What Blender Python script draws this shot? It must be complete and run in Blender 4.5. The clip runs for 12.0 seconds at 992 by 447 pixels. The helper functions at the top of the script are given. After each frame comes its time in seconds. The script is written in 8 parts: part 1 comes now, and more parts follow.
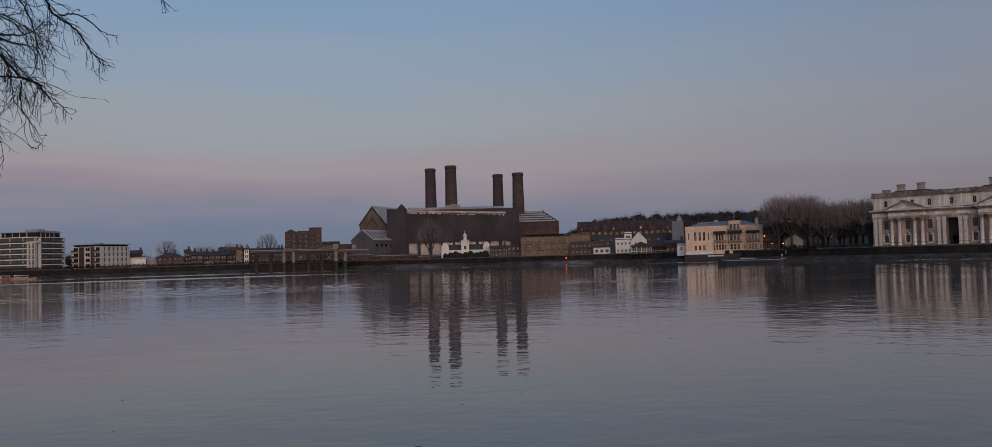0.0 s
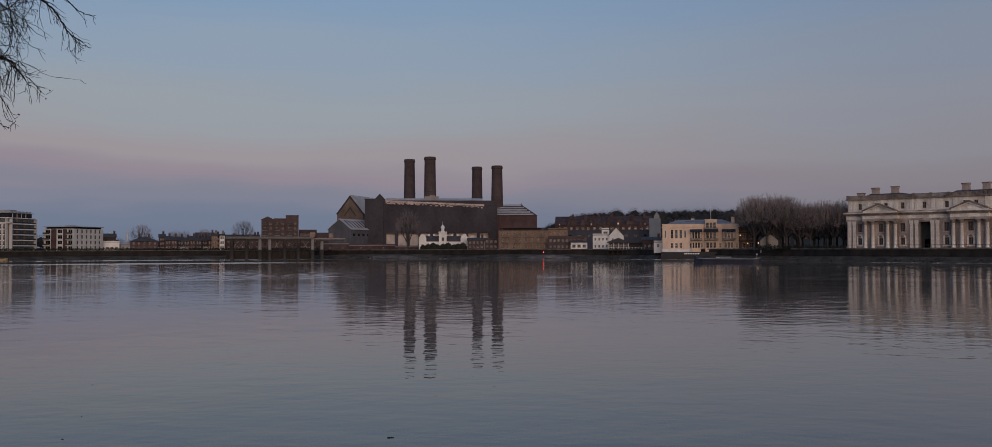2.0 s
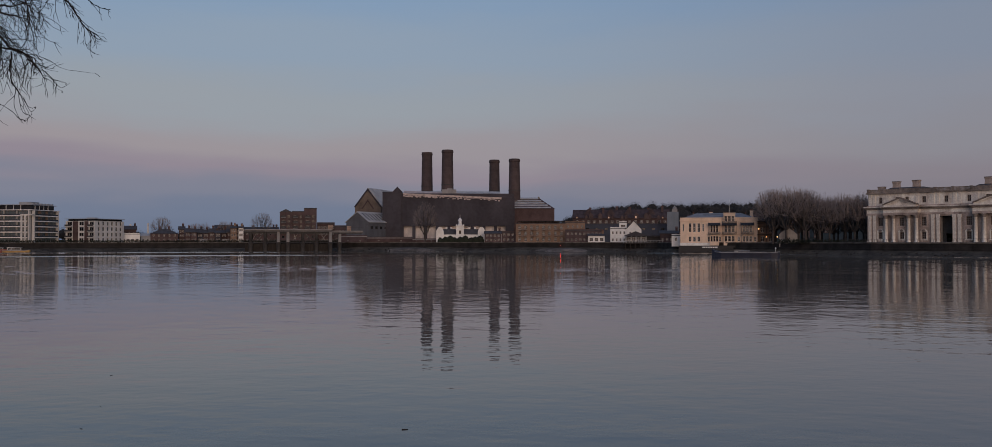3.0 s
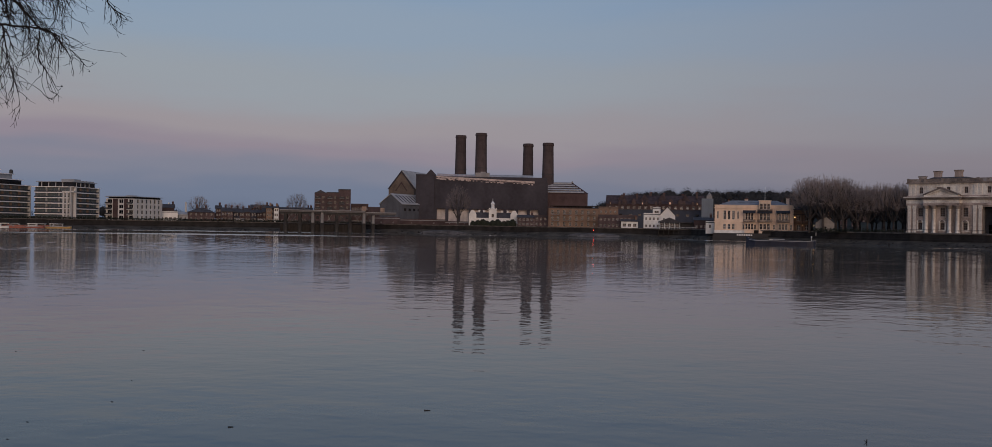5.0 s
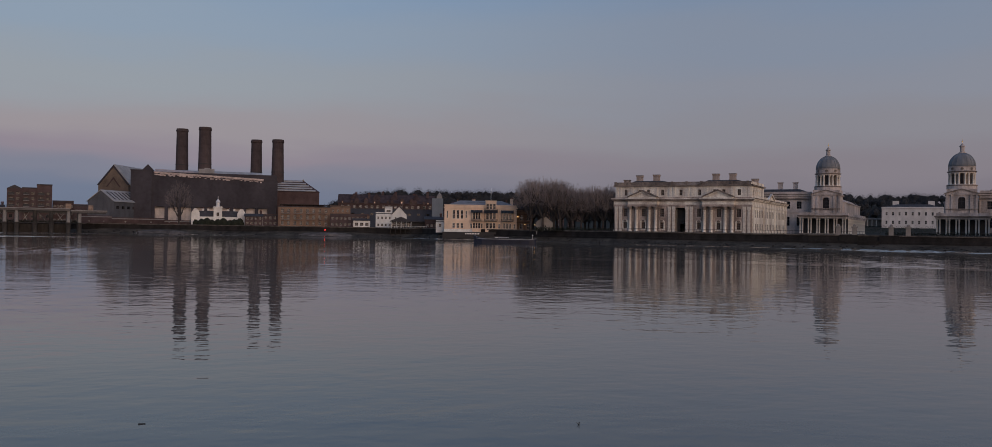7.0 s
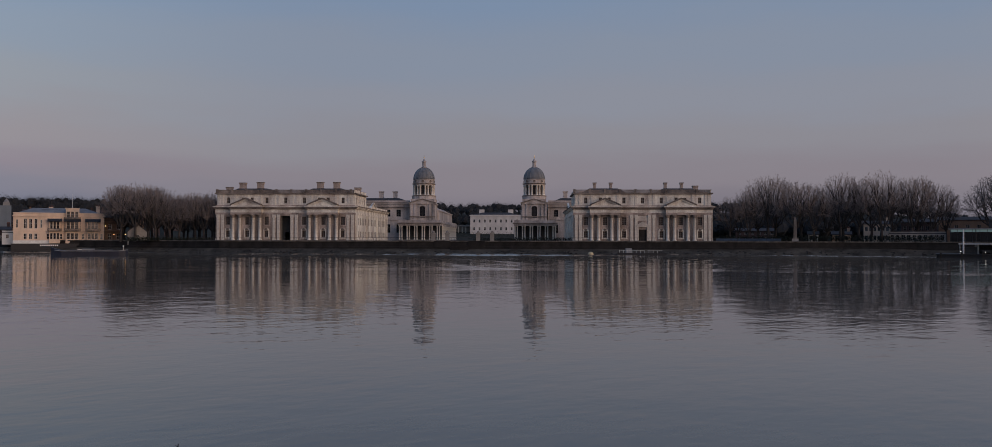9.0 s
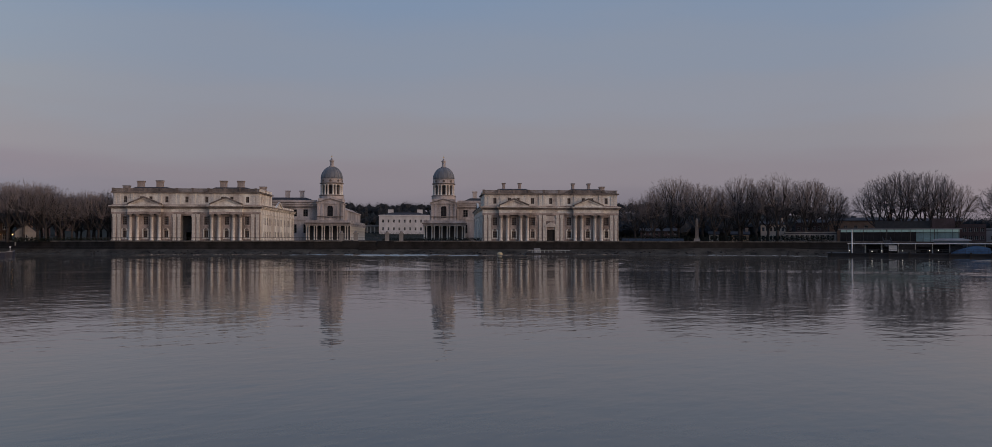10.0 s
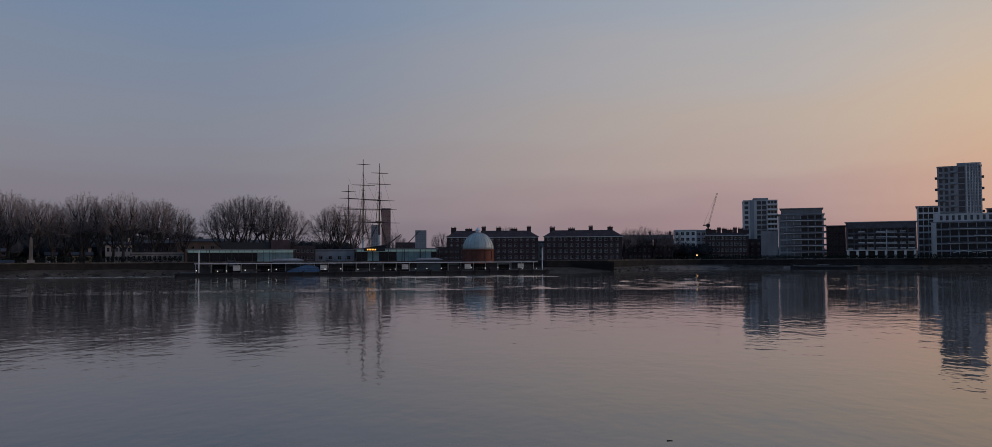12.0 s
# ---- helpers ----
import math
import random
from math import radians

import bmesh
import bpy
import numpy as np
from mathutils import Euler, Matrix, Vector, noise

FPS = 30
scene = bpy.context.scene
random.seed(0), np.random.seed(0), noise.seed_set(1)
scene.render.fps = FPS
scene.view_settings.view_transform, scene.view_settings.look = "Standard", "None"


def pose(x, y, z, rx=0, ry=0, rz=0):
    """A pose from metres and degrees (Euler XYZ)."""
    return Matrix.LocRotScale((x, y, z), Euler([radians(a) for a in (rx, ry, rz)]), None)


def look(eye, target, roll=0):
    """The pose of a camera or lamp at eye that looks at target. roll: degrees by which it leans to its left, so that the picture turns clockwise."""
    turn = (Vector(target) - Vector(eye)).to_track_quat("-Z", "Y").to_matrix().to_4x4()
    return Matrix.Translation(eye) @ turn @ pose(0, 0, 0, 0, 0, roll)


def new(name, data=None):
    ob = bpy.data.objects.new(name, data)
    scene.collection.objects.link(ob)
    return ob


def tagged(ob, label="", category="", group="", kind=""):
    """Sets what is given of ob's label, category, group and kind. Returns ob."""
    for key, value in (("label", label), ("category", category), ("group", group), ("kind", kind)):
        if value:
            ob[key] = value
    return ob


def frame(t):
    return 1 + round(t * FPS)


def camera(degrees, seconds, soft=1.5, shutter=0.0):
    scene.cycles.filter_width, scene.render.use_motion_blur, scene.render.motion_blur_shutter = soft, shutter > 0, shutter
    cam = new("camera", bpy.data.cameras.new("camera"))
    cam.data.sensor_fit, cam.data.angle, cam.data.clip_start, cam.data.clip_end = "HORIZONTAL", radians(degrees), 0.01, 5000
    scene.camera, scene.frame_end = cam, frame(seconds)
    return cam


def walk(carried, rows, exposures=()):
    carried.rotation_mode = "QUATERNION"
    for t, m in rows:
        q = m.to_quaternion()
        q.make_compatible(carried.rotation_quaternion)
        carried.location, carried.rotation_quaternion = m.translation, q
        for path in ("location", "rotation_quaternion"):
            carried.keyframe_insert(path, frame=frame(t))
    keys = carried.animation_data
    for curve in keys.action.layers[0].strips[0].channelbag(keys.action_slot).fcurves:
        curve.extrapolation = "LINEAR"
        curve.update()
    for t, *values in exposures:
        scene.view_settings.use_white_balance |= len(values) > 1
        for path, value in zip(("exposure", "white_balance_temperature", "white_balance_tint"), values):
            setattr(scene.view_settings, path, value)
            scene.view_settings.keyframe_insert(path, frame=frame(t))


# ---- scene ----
# ---- camera ----
cam = camera(60.13, 12.0, soft=0.6)
PATH = [
    (0.0, pose(0.03, 0, 5.6, 92.17, 1.62, -0.00)),
    (0.5, pose(0.01, 0, 5.6, 92.43, 1.20, 2.11)),
    (1.0, pose(0, 0, 5.6, 92.63, 0.93, 3.32)),
    (1.5, pose(0.03, 0, 5.6, 92.50, 0.79, 2.93)),
    (2.0, pose(0.04, 0, 5.6, 91.66, 0.19, -1.51)),
    (2.5, pose(0.06, 0, 5.6, 91.33, 0.08, -1.64)),
    (3.0, pose(0.12, 0, 5.6, 91.20, 0.03, -0.35)),
    (3.2, pose(0.14, 0, 5.6, 91.18, 0.00, -0.27)),
    (4.8, pose(0.33, 0, 5.6, 90.22, -0.83, 1.60)),
    (5.0, pose(0.34, 0, 5.6, 90.10, -0.92, 1.85)),
    (5.5, pose(0.35, 0, 5.6, 89.98, -1.18, 1.65)),
    (6.0, pose(0.36, 0, 5.6, 90.13, -1.11, -3.32)),
    (6.5, pose(0.37, 0, 5.6, 90.25, -0.98, -10.19)),
    (7.0, pose(0.38, 0, 5.6, 90.32, -0.87, -15.91)),
    (7.5, pose(0.38, 0, 5.6, 90.50, -0.83, -22.49)),
    (7.7, pose(0.38, 0, 5.6, 90.56, -0.82, -25.28)),
    (9.3, pose(0.39, 0, 5.6, 91.08, -0.24, -45.62)),
    (9.5, pose(0.39, 0, 5.6, 91.07, -0.29, -47.49)),
    (10.0, pose(0.39, 0, 5.6, 91.10, -0.06, -47.91)),
    (10.5, pose(0.4, 0, 5.6, 91.35, 0.68, -55.37)),
    (10.7, pose(0.4, 0, 5.6, 91.50, 1.03, -61.94)),
    (11.0, pose(0.4, 0, 5.6, 91.71, 1.07, -71.52)),
    (11.5, pose(0.4, 0, 5.6, 91.98, 0.23, -81.10)),
    (12.0, pose(0.4, 0, 5.6, 92.39, 0.29, -89.58)),
]
walk(cam, PATH, exposures=[(0.0, 0.03, 6500, 10), (7.5, 0.0, 6500, 10), (9.5, 0.10, 6560, 10), (10.5, 0.15, 6620, 10), (11.0, 0.12, 6540, 10), (11.5, 0.08, 6420, 10), (12.0, -0.08, 6300, 10)])

# ---- dusk sky and light ----
SUN_AZ = 155.0      # bearing of the sunset, clockwise from +y
world = bpy.data.worlds.new("dusk")
world.use_nodes = True
scene.world = world


def lin(r, g, b):
    """A colour given in display values 0..255, as linear light."""
    return tuple(((c / 255 + 0.055) / 1.055) ** 2.4 if c > 10 else c / 255 / 12.92 for c in (r, g, b)) + (1.0,)


def dusk_sky(tree):
    n, k = tree.nodes, tree.links
    n.clear()
    out, back = n.new("ShaderNodeOutputWorld"), n.new("ShaderNodeBackground")
    co, sep = n.new("ShaderNodeTexCoord"), n.new("ShaderNodeSeparateXYZ")
    k.new(co.outputs["Generated"], sep.inputs[0])

    def math_node(op, a, b=None):
        m = n.new("ShaderNodeMath")
        m.operation = op
        for i, v in enumerate((a, b)):
            if v is None:
                continue
            if isinstance(v, (int, float)):
                m.inputs[i].default_value = v
            else:
                k.new(v, m.inputs[i])
        return m.outputs[0]

    def ramp(stops, fac):
        r = n.new("ShaderNodeValToRGB")
        r.color_ramp.interpolation = "EASE"
        while len(r.color_ramp.elements) < len(stops):
            r.color_ramp.elements.new(0.5)
        for e, (p, c) in zip(r.color_ramp.elements, stops):
            e.position, e.color = p, lin(*c)
        k.new(fac, r.inputs[0])
        return r.outputs[0]

    # height in the sky: 0 at the horizon, 1 at 45 degrees and above
    up = math_node("MULTIPLY", sep.outputs[2], 1.414)
    # faint uneven banks of haze
    mp, haze = n.new("ShaderNodeMapping"), n.new("ShaderNodeTexNoise")
    mp.inputs["Scale"].default_value = (2.2, 2.2, 11.0)
    haze.inputs["Scale"].default_value, haze.inputs["Detail"].default_value = 1.6, 3.5
    k.new(co.outputs["Generated"], mp.inputs[0])
    k.new(mp.outputs[0], haze.inputs[0])
    up = math_node("ADD", up, math_node("MULTIPLY", math_node("SUBTRACT", haze.outputs[0], 0.5), 0.10))
    up = math_node("MAXIMUM", up, 0.0)
    cool = ramp([(0.0, (98, 110, 132)), (0.05, (112, 122, 143)), (0.08, (126, 129, 145)), (0.115, (144, 135, 146)), (0.15, (154, 147, 152)), (0.22, (150, 157, 165)),
                 (0.30, (141, 157, 175)), (0.40, (128, 153, 181)), (0.7, (106, 133, 170)), (1.0, (86, 112, 152))], up)
    mid = ramp([(0.0, (110, 108, 119)), (0.05, (122, 117, 127)), (0.1, (133, 127, 135)), (0.16, (137, 136, 144)), (0.22, (136, 140, 152)), (0.30, (130, 140, 157)),
                (0.40, (120, 138, 163)), (0.7, (99, 124, 158)), (1.0, (80, 104, 141))], up)
    warm = ramp([(0.0, (161, 133, 137)), (0.05, (177, 145, 144)), (0.1, (190, 160, 154)), (0.16, (198, 174, 160)), (0.22, (200, 181, 164)), (0.30, (194, 184, 176)),
                 (0.40, (178, 180, 183)), (0.7, (132, 154, 182)), (1.0, (99, 124, 164))], up)
    ember = ramp([(0.0, (226, 160, 118)), (0.1, (232, 178, 130)), (0.25, (228, 192, 154)), (0.45, (200, 190, 176)), (0.7, (140, 155, 175)), (1.0, (96, 120, 156))], up)
    sx, sy = math.sin(radians(SUN_AZ)), math.cos(radians(SUN_AZ))
    flat = math_node("SQRT", math_node("ADD", math_node("MULTIPLY", sep.outputs[0], sep.outputs[0]), math_node("ADD", math_node("MULTIPLY", sep.outputs[1], sep.outputs[1]), 1e-5)))
    toward = math_node("DIVIDE", math_node("ADD", math_node("MULTIPLY", sep.outputs[0], sx), math_node("MULTIPLY", sep.outputs[1], sy)), flat)

    def mix(f0, f1, a, b):
        m = n.new("ShaderNodeMapRange")
        m.interpolation_type = "SMOOTHSTEP"
        m.inputs[1].default_value, m.inputs[2].default_value = f0, f1
        k.new(toward, m.inputs[0])
        x = n.new("ShaderNodeMix")
        x.data_type = "RGBA"
        k.new(m.outputs[0], x.inputs[0])
        k.new(a, x.inputs[6])
        k.new(b, x.inputs[7])
        return x.outputs[2]
    colour = mix(0.66, 1.0, mix(0.06, 0.9, mix(-1.0, -0.55, cool, mid), warm), ember)
    k.new(colour, back.inputs[0])
    back.inputs[1].default_value = 1.0
    k.new(back.outputs[0], out.inputs[0])


dusk_sky(world.node_tree)
glow = new("sun", bpy.data.lights.new("sun", "SUN"))
glow.data.energy, glow.data.angle, glow.data.color = 1.3, radians(50), (1.0, 0.73, 0.60)
GLOW_AZ = 170.0     # middle of the broad afterglow behind the viewpoint
glow.matrix_world = look((0, 0, 0), (-math.sin(radians(GLOW_AZ)), -math.cos(radians(GLOW_AZ)), -0.12))

# ---- materials ----


def mat(name, colour, rough=0.8, vary=0.25, scale=0.4, bump=0.0, metal=0.0, fine=6.0, streak=0.0, second=None, per_piece=0.0):
    """A surface with stains at a large scale, grain at a small one and, with streak, weather marks that run down it."""
    m = bpy.data.materials.new(name)
    m.use_nodes = True
    n, k = m.node_tree.nodes, m.node_tree.links
    bsdf = n["Principled BSDF"]
    bsdf.inputs["Roughness"].default_value, bsdf.inputs["Metallic"].default_value = rough, metal
    bsdf.inputs["Specular IOR Level"].default_value = 0.2 if rough > 0.75 else 0.5
    co = n.new("ShaderNodeTexCoord")
    big, small = n.new("ShaderNodeTexNoise"), n.new("ShaderNodeTexNoise")
    big.inputs["Scale"].default_value, big.inputs["Detail"].default_value = scale, 4
    small.inputs["Scale"].default_value, small.inputs["Detail"].default_value = scale * fine, 3
    if streak:
        mp = n.new("ShaderNodeMapping")
        mp.inputs["Scale"].default_value = (1, 1, 1 - streak)
        k.new(co.outputs["Object"], mp.inputs[0])
        k.new(mp.outputs[0], big.inputs[0])
    else:
        k.new(co.outputs["Object"], big.inputs[0])
    k.new(co.outputs["Object"], small.inputs[0])
    add = n.new("ShaderNodeMath")
    add.operation = "MULTIPLY_ADD"
    k.new(small.outputs[0], add.inputs[0])
    add.inputs[1].default_value = 0.4
    k.new(big.outputs[0], add.inputs[2])
    r = n.new("ShaderNodeValToRGB")
    lo = tuple(c * (1 - vary) for c in colour)
    hi = tuple(min(1, c * (1 + vary)) for c in (second or colour))
    r.color_ramp.elements[0].position, r.color_ramp.elements[0].color = 0.42, (*lo, 1)
    r.color_ramp.elements[1].position, r.color_ramp.elements[1].color = 0.98, (*hi, 1)
    k.new(add.outputs[0], r.inputs[0])
    tone = r.outputs[0]
    if per_piece:
        oi, hs, mr = n.new("ShaderNodeObjectInfo"), n.new("ShaderNodeHueSaturation"), n.new("ShaderNodeMapRange")
        mr.inputs[3].default_value, mr.inputs[4].default_value = 1 - per_piece, 1 + per_piece
        k.new(oi.outputs["Random"], mr.inputs[0])
        k.new(mr.outputs[0], hs.inputs["Value"])
        k.new(tone, hs.inputs["Color"])
        tone = hs.outputs[0]
    k.new(tone, bsdf.inputs["Base Color"])
    if bump:
        b = n.new("ShaderNodeBump")
        b.inputs["Strength"].default_value, b.inputs["Distance"].default_value = bump, 0.1
        k.new(small.outputs[0], b.inputs["Height"])
        k.new(b.outputs[0], bsdf.inputs["Normal"])
    return m


def lamp_mat(name, colour, strength):
    m = bpy.data.materials.new(name)
    m.use_nodes = True
    b = m.node_tree.nodes["Principled BSDF"]
    b.inputs["Base Color"].default_value = (*colour, 1)
    b.inputs["Emission Color"].default_value, b.inputs["Emission Strength"].default_value = (*colour, 1), strength
    return m


def glass_mat(name, tint, through_it=0.35, rough=0.06, gloss=0.15):
    m = mat(name, tint, rough, 0.3, 0.3)
    b = m.node_tree.nodes["Principled BSDF"]
    b.inputs["Transmission Weight"].default_value, b.inputs["IOR"].default_value = through_it, 1.5
    b.inputs["Specular IOR Level"].default_value = gloss
    return m


STONE = mat("portland_stone", (0.63, 0.515, 0.45), 0.85, 0.45, 0.28, 0.3, streak=0.75, second=(0.79, 0.665, 0.59))
STONE_HALL = mat("grey_portland_stone", (0.32, 0.285, 0.268), 0.85, 0.45, 0.28, 0.3, streak=0.75, second=(0.48, 0.425, 0.40))
VILLA_WHITE = mat("dull_white_render", (0.60, 0.58, 0.57), 0.85, 0.2, 0.3, 0.1, streak=0.6)
# darkest stone tone, for cornices, capitals, balustrades and other trim
STONE_DEEP = mat("deep_brown_stone", (0.115, 0.095, 0.085), 0.9, 0.55, 0.35, 0.3, streak=0.6, second=(0.22, 0.185, 0.16))
STONE_WALL = mat("mid_brown_stone", (0.24, 0.19, 0.165), 0.9, 0.45, 0.3, 0.3, streak=0.7, second=(0.42, 0.35, 0.31))
STONE_DARK = mat("weathered_stone", (0.26, 0.24, 0.22), 0.9, 0.35, 0.2, 0.3, streak=0.6)
LEAD = mat("lead_sheet", (0.19, 0.20, 0.215), 0.75, 0.3, 0.4, 0.1, streak=0.7)
SLATE = mat("slate", (0.065, 0.063, 0.068), 0.9, 0.35, 0.6, 0.3)
TILE_RED = mat("clay_tiles", (0.062, 0.047, 0.050), 0.85, 0.45, 0.5, 0.3)
BRICK_SOOT = mat("sooty_brick", (0.056, 0.052, 0.061), 0.9, 0.40, 0.10, 0.3, streak=0.5)
BRICK_STACK = mat("stack_brick", (0.075, 0.058, 0.058), 0.9, 0.4, 0.15, 0.3)
BRICK_STOCK = mat("yellow_stock_brick", (0.22, 0.150, 0.110), 0.9, 0.3, 0.3, 0.3)
BRICK_BROWN = mat("brown_brick", (0.092, 0.066, 0.066), 0.9, 0.35, 0.3, 0.3)
BRICK_RED = mat("red_brick", (0.15, 0.062, 0.045), 0.9, 0.3, 0.3, 0.3)
BRICK_DARK = mat("dark_brick", (0.074, 0.051, 0.050), 0.9, 0.35, 0.3, 0.3)
RENDER_WHITE = mat("white_render", (0.74, 0.73, 0.70), 0.8, 0.18, 0.3, 0.1, streak=0.6)
STUCCO = mat("cream_stucco", (0.72, 0.555, 0.425), 0.8, 0.2, 0.3, 0.1, streak=0.6)
CONCRETE = mat("concrete", (0.27, 0.265, 0.265), 0.85, 0.3, 0.25, 0.2, streak=0.7)
CONCRETE_PALE = mat("pale_concrete", (0.55, 0.54, 0.52), 0.8, 0.2, 0.25, 0.2, streak=0.6)
CLADDING = mat("grey_cladding", (0.26, 0.275, 0.295), 0.5, 0.25, 0.3, 0.1, streak=0.5)
ROOF_METAL = mat("grey_roof_sheet", (0.36, 0.36, 0.36), 0.75, 0.3, 0.3, 0.1)
RUST = mat("rusted_lattice", (0.30, 0.22, 0.17), 0.8, 0.5, 0.5, 0.2)
STEEL = mat("dark_steel", (0.035, 0.036, 0.038), 0.7, 0.3, 1.0, 0.1)
STEEL_PALE = mat("white_steel", (0.70, 0.71, 0.72), 0.45, 0.12, 1.0)
PAINT_BLUE = mat("blue_paint", (0.05, 0.13, 0.26), 0.5, 0.25, 0.6)
PAINT_BLACK = mat("black_paint", (0.014, 0.014, 0.017), 0.6, 0.3, 0.6)
PAINT_RED = mat("faded_red_paint", (0.30, 0.09, 0.06), 0.6, 0.35, 0.6)
PAINT_WHITE = mat("white_paint", (0.72, 0.72, 0.70), 0.5, 0.2, 0.8)
PAINT_OCHRE = mat("ochre_paint", (0.40, 0.25, 0.08), 0.6, 0.3, 0.6)
GILT = mat("gilding", (0.62, 0.45, 0.20), 0.4, 0.2, 1.0, metal=0.6)
TIMBER = mat("wet_timber", (0.034, 0.030, 0.027), 0.8, 0.45, 0.8, 0.4, streak=0.7)
MAST_WOOD = mat("varnished_mast", (0.12, 0.082, 0.06), 0.7, 0.3, 0.8, 0.3, streak=0.7)
BARK = mat("grey_bark", (0.066, 0.059, 0.056), 0.95, 0.4, 0.7, 0.5)
TWIG = mat("bare_twigs", (0.212, 0.180, 0.170), 0.95, 0.35, 0.3)
TWIG_DARK = mat("dark_bark", (0.014, 0.011, 0.010), 0.95, 0.4, 3.0, 0.4)
LEAF = mat("dark_evergreen", (0.024, 0.029, 0.021), 0.9, 0.5, 0.5, 0.4)
WOODS = mat("winter_woods", (0.036, 0.037, 0.039), 0.95, 0.45, 0.03)
GRASS = mat("winter_grass", (0.026, 0.027, 0.020), 0.95, 0.4, 0.05, 0.2)
MUD = mat("foreshore_shingle", (0.032, 0.028, 0.023), 0.95, 0.6, 0.22, 0.6, second=(0.074, 0.064, 0.051), fine=9.0)
SAND = mat("pale_shingle", (0.10, 0.085, 0.075), 0.95, 0.45, 0.3, 0.5, second=(0.17, 0.145, 0.125))
WALL_ALGAE = mat("algae_stained_wall", (0.023, 0.021, 0.020), 0.85, 0.6, 0.35, 0.4, streak=0.3)
COPING = mat("weathered_coping", (0.082, 0.066, 0.054), 0.95, 0.6, 3.0, 0.8, streak=0.0)
COPING_FAR = mat("grimy_stone_capping", (0.05, 0.045, 0.04), 0.9, 0.6, 0.5, 0.4, second=(0.11, 0.098, 0.085))
PATH_STONE = mat("path_paving", (0.22, 0.215, 0.21), 0.8, 0.3, 0.6, 0.2)
PANE = glass_mat("window_glass", (0.020, 0.022, 0.026))
PANE_MID = glass_mat("grey_window_glass", (0.060, 0.068, 0.080), 0.2, 0.08, 0.4)
PANE_BLIND = glass_mat("blinded_window_glass", (0.085, 0.066, 0.058), 0.1, 0.2)
PANE_BLUE = glass_mat("tinted_glass", (0.12, 0.155, 0.175), 0.2, 0.08, 0.6)
PANE_TEAL = glass_mat("pale_green_glass", (0.30, 0.45, 0.46), 0.2, 0.15)
LIT_WARM = lamp_mat("warm_light", (1.0, 0.55, 0.22), 2.2)
LIT_SIGN = lamp_mat("amber_sign_light", (1.0, 0.42, 0.08), 1.6)
LIT_RED = lamp_mat("red_light", (1.0, 0.06, 0.05), 10.0)


def water_mat(name="river_water", swell=1.0):
    """Murky river water; swell scales the height of its ripples."""
    m = bpy.data.materials.new(name)
    m.use_nodes = True
    n, k = m.node_tree.nodes, m.node_tree.links
    b = n["Principled BSDF"]
    b.inputs["Base Color"].default_value = (0.148, 0.130, 0.108, 1)
    b.inputs["Roughness"].default_value, b.inputs["IOR"].default_value = 0.03, 1.33
    co = n.new("ShaderNodeTexCoord")
    total = None
    for size, height, stretch, turn in ((0.35, 0.012, 1.6, 44), (0.9, 0.030, 1.6, 33), (2.4, 0.047, 1.3, 55), (6.0, 0.048, 1.4, 62), (20.0, 0.045, 1.4, 75), (60.0, 0.06, 1.6, 20)):
        mp, tx = n.new("ShaderNodeMapping"), n.new("ShaderNodeTexNoise")
        mp.inputs["Rotation"].default_value = (0, 0, radians(turn))
        mp.inputs["Scale"].default_value = (1 / size / stretch, 1 / size, 1 / size)
        tx.inputs["Scale"].default_value, tx.inputs["Detail"].default_value = 1.0, 1.5
        k.new(co.outputs["Object"], mp.inputs[0])
        k.new(mp.outputs[0], tx.inputs[0])
        a = n.new("ShaderNodeMath")
        a.operation = "MULTIPLY_ADD"
        k.new(tx.outputs[0], a.inputs[0])
        a.inputs[1].default_value = height * swell
        if total is None:
            a.inputs[2].default_value = 0
        else:
            k.new(total, a.inputs[2])
        total = a.outputs[0]
    # ripple bump eases to nine tenths from 90 to 150 m off the viewpoint
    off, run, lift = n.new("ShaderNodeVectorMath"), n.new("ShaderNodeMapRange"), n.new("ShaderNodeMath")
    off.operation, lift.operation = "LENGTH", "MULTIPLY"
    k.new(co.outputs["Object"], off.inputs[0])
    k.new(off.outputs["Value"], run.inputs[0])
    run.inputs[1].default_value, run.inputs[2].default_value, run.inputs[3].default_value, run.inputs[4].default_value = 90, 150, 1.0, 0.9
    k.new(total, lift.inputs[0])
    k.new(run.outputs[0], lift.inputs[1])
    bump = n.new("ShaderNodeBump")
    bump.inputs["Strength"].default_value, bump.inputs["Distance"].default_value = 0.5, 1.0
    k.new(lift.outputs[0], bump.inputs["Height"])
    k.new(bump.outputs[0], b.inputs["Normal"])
    return m


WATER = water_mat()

# ---- geometry kit ----


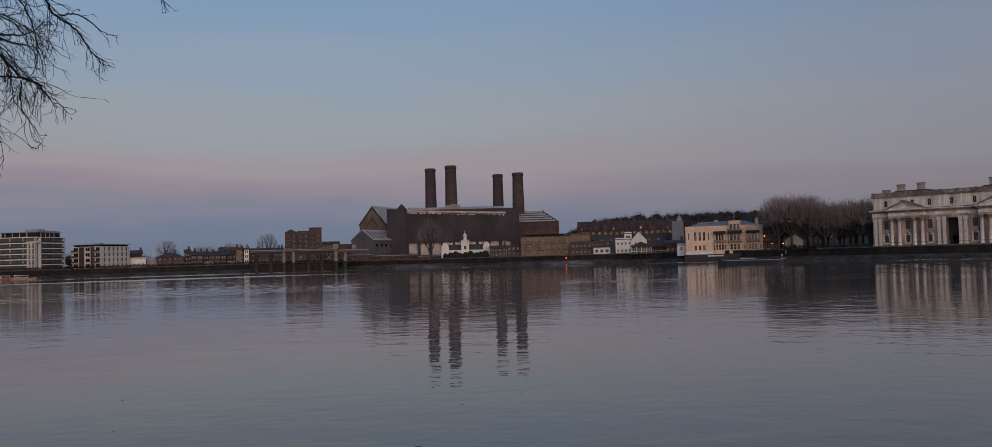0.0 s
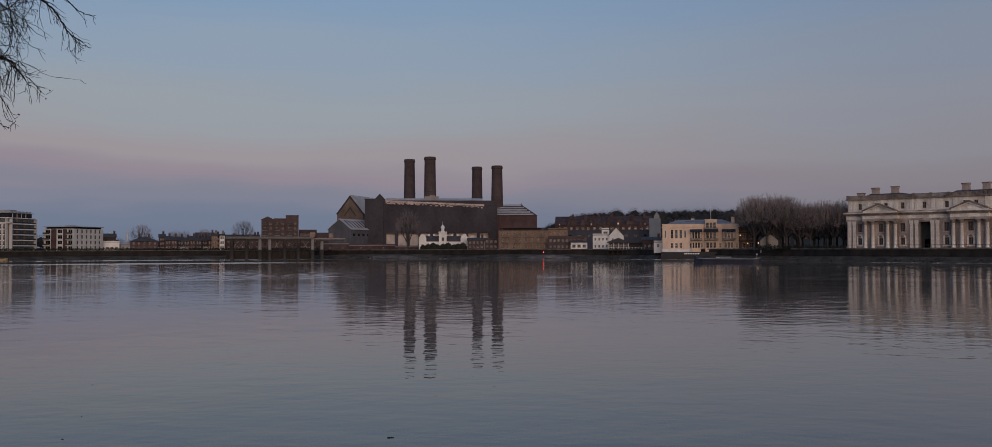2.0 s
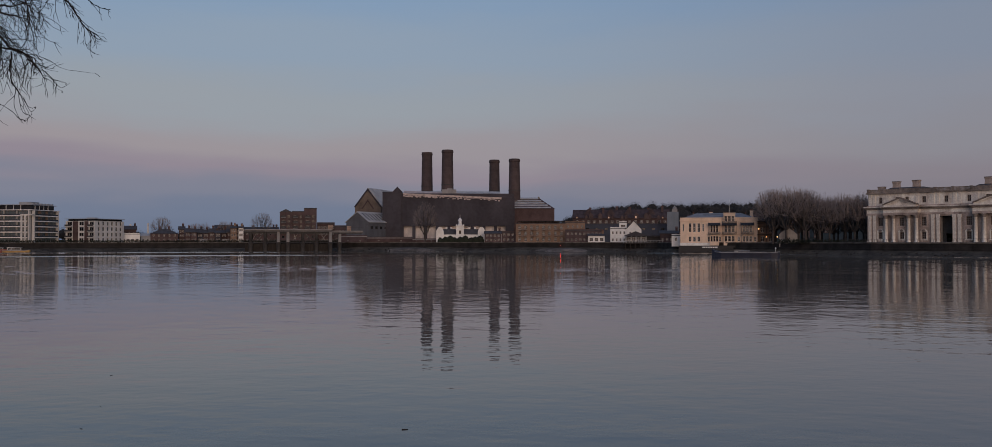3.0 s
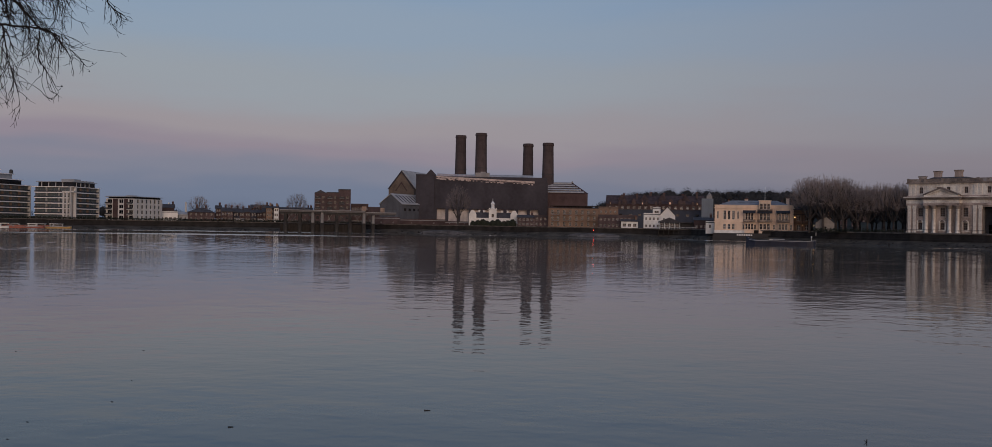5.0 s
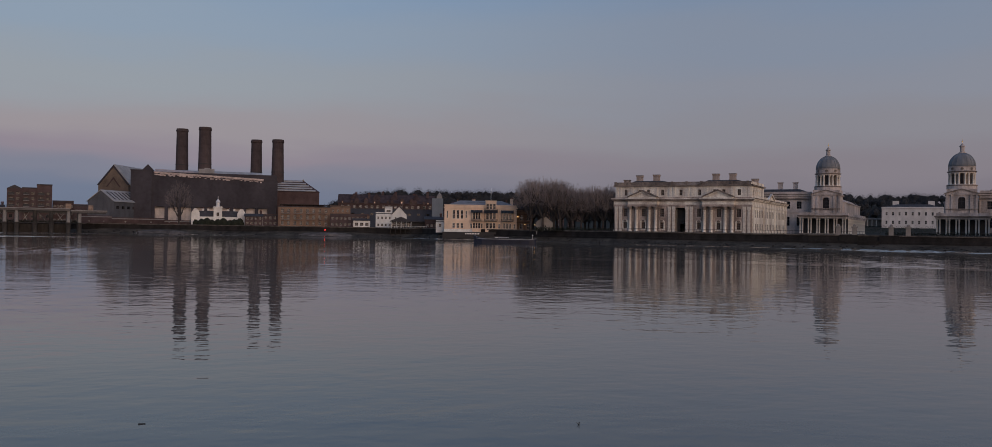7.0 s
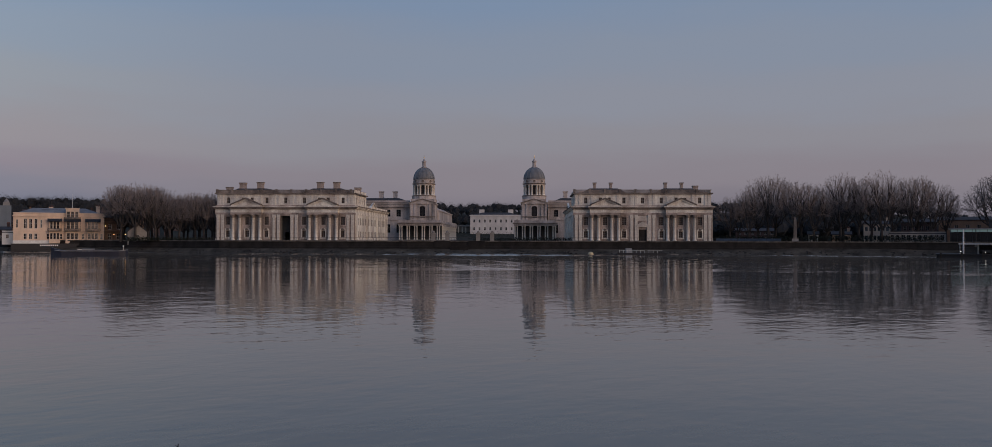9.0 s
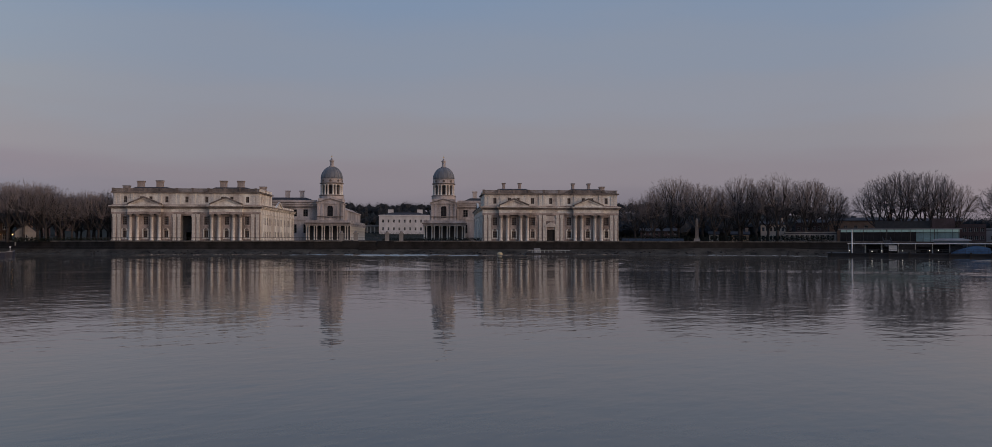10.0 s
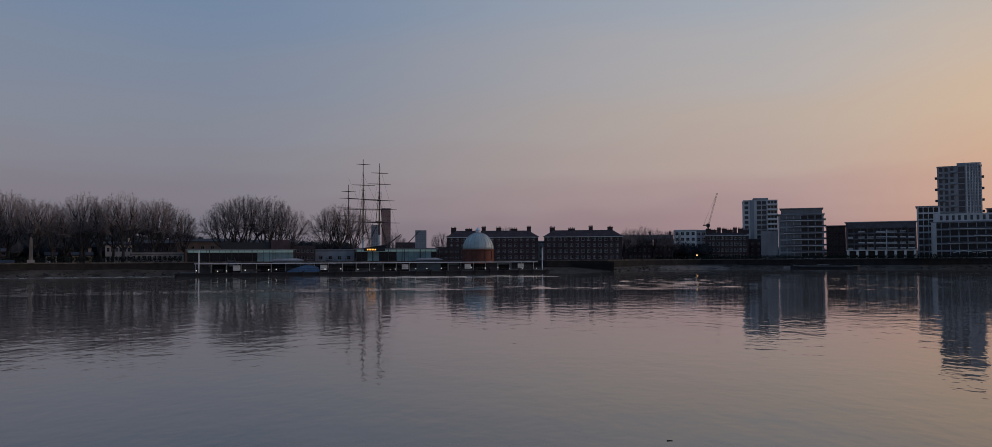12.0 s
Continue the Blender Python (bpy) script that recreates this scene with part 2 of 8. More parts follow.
class Geo:
    """Vertices and faces of one mesh."""

    def __init__(self):
        self.v, self.f = [], []

    def poly(self, pts):
        i = len(self.v)
        self.v += [tuple(p) for p in pts]
        self.f.append(tuple(range(i, i + len(pts))))
        return self

    def box(self, x0, y0, z0, x1, y1, z1):
        i = len(self.v)
        self.v += [(x0, y0, z0), (x1, y0, z0), (x1, y1, z0), (x0, y1, z0), (x0, y0, z1), (x1, y0, z1), (x1, y1, z1), (x0, y1, z1)]
        self.f += [tuple(i + j for j in q) for q in ((3, 2, 1, 0), (4, 5, 6, 7), (0, 1, 5, 4), (1, 2, 6, 5), (2, 3, 7, 6), (3, 0, 4, 7))]
        return self

    def extrude(self, pts, a, b, axis="y"):
        """A prism: pts are (x, z) drawn along y, or (y, z) along x, or (x, y) along z."""
        put = {"y": lambda p, h: (p[0], h, p[1]), "x": lambda p, h: (h, p[0], p[1]), "z": lambda p, h: (p[0], p[1], h)}[axis]
        i, n = len(self.v), len(pts)
        self.v += [put(p, a) for p in pts] + [put(p, b) for p in pts]
        self.f.append(tuple(range(i, i + n)))
        self.f.append(tuple(range(i + 2 * n - 1, i + n - 1, -1)))
        for j in range(n):
            q = (j + 1) % n
            self.f.append((i + j, i + n + j, i + n + q, i + q))
        return self

    def lathe(self, profile, seg=16, x=0.0, y=0.0):
        i, n = len(self.v), len(profile)
        for r, z in profile:
            for s in range(seg):
                a = 2 * math.pi * s / seg
                self.v.append((x + r * math.cos(a), y + r * math.sin(a), z))
        for j in range(n - 1):
            for s in range(seg):
                t = (s + 1) % seg
                self.f.append((i + j * seg + s, i + j * seg + t, i + (j + 1) * seg + t, i + (j + 1) * seg + s))
        self.f.append(tuple(i + s for s in reversed(range(seg))))
        self.f.append(tuple(i + (n - 1) * seg + s for s in range(seg)))
        return self

    def tube(self, p, q, r0, r1, sides=4):
        p, q = Vector(p), Vector(q)
        d = q - p
        if d.length < 1e-6:
            return self
        u = d.orthogonal().normalized()
        w = d.normalized().cross(u)
        i = len(self.v)
        for c, r in ((p, r0), (q, r1)):
            for s in range(sides):
                a = 2 * math.pi * s / sides
                self.v.append(tuple(c + u * (r * math.cos(a)) + w * (r * math.sin(a))))
        for s in range(sides):
            t = (s + 1) % sides
            self.f.append((i + s, i + t, i + sides + t, i + sides + s))
        return self

    def wall(self, x0, z0, x1, z1, holes=(), y=0.0, thick=0.4):
        """An upright wall along x whose outer face is at y, with openings (x0, z0, x1, z1) right through it."""
        xs = sorted({x0, x1, *(v for h in holes for v in (h[0], h[2]))})
        zs = sorted({z0, z1, *(v for h in holes for v in (h[1], h[3]))})
        for a, b in zip(xs, xs[1:]):
            for c, d in zip(zs, zs[1:]):
                mx, mz = (a + b) / 2, (c + d) / 2
                if any(h[0] < mx < h[2] and h[1] < mz < h[3] for h in holes):
                    continue
                self.poly([(a, y, c), (b, y, c), (b, y, d), (a, y, d)])
                self.poly([(a, y + thick, d), (b, y + thick, d), (b, y + thick, c), (a, y + thick, c)])
        e = y + thick
        for a, c, b, d in holes:
            self.poly([(a, y, c), (a, y, d), (a, e, d), (a, e, c)])
            self.poly([(b, y, d), (b, y, c), (b, e, c), (b, e, d)])
            self.poly([(a, y, d), (b, y, d), (b, e, d), (a, e, d)])
            self.poly([(b, y, c), (a, y, c), (a, e, c), (b, e, c)])
        self.poly([(x0, y, z0), (x0, y, z1), (x0, e, z1), (x0, e, z0)])
        self.poly([(x1, y, z1), (x1, y, z0), (x1, e, z0), (x1, e, z1)])
        self.poly([(x0, y, z1), (x1, y, z1), (x1, e, z1), (x0, e, z1)])
        return self

    def hip(self, x0, y0, x1, y1, z0, z1, inset=None):
        c = inset if inset is not None else min(x1 - x0, y1 - y0) / 2
        i = len(self.v)
        ix, iy = min(c, (x1 - x0) / 2 - 0.05), min(c, (y1 - y0) / 2 - 0.05)
        self.v += [(x0, y0, z0), (x1, y0, z0), (x1, y1, z0), (x0, y1, z0), (x0 + ix, y0 + iy, z1), (x1 - ix, y0 + iy, z1), (x1 - ix, y1 - iy, z1), (x0 + ix, y1 - iy, z1)]
        self.f += [tuple(i + j for j in q) for q in ((3, 2, 1, 0), (4, 5, 6, 7), (0, 1, 5, 4), (1, 2, 6, 5), (2, 3, 7, 6), (3, 0, 4, 7))]
        return self

    def mesh(self, name, material, smooth=False):
        me = bpy.data.meshes.new(name)
        me.from_pydata(self.v, [], self.f)
        me.update()
        if smooth:
            me.polygons.foreach_set("use_smooth", [True] * len(me.polygons))
        me.materials.append(material)
        return me


def part(name, g, material, parent, label="", m=None, smooth=False):
    """One mesh object under a thing or a part."""
    ob = new(name, g if isinstance(g, bpy.types.Mesh) else g.mesh(name, material, smooth))
    ob.parent = parent
    if m is not None:
        ob.matrix_basis = m
    return tagged(ob, label)


def thing(name, m, label, category, group="", kind=""):
    ob = new(name)
    ob.empty_display_size = 0.5
    ob.matrix_basis = m
    return tagged(ob, label, category, group, kind)


def structure(name, g, material, label, category, smooth=False, kind="structure", m=None):
    ob = new(name, g.mesh(name, material, smooth))
    if m is not None:
        ob.matrix_basis = m
    return tagged(ob, label, category, kind=kind)


GROUND = 4.9


def spot(az, d, z=0.0):
    return Vector((d * math.sin(radians(az)), d * math.cos(radians(az)), z))


def facing(az, d, z=GROUND, turn=0.0):
    """A place at a bearing and distance from the viewpoint; x runs to the right along the bank, y away from the river. turn: degrees clockwise from square-on."""
    return Matrix.Translation(spot(az, d, z)) @ Matrix.Rotation(-radians(az + turn), 4, "Z")


def span(az0, az1, d, z=GROUND, turn=0.0):
    """The place of a front whose left end is at az0 and right end at az1, and its width."""
    mid = (az0 + az1) / 2
    a = facing(az0, d / math.cos(radians(az0 - mid)), z)
    m = Matrix.Translation(a.translation) @ Matrix.Rotation(-radians(mid + turn), 4, "Z")
    return m, 2 * d * math.tan(radians(az1 - az0) / 2)


WINDOWS = {}


def window_meshes(w, h, bars, frame_mat, pane_mat, arched=False):
    key = (round(w, 2), round(h, 2), bars, frame_mat.name, pane_mat.name)
    if key not in WINDOWS:
        g, p, e = Geo(), Geo(), 0.07
        g.box(0, 0, 0, e, 0.08, h).box(w - e, 0, 0, w, 0.08, h).box(e, 0, 0, w - e, 0.08, e).box(e, 0, h - e, w - e, 0.08, h)
        nx, nz = bars
        for i in range(1, nx):
            g.box(w * i / nx - 0.03, 0, e, w * i / nx + 0.03, 0.08, h - e)
        for i in range(1, nz):
            g.box(e, 0.005, h * i / nz - 0.03, w - e, 0.075, h * i / nz + 0.03)
        p.box(e, 0.03, e, w - e, 0.05, h - e)
        WINDOWS[key] = (g.mesh("window", frame_mat), p.mesh("pane", pane_mat))
        i, k = len(g.v), len(g.f)
        whole = Geo()
        whole.v, whole.f = g.v + p.v, g.f + [tuple(j + i for j in q) for q in p.f]
        me = whole.mesh("window", frame_mat)
        me.materials.append(pane_mat)
        me.polygons.foreach_set("material_index", [0] * k + [1] * len(p.f))
        WINDOWS[key] += (me,)
    return WINDOWS[key]


def glaze(parent, holes, m=None, depth=0.2, bars=(2, 2), frame_mat=None, pane_mat=None, split=True):
    """A window with its pane in each opening of a wall; far off, frame and pane are one part."""
    for a, c, b, d in holes:
        fm, pm, both = window_meshes(b - a, d - c, bars, frame_mat or PAINT_WHITE, pane_mat or PANE)
        w = part("window", fm if split else both, None, parent, m=(m or Matrix()) @ Matrix.Translation((a, depth, c)))
        if split:
            part("pane", pm, None, w)


def grid(x0, x1, n, sills, w, h):
    """Openings: n to a row, evenly between x0 and x1, with sills at the given heights."""
    step = (x1 - x0) / n
    return [(x0 + step * (i + 0.5) - w / 2, s, x0 + step * (i + 0.5) + w / 2, s + h) for s in sills for i in range(n)]


def side_matrix(which, w, d):
    """Puts a wall drawn along x on another side of a w by d plan."""
    return {"front": Matrix(), "right": Matrix.Translation((w, 0, 0)) @ Matrix.Rotation(radians(90), 4, "Z"),
            "left": Matrix.Translation((0, d, 0)) @ Matrix.Rotation(radians(-90), 4, "Z"),
            "back": Matrix.Translation((w, d, 0)) @ Matrix.Rotation(radians(180), 4, "Z")}[which]


def shell(t, w, d, h, wall_mat, front=(), right=(), left=(), bars=(2, 2), frame_mat=None, pane_mat=None, base=-1.5, thick=0.4, split=False):
    """Four walls with their openings and windows."""
    for which, holes, length in (("front", front, w), ("right", right, d), ("left", left, d), ("back", (), w)):
        m = side_matrix(which, w, d)
        inset = thick if which in ("right", "left") else 0
        wall = part("wall", Geo().wall(inset, base, length - inset, h, holes, thick=thick), wall_mat, t, m=m)
        glaze(wall, holes, bars=bars, frame_mat=frame_mat, pane_mat=pane_mat, split=split)


def chimney(t, x, y, z, h=2.2, w=1.1, d=0.7, material=None, pots=3):
    c = part("chimney", Geo().box(-w / 2, -d / 2, 0, w / 2, d / 2, h - 0.25).box(-w / 2 - 0.12, -d / 2 - 0.12, h - 0.25, w / 2 + 0.12, d / 2 + 0.12, h), material or BRICK_BROWN, t, m=Matrix.Translation((x, y, z)))
    for i in range(pots):
        part("pot", Geo().lathe([(0.13, 0), (0.11, 0.5), (0.14, 0.55)], 6), BRICK_RED, c, m=Matrix.Translation(((i + 0.5) * w / pots - w / 2, 0, h)))


def roof_flat(t, w, d, h, material=None, over=0.0, thick=0.35):
    part("roof", Geo().box(-over, -over, h, w + over, d + over, h + thick), material or CONCRETE, t)


def roof_ridge(t, w, d, h, rise, material=None, over=0.4, wall_mat=None):
    """Pitched, with the ridge along the front."""
    part("roof", Geo().extrude([(-over, h), (d / 2, h + rise), (d + over, h), (d + over, h + 0.25), (d / 2, h + rise + 0.3), (-over, h + 0.25)], -over, w + over, "x"), material or SLATE, t)
    if wall_mat:
        for x in (0, w - 0.4):
            part("gable", Geo().extrude([(0, h), (d, h), (d / 2, h + rise)], x, x + 0.4, "x"), wall_mat, t)


def roof_gable(t, w, d, h, rise, material=None, over=0.4, wall_mat=None, y0=0.0):
    """Pitched, with its gable to the front."""
    part("roof", Geo().extrude([(-over, h), (w / 2, h + rise), (w + over, h), (w + over, h + 0.25), (w / 2, h + rise + 0.3), (-over, h + 0.25)], y0 + (0.02 if over < 0.1 else -over), d + over), material or SLATE, t)
    if wall_mat:
        for y in (y0, d - 0.4):
            part("gable", Geo().extrude([(0, h), (w, h), (w / 2, h + rise)], y, y + 0.4), wall_mat, t)


# ---- water, banks and ground ----
TIDE = 0.6
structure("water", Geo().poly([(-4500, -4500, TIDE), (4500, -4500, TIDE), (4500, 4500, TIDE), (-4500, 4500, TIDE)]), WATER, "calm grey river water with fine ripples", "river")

SHORE = [(-78, 2600), (-60, 1100), (-46, 600), (-37, 456), (-31, 452), (-25, 462), (-18, 460), (-13, 452), (-8, 440), (-5, 430), (0, 412), (4.4, 398), (8, 396),
         (11, 388), (12.6, 368), (16, 360), (18.6, 345), (21, 335), (24, 318), (28, 308), (36, 298), (44, 295), (52, 298), (56, 301), (60, 305), (64, 312), (68, 316), (74, 318), (84, 322),
         (93, 326), (97, 335), (100, 365), (103, 385), (107, 384), (110, 386), (116, 396), (125, 440), (140, 700), (152, 2500)]


def shore(az):
    for (a, d), (b, e) in zip(SHORE, SHORE[1:]):
        if a <= az <= b:
            return d + (e - d) * (az - a) / (b - a)
    return 2600


def smooth_step(a, b, x):
    x = min(1, max(0, (x - a) / (b - a)))
    return x * x * (3 - 2 * x)


def ground_height(az, r):
    hill = 29 * smooth_step(1.5, 9, az) * (1 - smooth_step(64, 78, az)) * smooth_step(560, 950, r)
    return GROUND + hill + 2.0 * smooth_step(450, 700, r)


BEACHES = ((-9.0, -2.6), (1.0, 7.4), (60.0, 67.5), (99.0, 106.0))


def beach(az):
    """How far the shingle rises against the wall: low where the wall stands in the water."""
    return 0.8 + 0.2 * max(smooth_step(a - 0.8, a + 0.8, az) * (1 - smooth_step(b - 0.8, b + 0.8, az)) for a, b in BEACHES)


def far_bank():
    steps = [-78 + 0.5 * i for i in range(461)]
    bed, top = Geo(), Geo()
    offs = (-30, 0, 3.0, 6.0, 8.2)
    for i, az in enumerate(steps):
        d = shore(az)
        wob = noise.noise((az * 0.8, 3.0, 0)) * 2.0 + noise.noise((az * 3.1, 7.0, 0)) * 0.8
        for o, z in zip(offs, (-2.6, TIDE - 0.02, 1.5, 2.5, 3.1)):
            bed.v.append(tuple(spot(az, d + o + (wob * (1 if o < 1 else 0.6) if o < 4 else 0), TIDE + (z - TIDE) * (beach(az) if o > 0 else 1) + (0.35 * noise.noise((az * 2, o, 5.0)) if o > 0 else 0))))
    n = len(offs)
    for i in range(len(steps) - 1):
        for j in range(n - 1):
            bed.f.append((i * n + j, (i + 1) * n + j, (i + 1) * n + j + 1, i * n + j + 1))
    structure("foreshore", bed, MUD, "muddy shingle foreshore below the far river wall", "foreshore", True)
    for a, b in ((-7.4, -3.2), (2.0, 7.6), (98.6, 106.0), (107.0, 113.5)):
        strip, n = Geo(), 60
        for i in range(n + 1):
            az = a + (b - a) * i / n
            d, f = shore(az), math.sin(math.pi * i / n) ** 0.5
            for o, z in ((0.2, TIDE + 0.05), (2.4, 1.75), (5.2, 2.55), (6.6, 1.6)):
                strip.v.append(tuple(spot(az, d + o + 1.2 * noise.noise((az * 1.7, o, 2.0)), TIDE + (z - TIDE) * f + 0.12 * noise.noise((az * 5, o, 9.0)) - 0.25 * (1 - f))))
        for i in range(n):
            for j in range(3):
                strip.f.append((i * 4 + j, i * 4 + 4 + j, i * 4 + 5 + j, i * 4 + 1 + j))
        structure("beach", strip, SAND, "small pale shingle beach below the far river wall", "beach", True)
    rng = random.Random(77)
    for name, label, material, count, most in (("foreshore_stones", "dark wet stones and weed along the foreshore", WALL_ALGAE, 1200, 0.4), ("pale_stones", "scattered paler stones along the foreshore", COPING_FAR, 200, 0.3)):
        g = Geo()
        for i in range(count):
            az = rng.choice((rng.uniform(-34, 24), rng.uniform(24, 69), rng.uniform(97, 124)))
            o, r = rng.uniform(0.5, 6.5), rng.uniform(0.15, most)
            p = spot(az, shore(az) + o, TIDE + beach(az) * 0.26 * o)
            a0, k = rng.uniform(0, 6.28), len(g.v)
            for zz, f in ((-0.2, 1.0), (r * 0.5, 0.8), (r * 0.8, 0.35)):
                for q in range(5):
                    a = a0 + 1.257 * q
                    rr = r * f * rng.uniform(0.75, 1.25)
                    g.v.append((p.x + 1.5 * rr * math.cos(a), p.y + 1.5 * rr * math.sin(a), p.z + zz))
            for b in (0, 5):
                for q in range(5):
                    g.f.append((k + b + q, k + b + (q + 1) % 5, k + b + 5 + (q + 1) % 5, k + b + 5 + q))
            g.f.append(tuple(k + 10 + q for q in range(5)))
        structure(name, g, material, label, "stones", kind="stuff")
    wall, cap = Geo(), Geo()
    for i, az in enumerate(steps):
        d = shore(az)
        for o, z in ((6.9, -0.5), (7.1, 3.1), (7.35, 3.15), (7.5, GROUND - 0.1), (8.1, GROUND - 0.1), (8.1, GROUND - 1)):
            wall.v.append(tuple(spot(az, d + o, z)))
        for o, z in ((7.2, GROUND - 0.1), (7.2, GROUND + 0.22), (7.3, GROUND + 0.32), (8.2, GROUND + 0.32), (8.2, GROUND - 0.1)):
            cap.v.append(tuple(spot(az, d + o, z)))
    for i in range(len(steps) - 1):
        for j in range(5):
            wall.f.append((i * 6 + j, (i + 1) * 6 + j, (i + 1) * 6 + j + 1, i * 6 + j + 1))
        for j in range(4):
            cap.f.append((i * 5 + j, (i + 1) * 5 + j, (i + 1) * 5 + j + 1, i * 5 + j + 1))
    structure("embankment_coping", cap, COPING_FAR, "long weathered stone capping of the far river wall", "coping")
    structure("embankment_wall", wall, WALL_ALGAE, "long dark algae-stained river embankment wall", "river wall")
    rings = (8.0, 20, 45, 80, 130, 190, 260, 340, 430, 540, 680, 900, 1300, 2000, 4200)
    for az in steps:
        d = shore(az)
        for o in rings:
            r = min(d + o, 4400)
            top.v.append(tuple(spot(az, r, ground_height(az, r))))
    n = len(rings)
    for i in range(len(steps) - 1):
        for j in range(n - 1):
            top.f.append((i * n + j, (i + 1) * n + j, (i + 1) * n + j + 1, i * n + j + 1))
    structure("ground", top, GRASS, "far bank of winter grass and paving rising to a hill", "ground", True)


far_bank()


def fairway():
    """The open river: a sheet of low crossing wavelets between the slack water and the far shore."""
    rng = np.random.default_rng(12)
    az = np.radians(np.arange(-60, 130.01, 0.25))
    us = np.linspace(0, 1, 300) ** 1.15
    far = np.array([shore(a) + 1.5 for a in np.degrees(az)])
    near = 135.0
    d = near + (far[:, None] - near) * us[None, :]
    x, y = d * np.sin(az)[:, None], d * np.cos(az)[:, None]
    z = np.zeros_like(x)
    for _ in range(26):
        length, a = rng.uniform(2.2, 5.5), rng.uniform(0, 2 * np.pi)
        k = 2 * np.pi / length
        z += 0.0009 * length * np.sin(k * (x * np.cos(a) + y * np.sin(a)) + rng.uniform(0, 6.28))
    patch = 0.8 + 0.35 * np.sin(x / 37 + 1.3 * np.sin(y / 51)) * np.sin(y / 29 + 0.7 * np.sin(x / 61))
    deg = np.degrees(az)
    patch = patch * (1 + 0.4 * np.clip((deg - 72) / 12, 0, 1) + 0.4 * np.clip((-6 - deg) / 6, 0, 1))[:, None]
    edge = np.minimum(1, us * 12)[None, :]
    z = TIDE + 0.10 * edge - 0.05 * (1 - edge) + z * patch * edge
    n, m = z.shape
    g = Geo()
    g.v = np.stack([x, y, z], -1).reshape(-1, 3).tolist()
    i, j = np.meshgrid(np.arange(n - 1), np.arange(m - 1), indexing="ij")
    c = (i * m + j).ravel()
    g.f = np.stack([c, c + 1, c + m + 1, c + m], -1).tolist()
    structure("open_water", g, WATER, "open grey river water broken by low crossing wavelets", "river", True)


fairway()


def wake(az0, az1, d0, d1, waves, length=8.0, height=0.16):
    """A train of long low waves left by a boat, lying on the calm surface."""
    g = Geo()
    n, m = 160, waves * 8
    for i in range(n + 1):
        f = i / n
        az, d = az0 + (az1 - az0) * f, d0 + (d1 - d0) * f + 3.0 * noise.noise((f * 14, d0, 3.0))
        for j in range(m + 1):
            u = j / m
            env = min(1, 5 * f, 5 * (1 - f)) * math.sin(math.pi * u) * (0.65 + 0.6 * noise.noise((f * 22, u * 4 + d0, 1.0)))
            g.v.append(tuple(spot(az, d + (u - 0.5) * waves * length, TIDE + 0.02 + 0.10 * min(1, 10 * min(u, 1 - u), 20 * f, 20 * (1 - f)) + 0.5 * height * max(0, env) * (1 - math.cos(2 * math.pi * u * waves)))))
    for i in range(n):
        for j in range(m):
            g.f.append((i * (m + 1) + j, i * (m + 1) + j + 1, (i + 1) * (m + 1) + j + 1, (i + 1) * (m + 1) + j))
    structure("wake", g, WATER, "long low wake waves catching the pale sky", "river", True)


for train in ((-36, -6.0, 424, 404, 14, 4.0, 0.20), (-36, -8, 322, 312, 9, 3.6, 0.17), (-7, 9, 408, 388, 2, 6, 0.28), (23.5, 36, 298, 289, 2, 5, 0.30), (33, 47, 289, 280, 3, 4.5, 0.34), (37, 52, 270, 276, 2, 4.5, 0.30), (9, 24, 372, 318, 1, 4.5, 0.22), (48, 58, 290, 296, 1, 4.5, 0.25), (57, 69, 296, 280, 2, 4.5, 0.22), (65, 73, 286, 276, 2, 4, 0.2), (76, 96, 236, 250, 4, 5, 0.2), (98, 112, 350, 365, 2, 5, 0.12)):
    wake(*train)

# ---- the twin-domed stone palace ----
AXIS = 44.0          # bearing of the palace's axis from the viewpoint
CENTRE = -24.0       # offset of that axis from the line through the viewpoint


def palace(u, v, z=GROUND, turn=0.0):
    """A place u metres along the palace's river front and v metres back from the viewpoint."""
    return Matrix.Rotation(-radians(AXIS), 4, "Z") @ Matrix.Translation((u, v, z)) @ Matrix.Rotation(-radians(turn), 4, "Z")


def column_mesh(h, r, name="column"):
    prof = [(r * 1.35, 0), (r * 1.35, r * 0.35), (r * 1.15, r * 0.55), (r, r * 0.8), (r, h * 0.35), (r * 0.86, h - r * 2.4), (r * 0.95, h - r * 2.3), (r * 1.0, h - r * 1.9), (r * 1.35, h - r * 0.5), (r * 1.4, h - 0.02)]
    return Geo().lathe(prof, 12).mesh(name, STONE, True)


def pediment_box(g, x0, x1, z0, rise, y0, y1):
    """A pediment with raking cornices round a sunk field."""
    mid = (x0 + x1) / 2
    g.box(x0, y0, z0 - 0.45, x1, y1, z0)
    g.extrude([(x0, z0), (x0 + 1.1, z0), (mid, z0 + rise - 0.5), (mid, z0 + rise)], y0, y1)
    g.extrude([(x1 - 1.1, z0), (x1, z0), (mid, z0 + rise), (mid, z0 + rise - 0.5)], y0, y1)
    g.extrude([(x0 + 1.1, z0), (x1 - 1.1, z0), (mid, z0 + rise - 0.5)], y0 + 0.5, y1)
    return g


def round_hood(g, x, z, w):
    """A small curved hood over a lower window."""
    pts = [(x - w, z), (x + w, z)] + [(x + w * math.cos(a), z + 0.7 * w * math.sin(a)) for a in (0.3, 0.8, 1.3, 1.84, 2.34, 2.84)]
    g.extrude(pts, -0.45, 0)


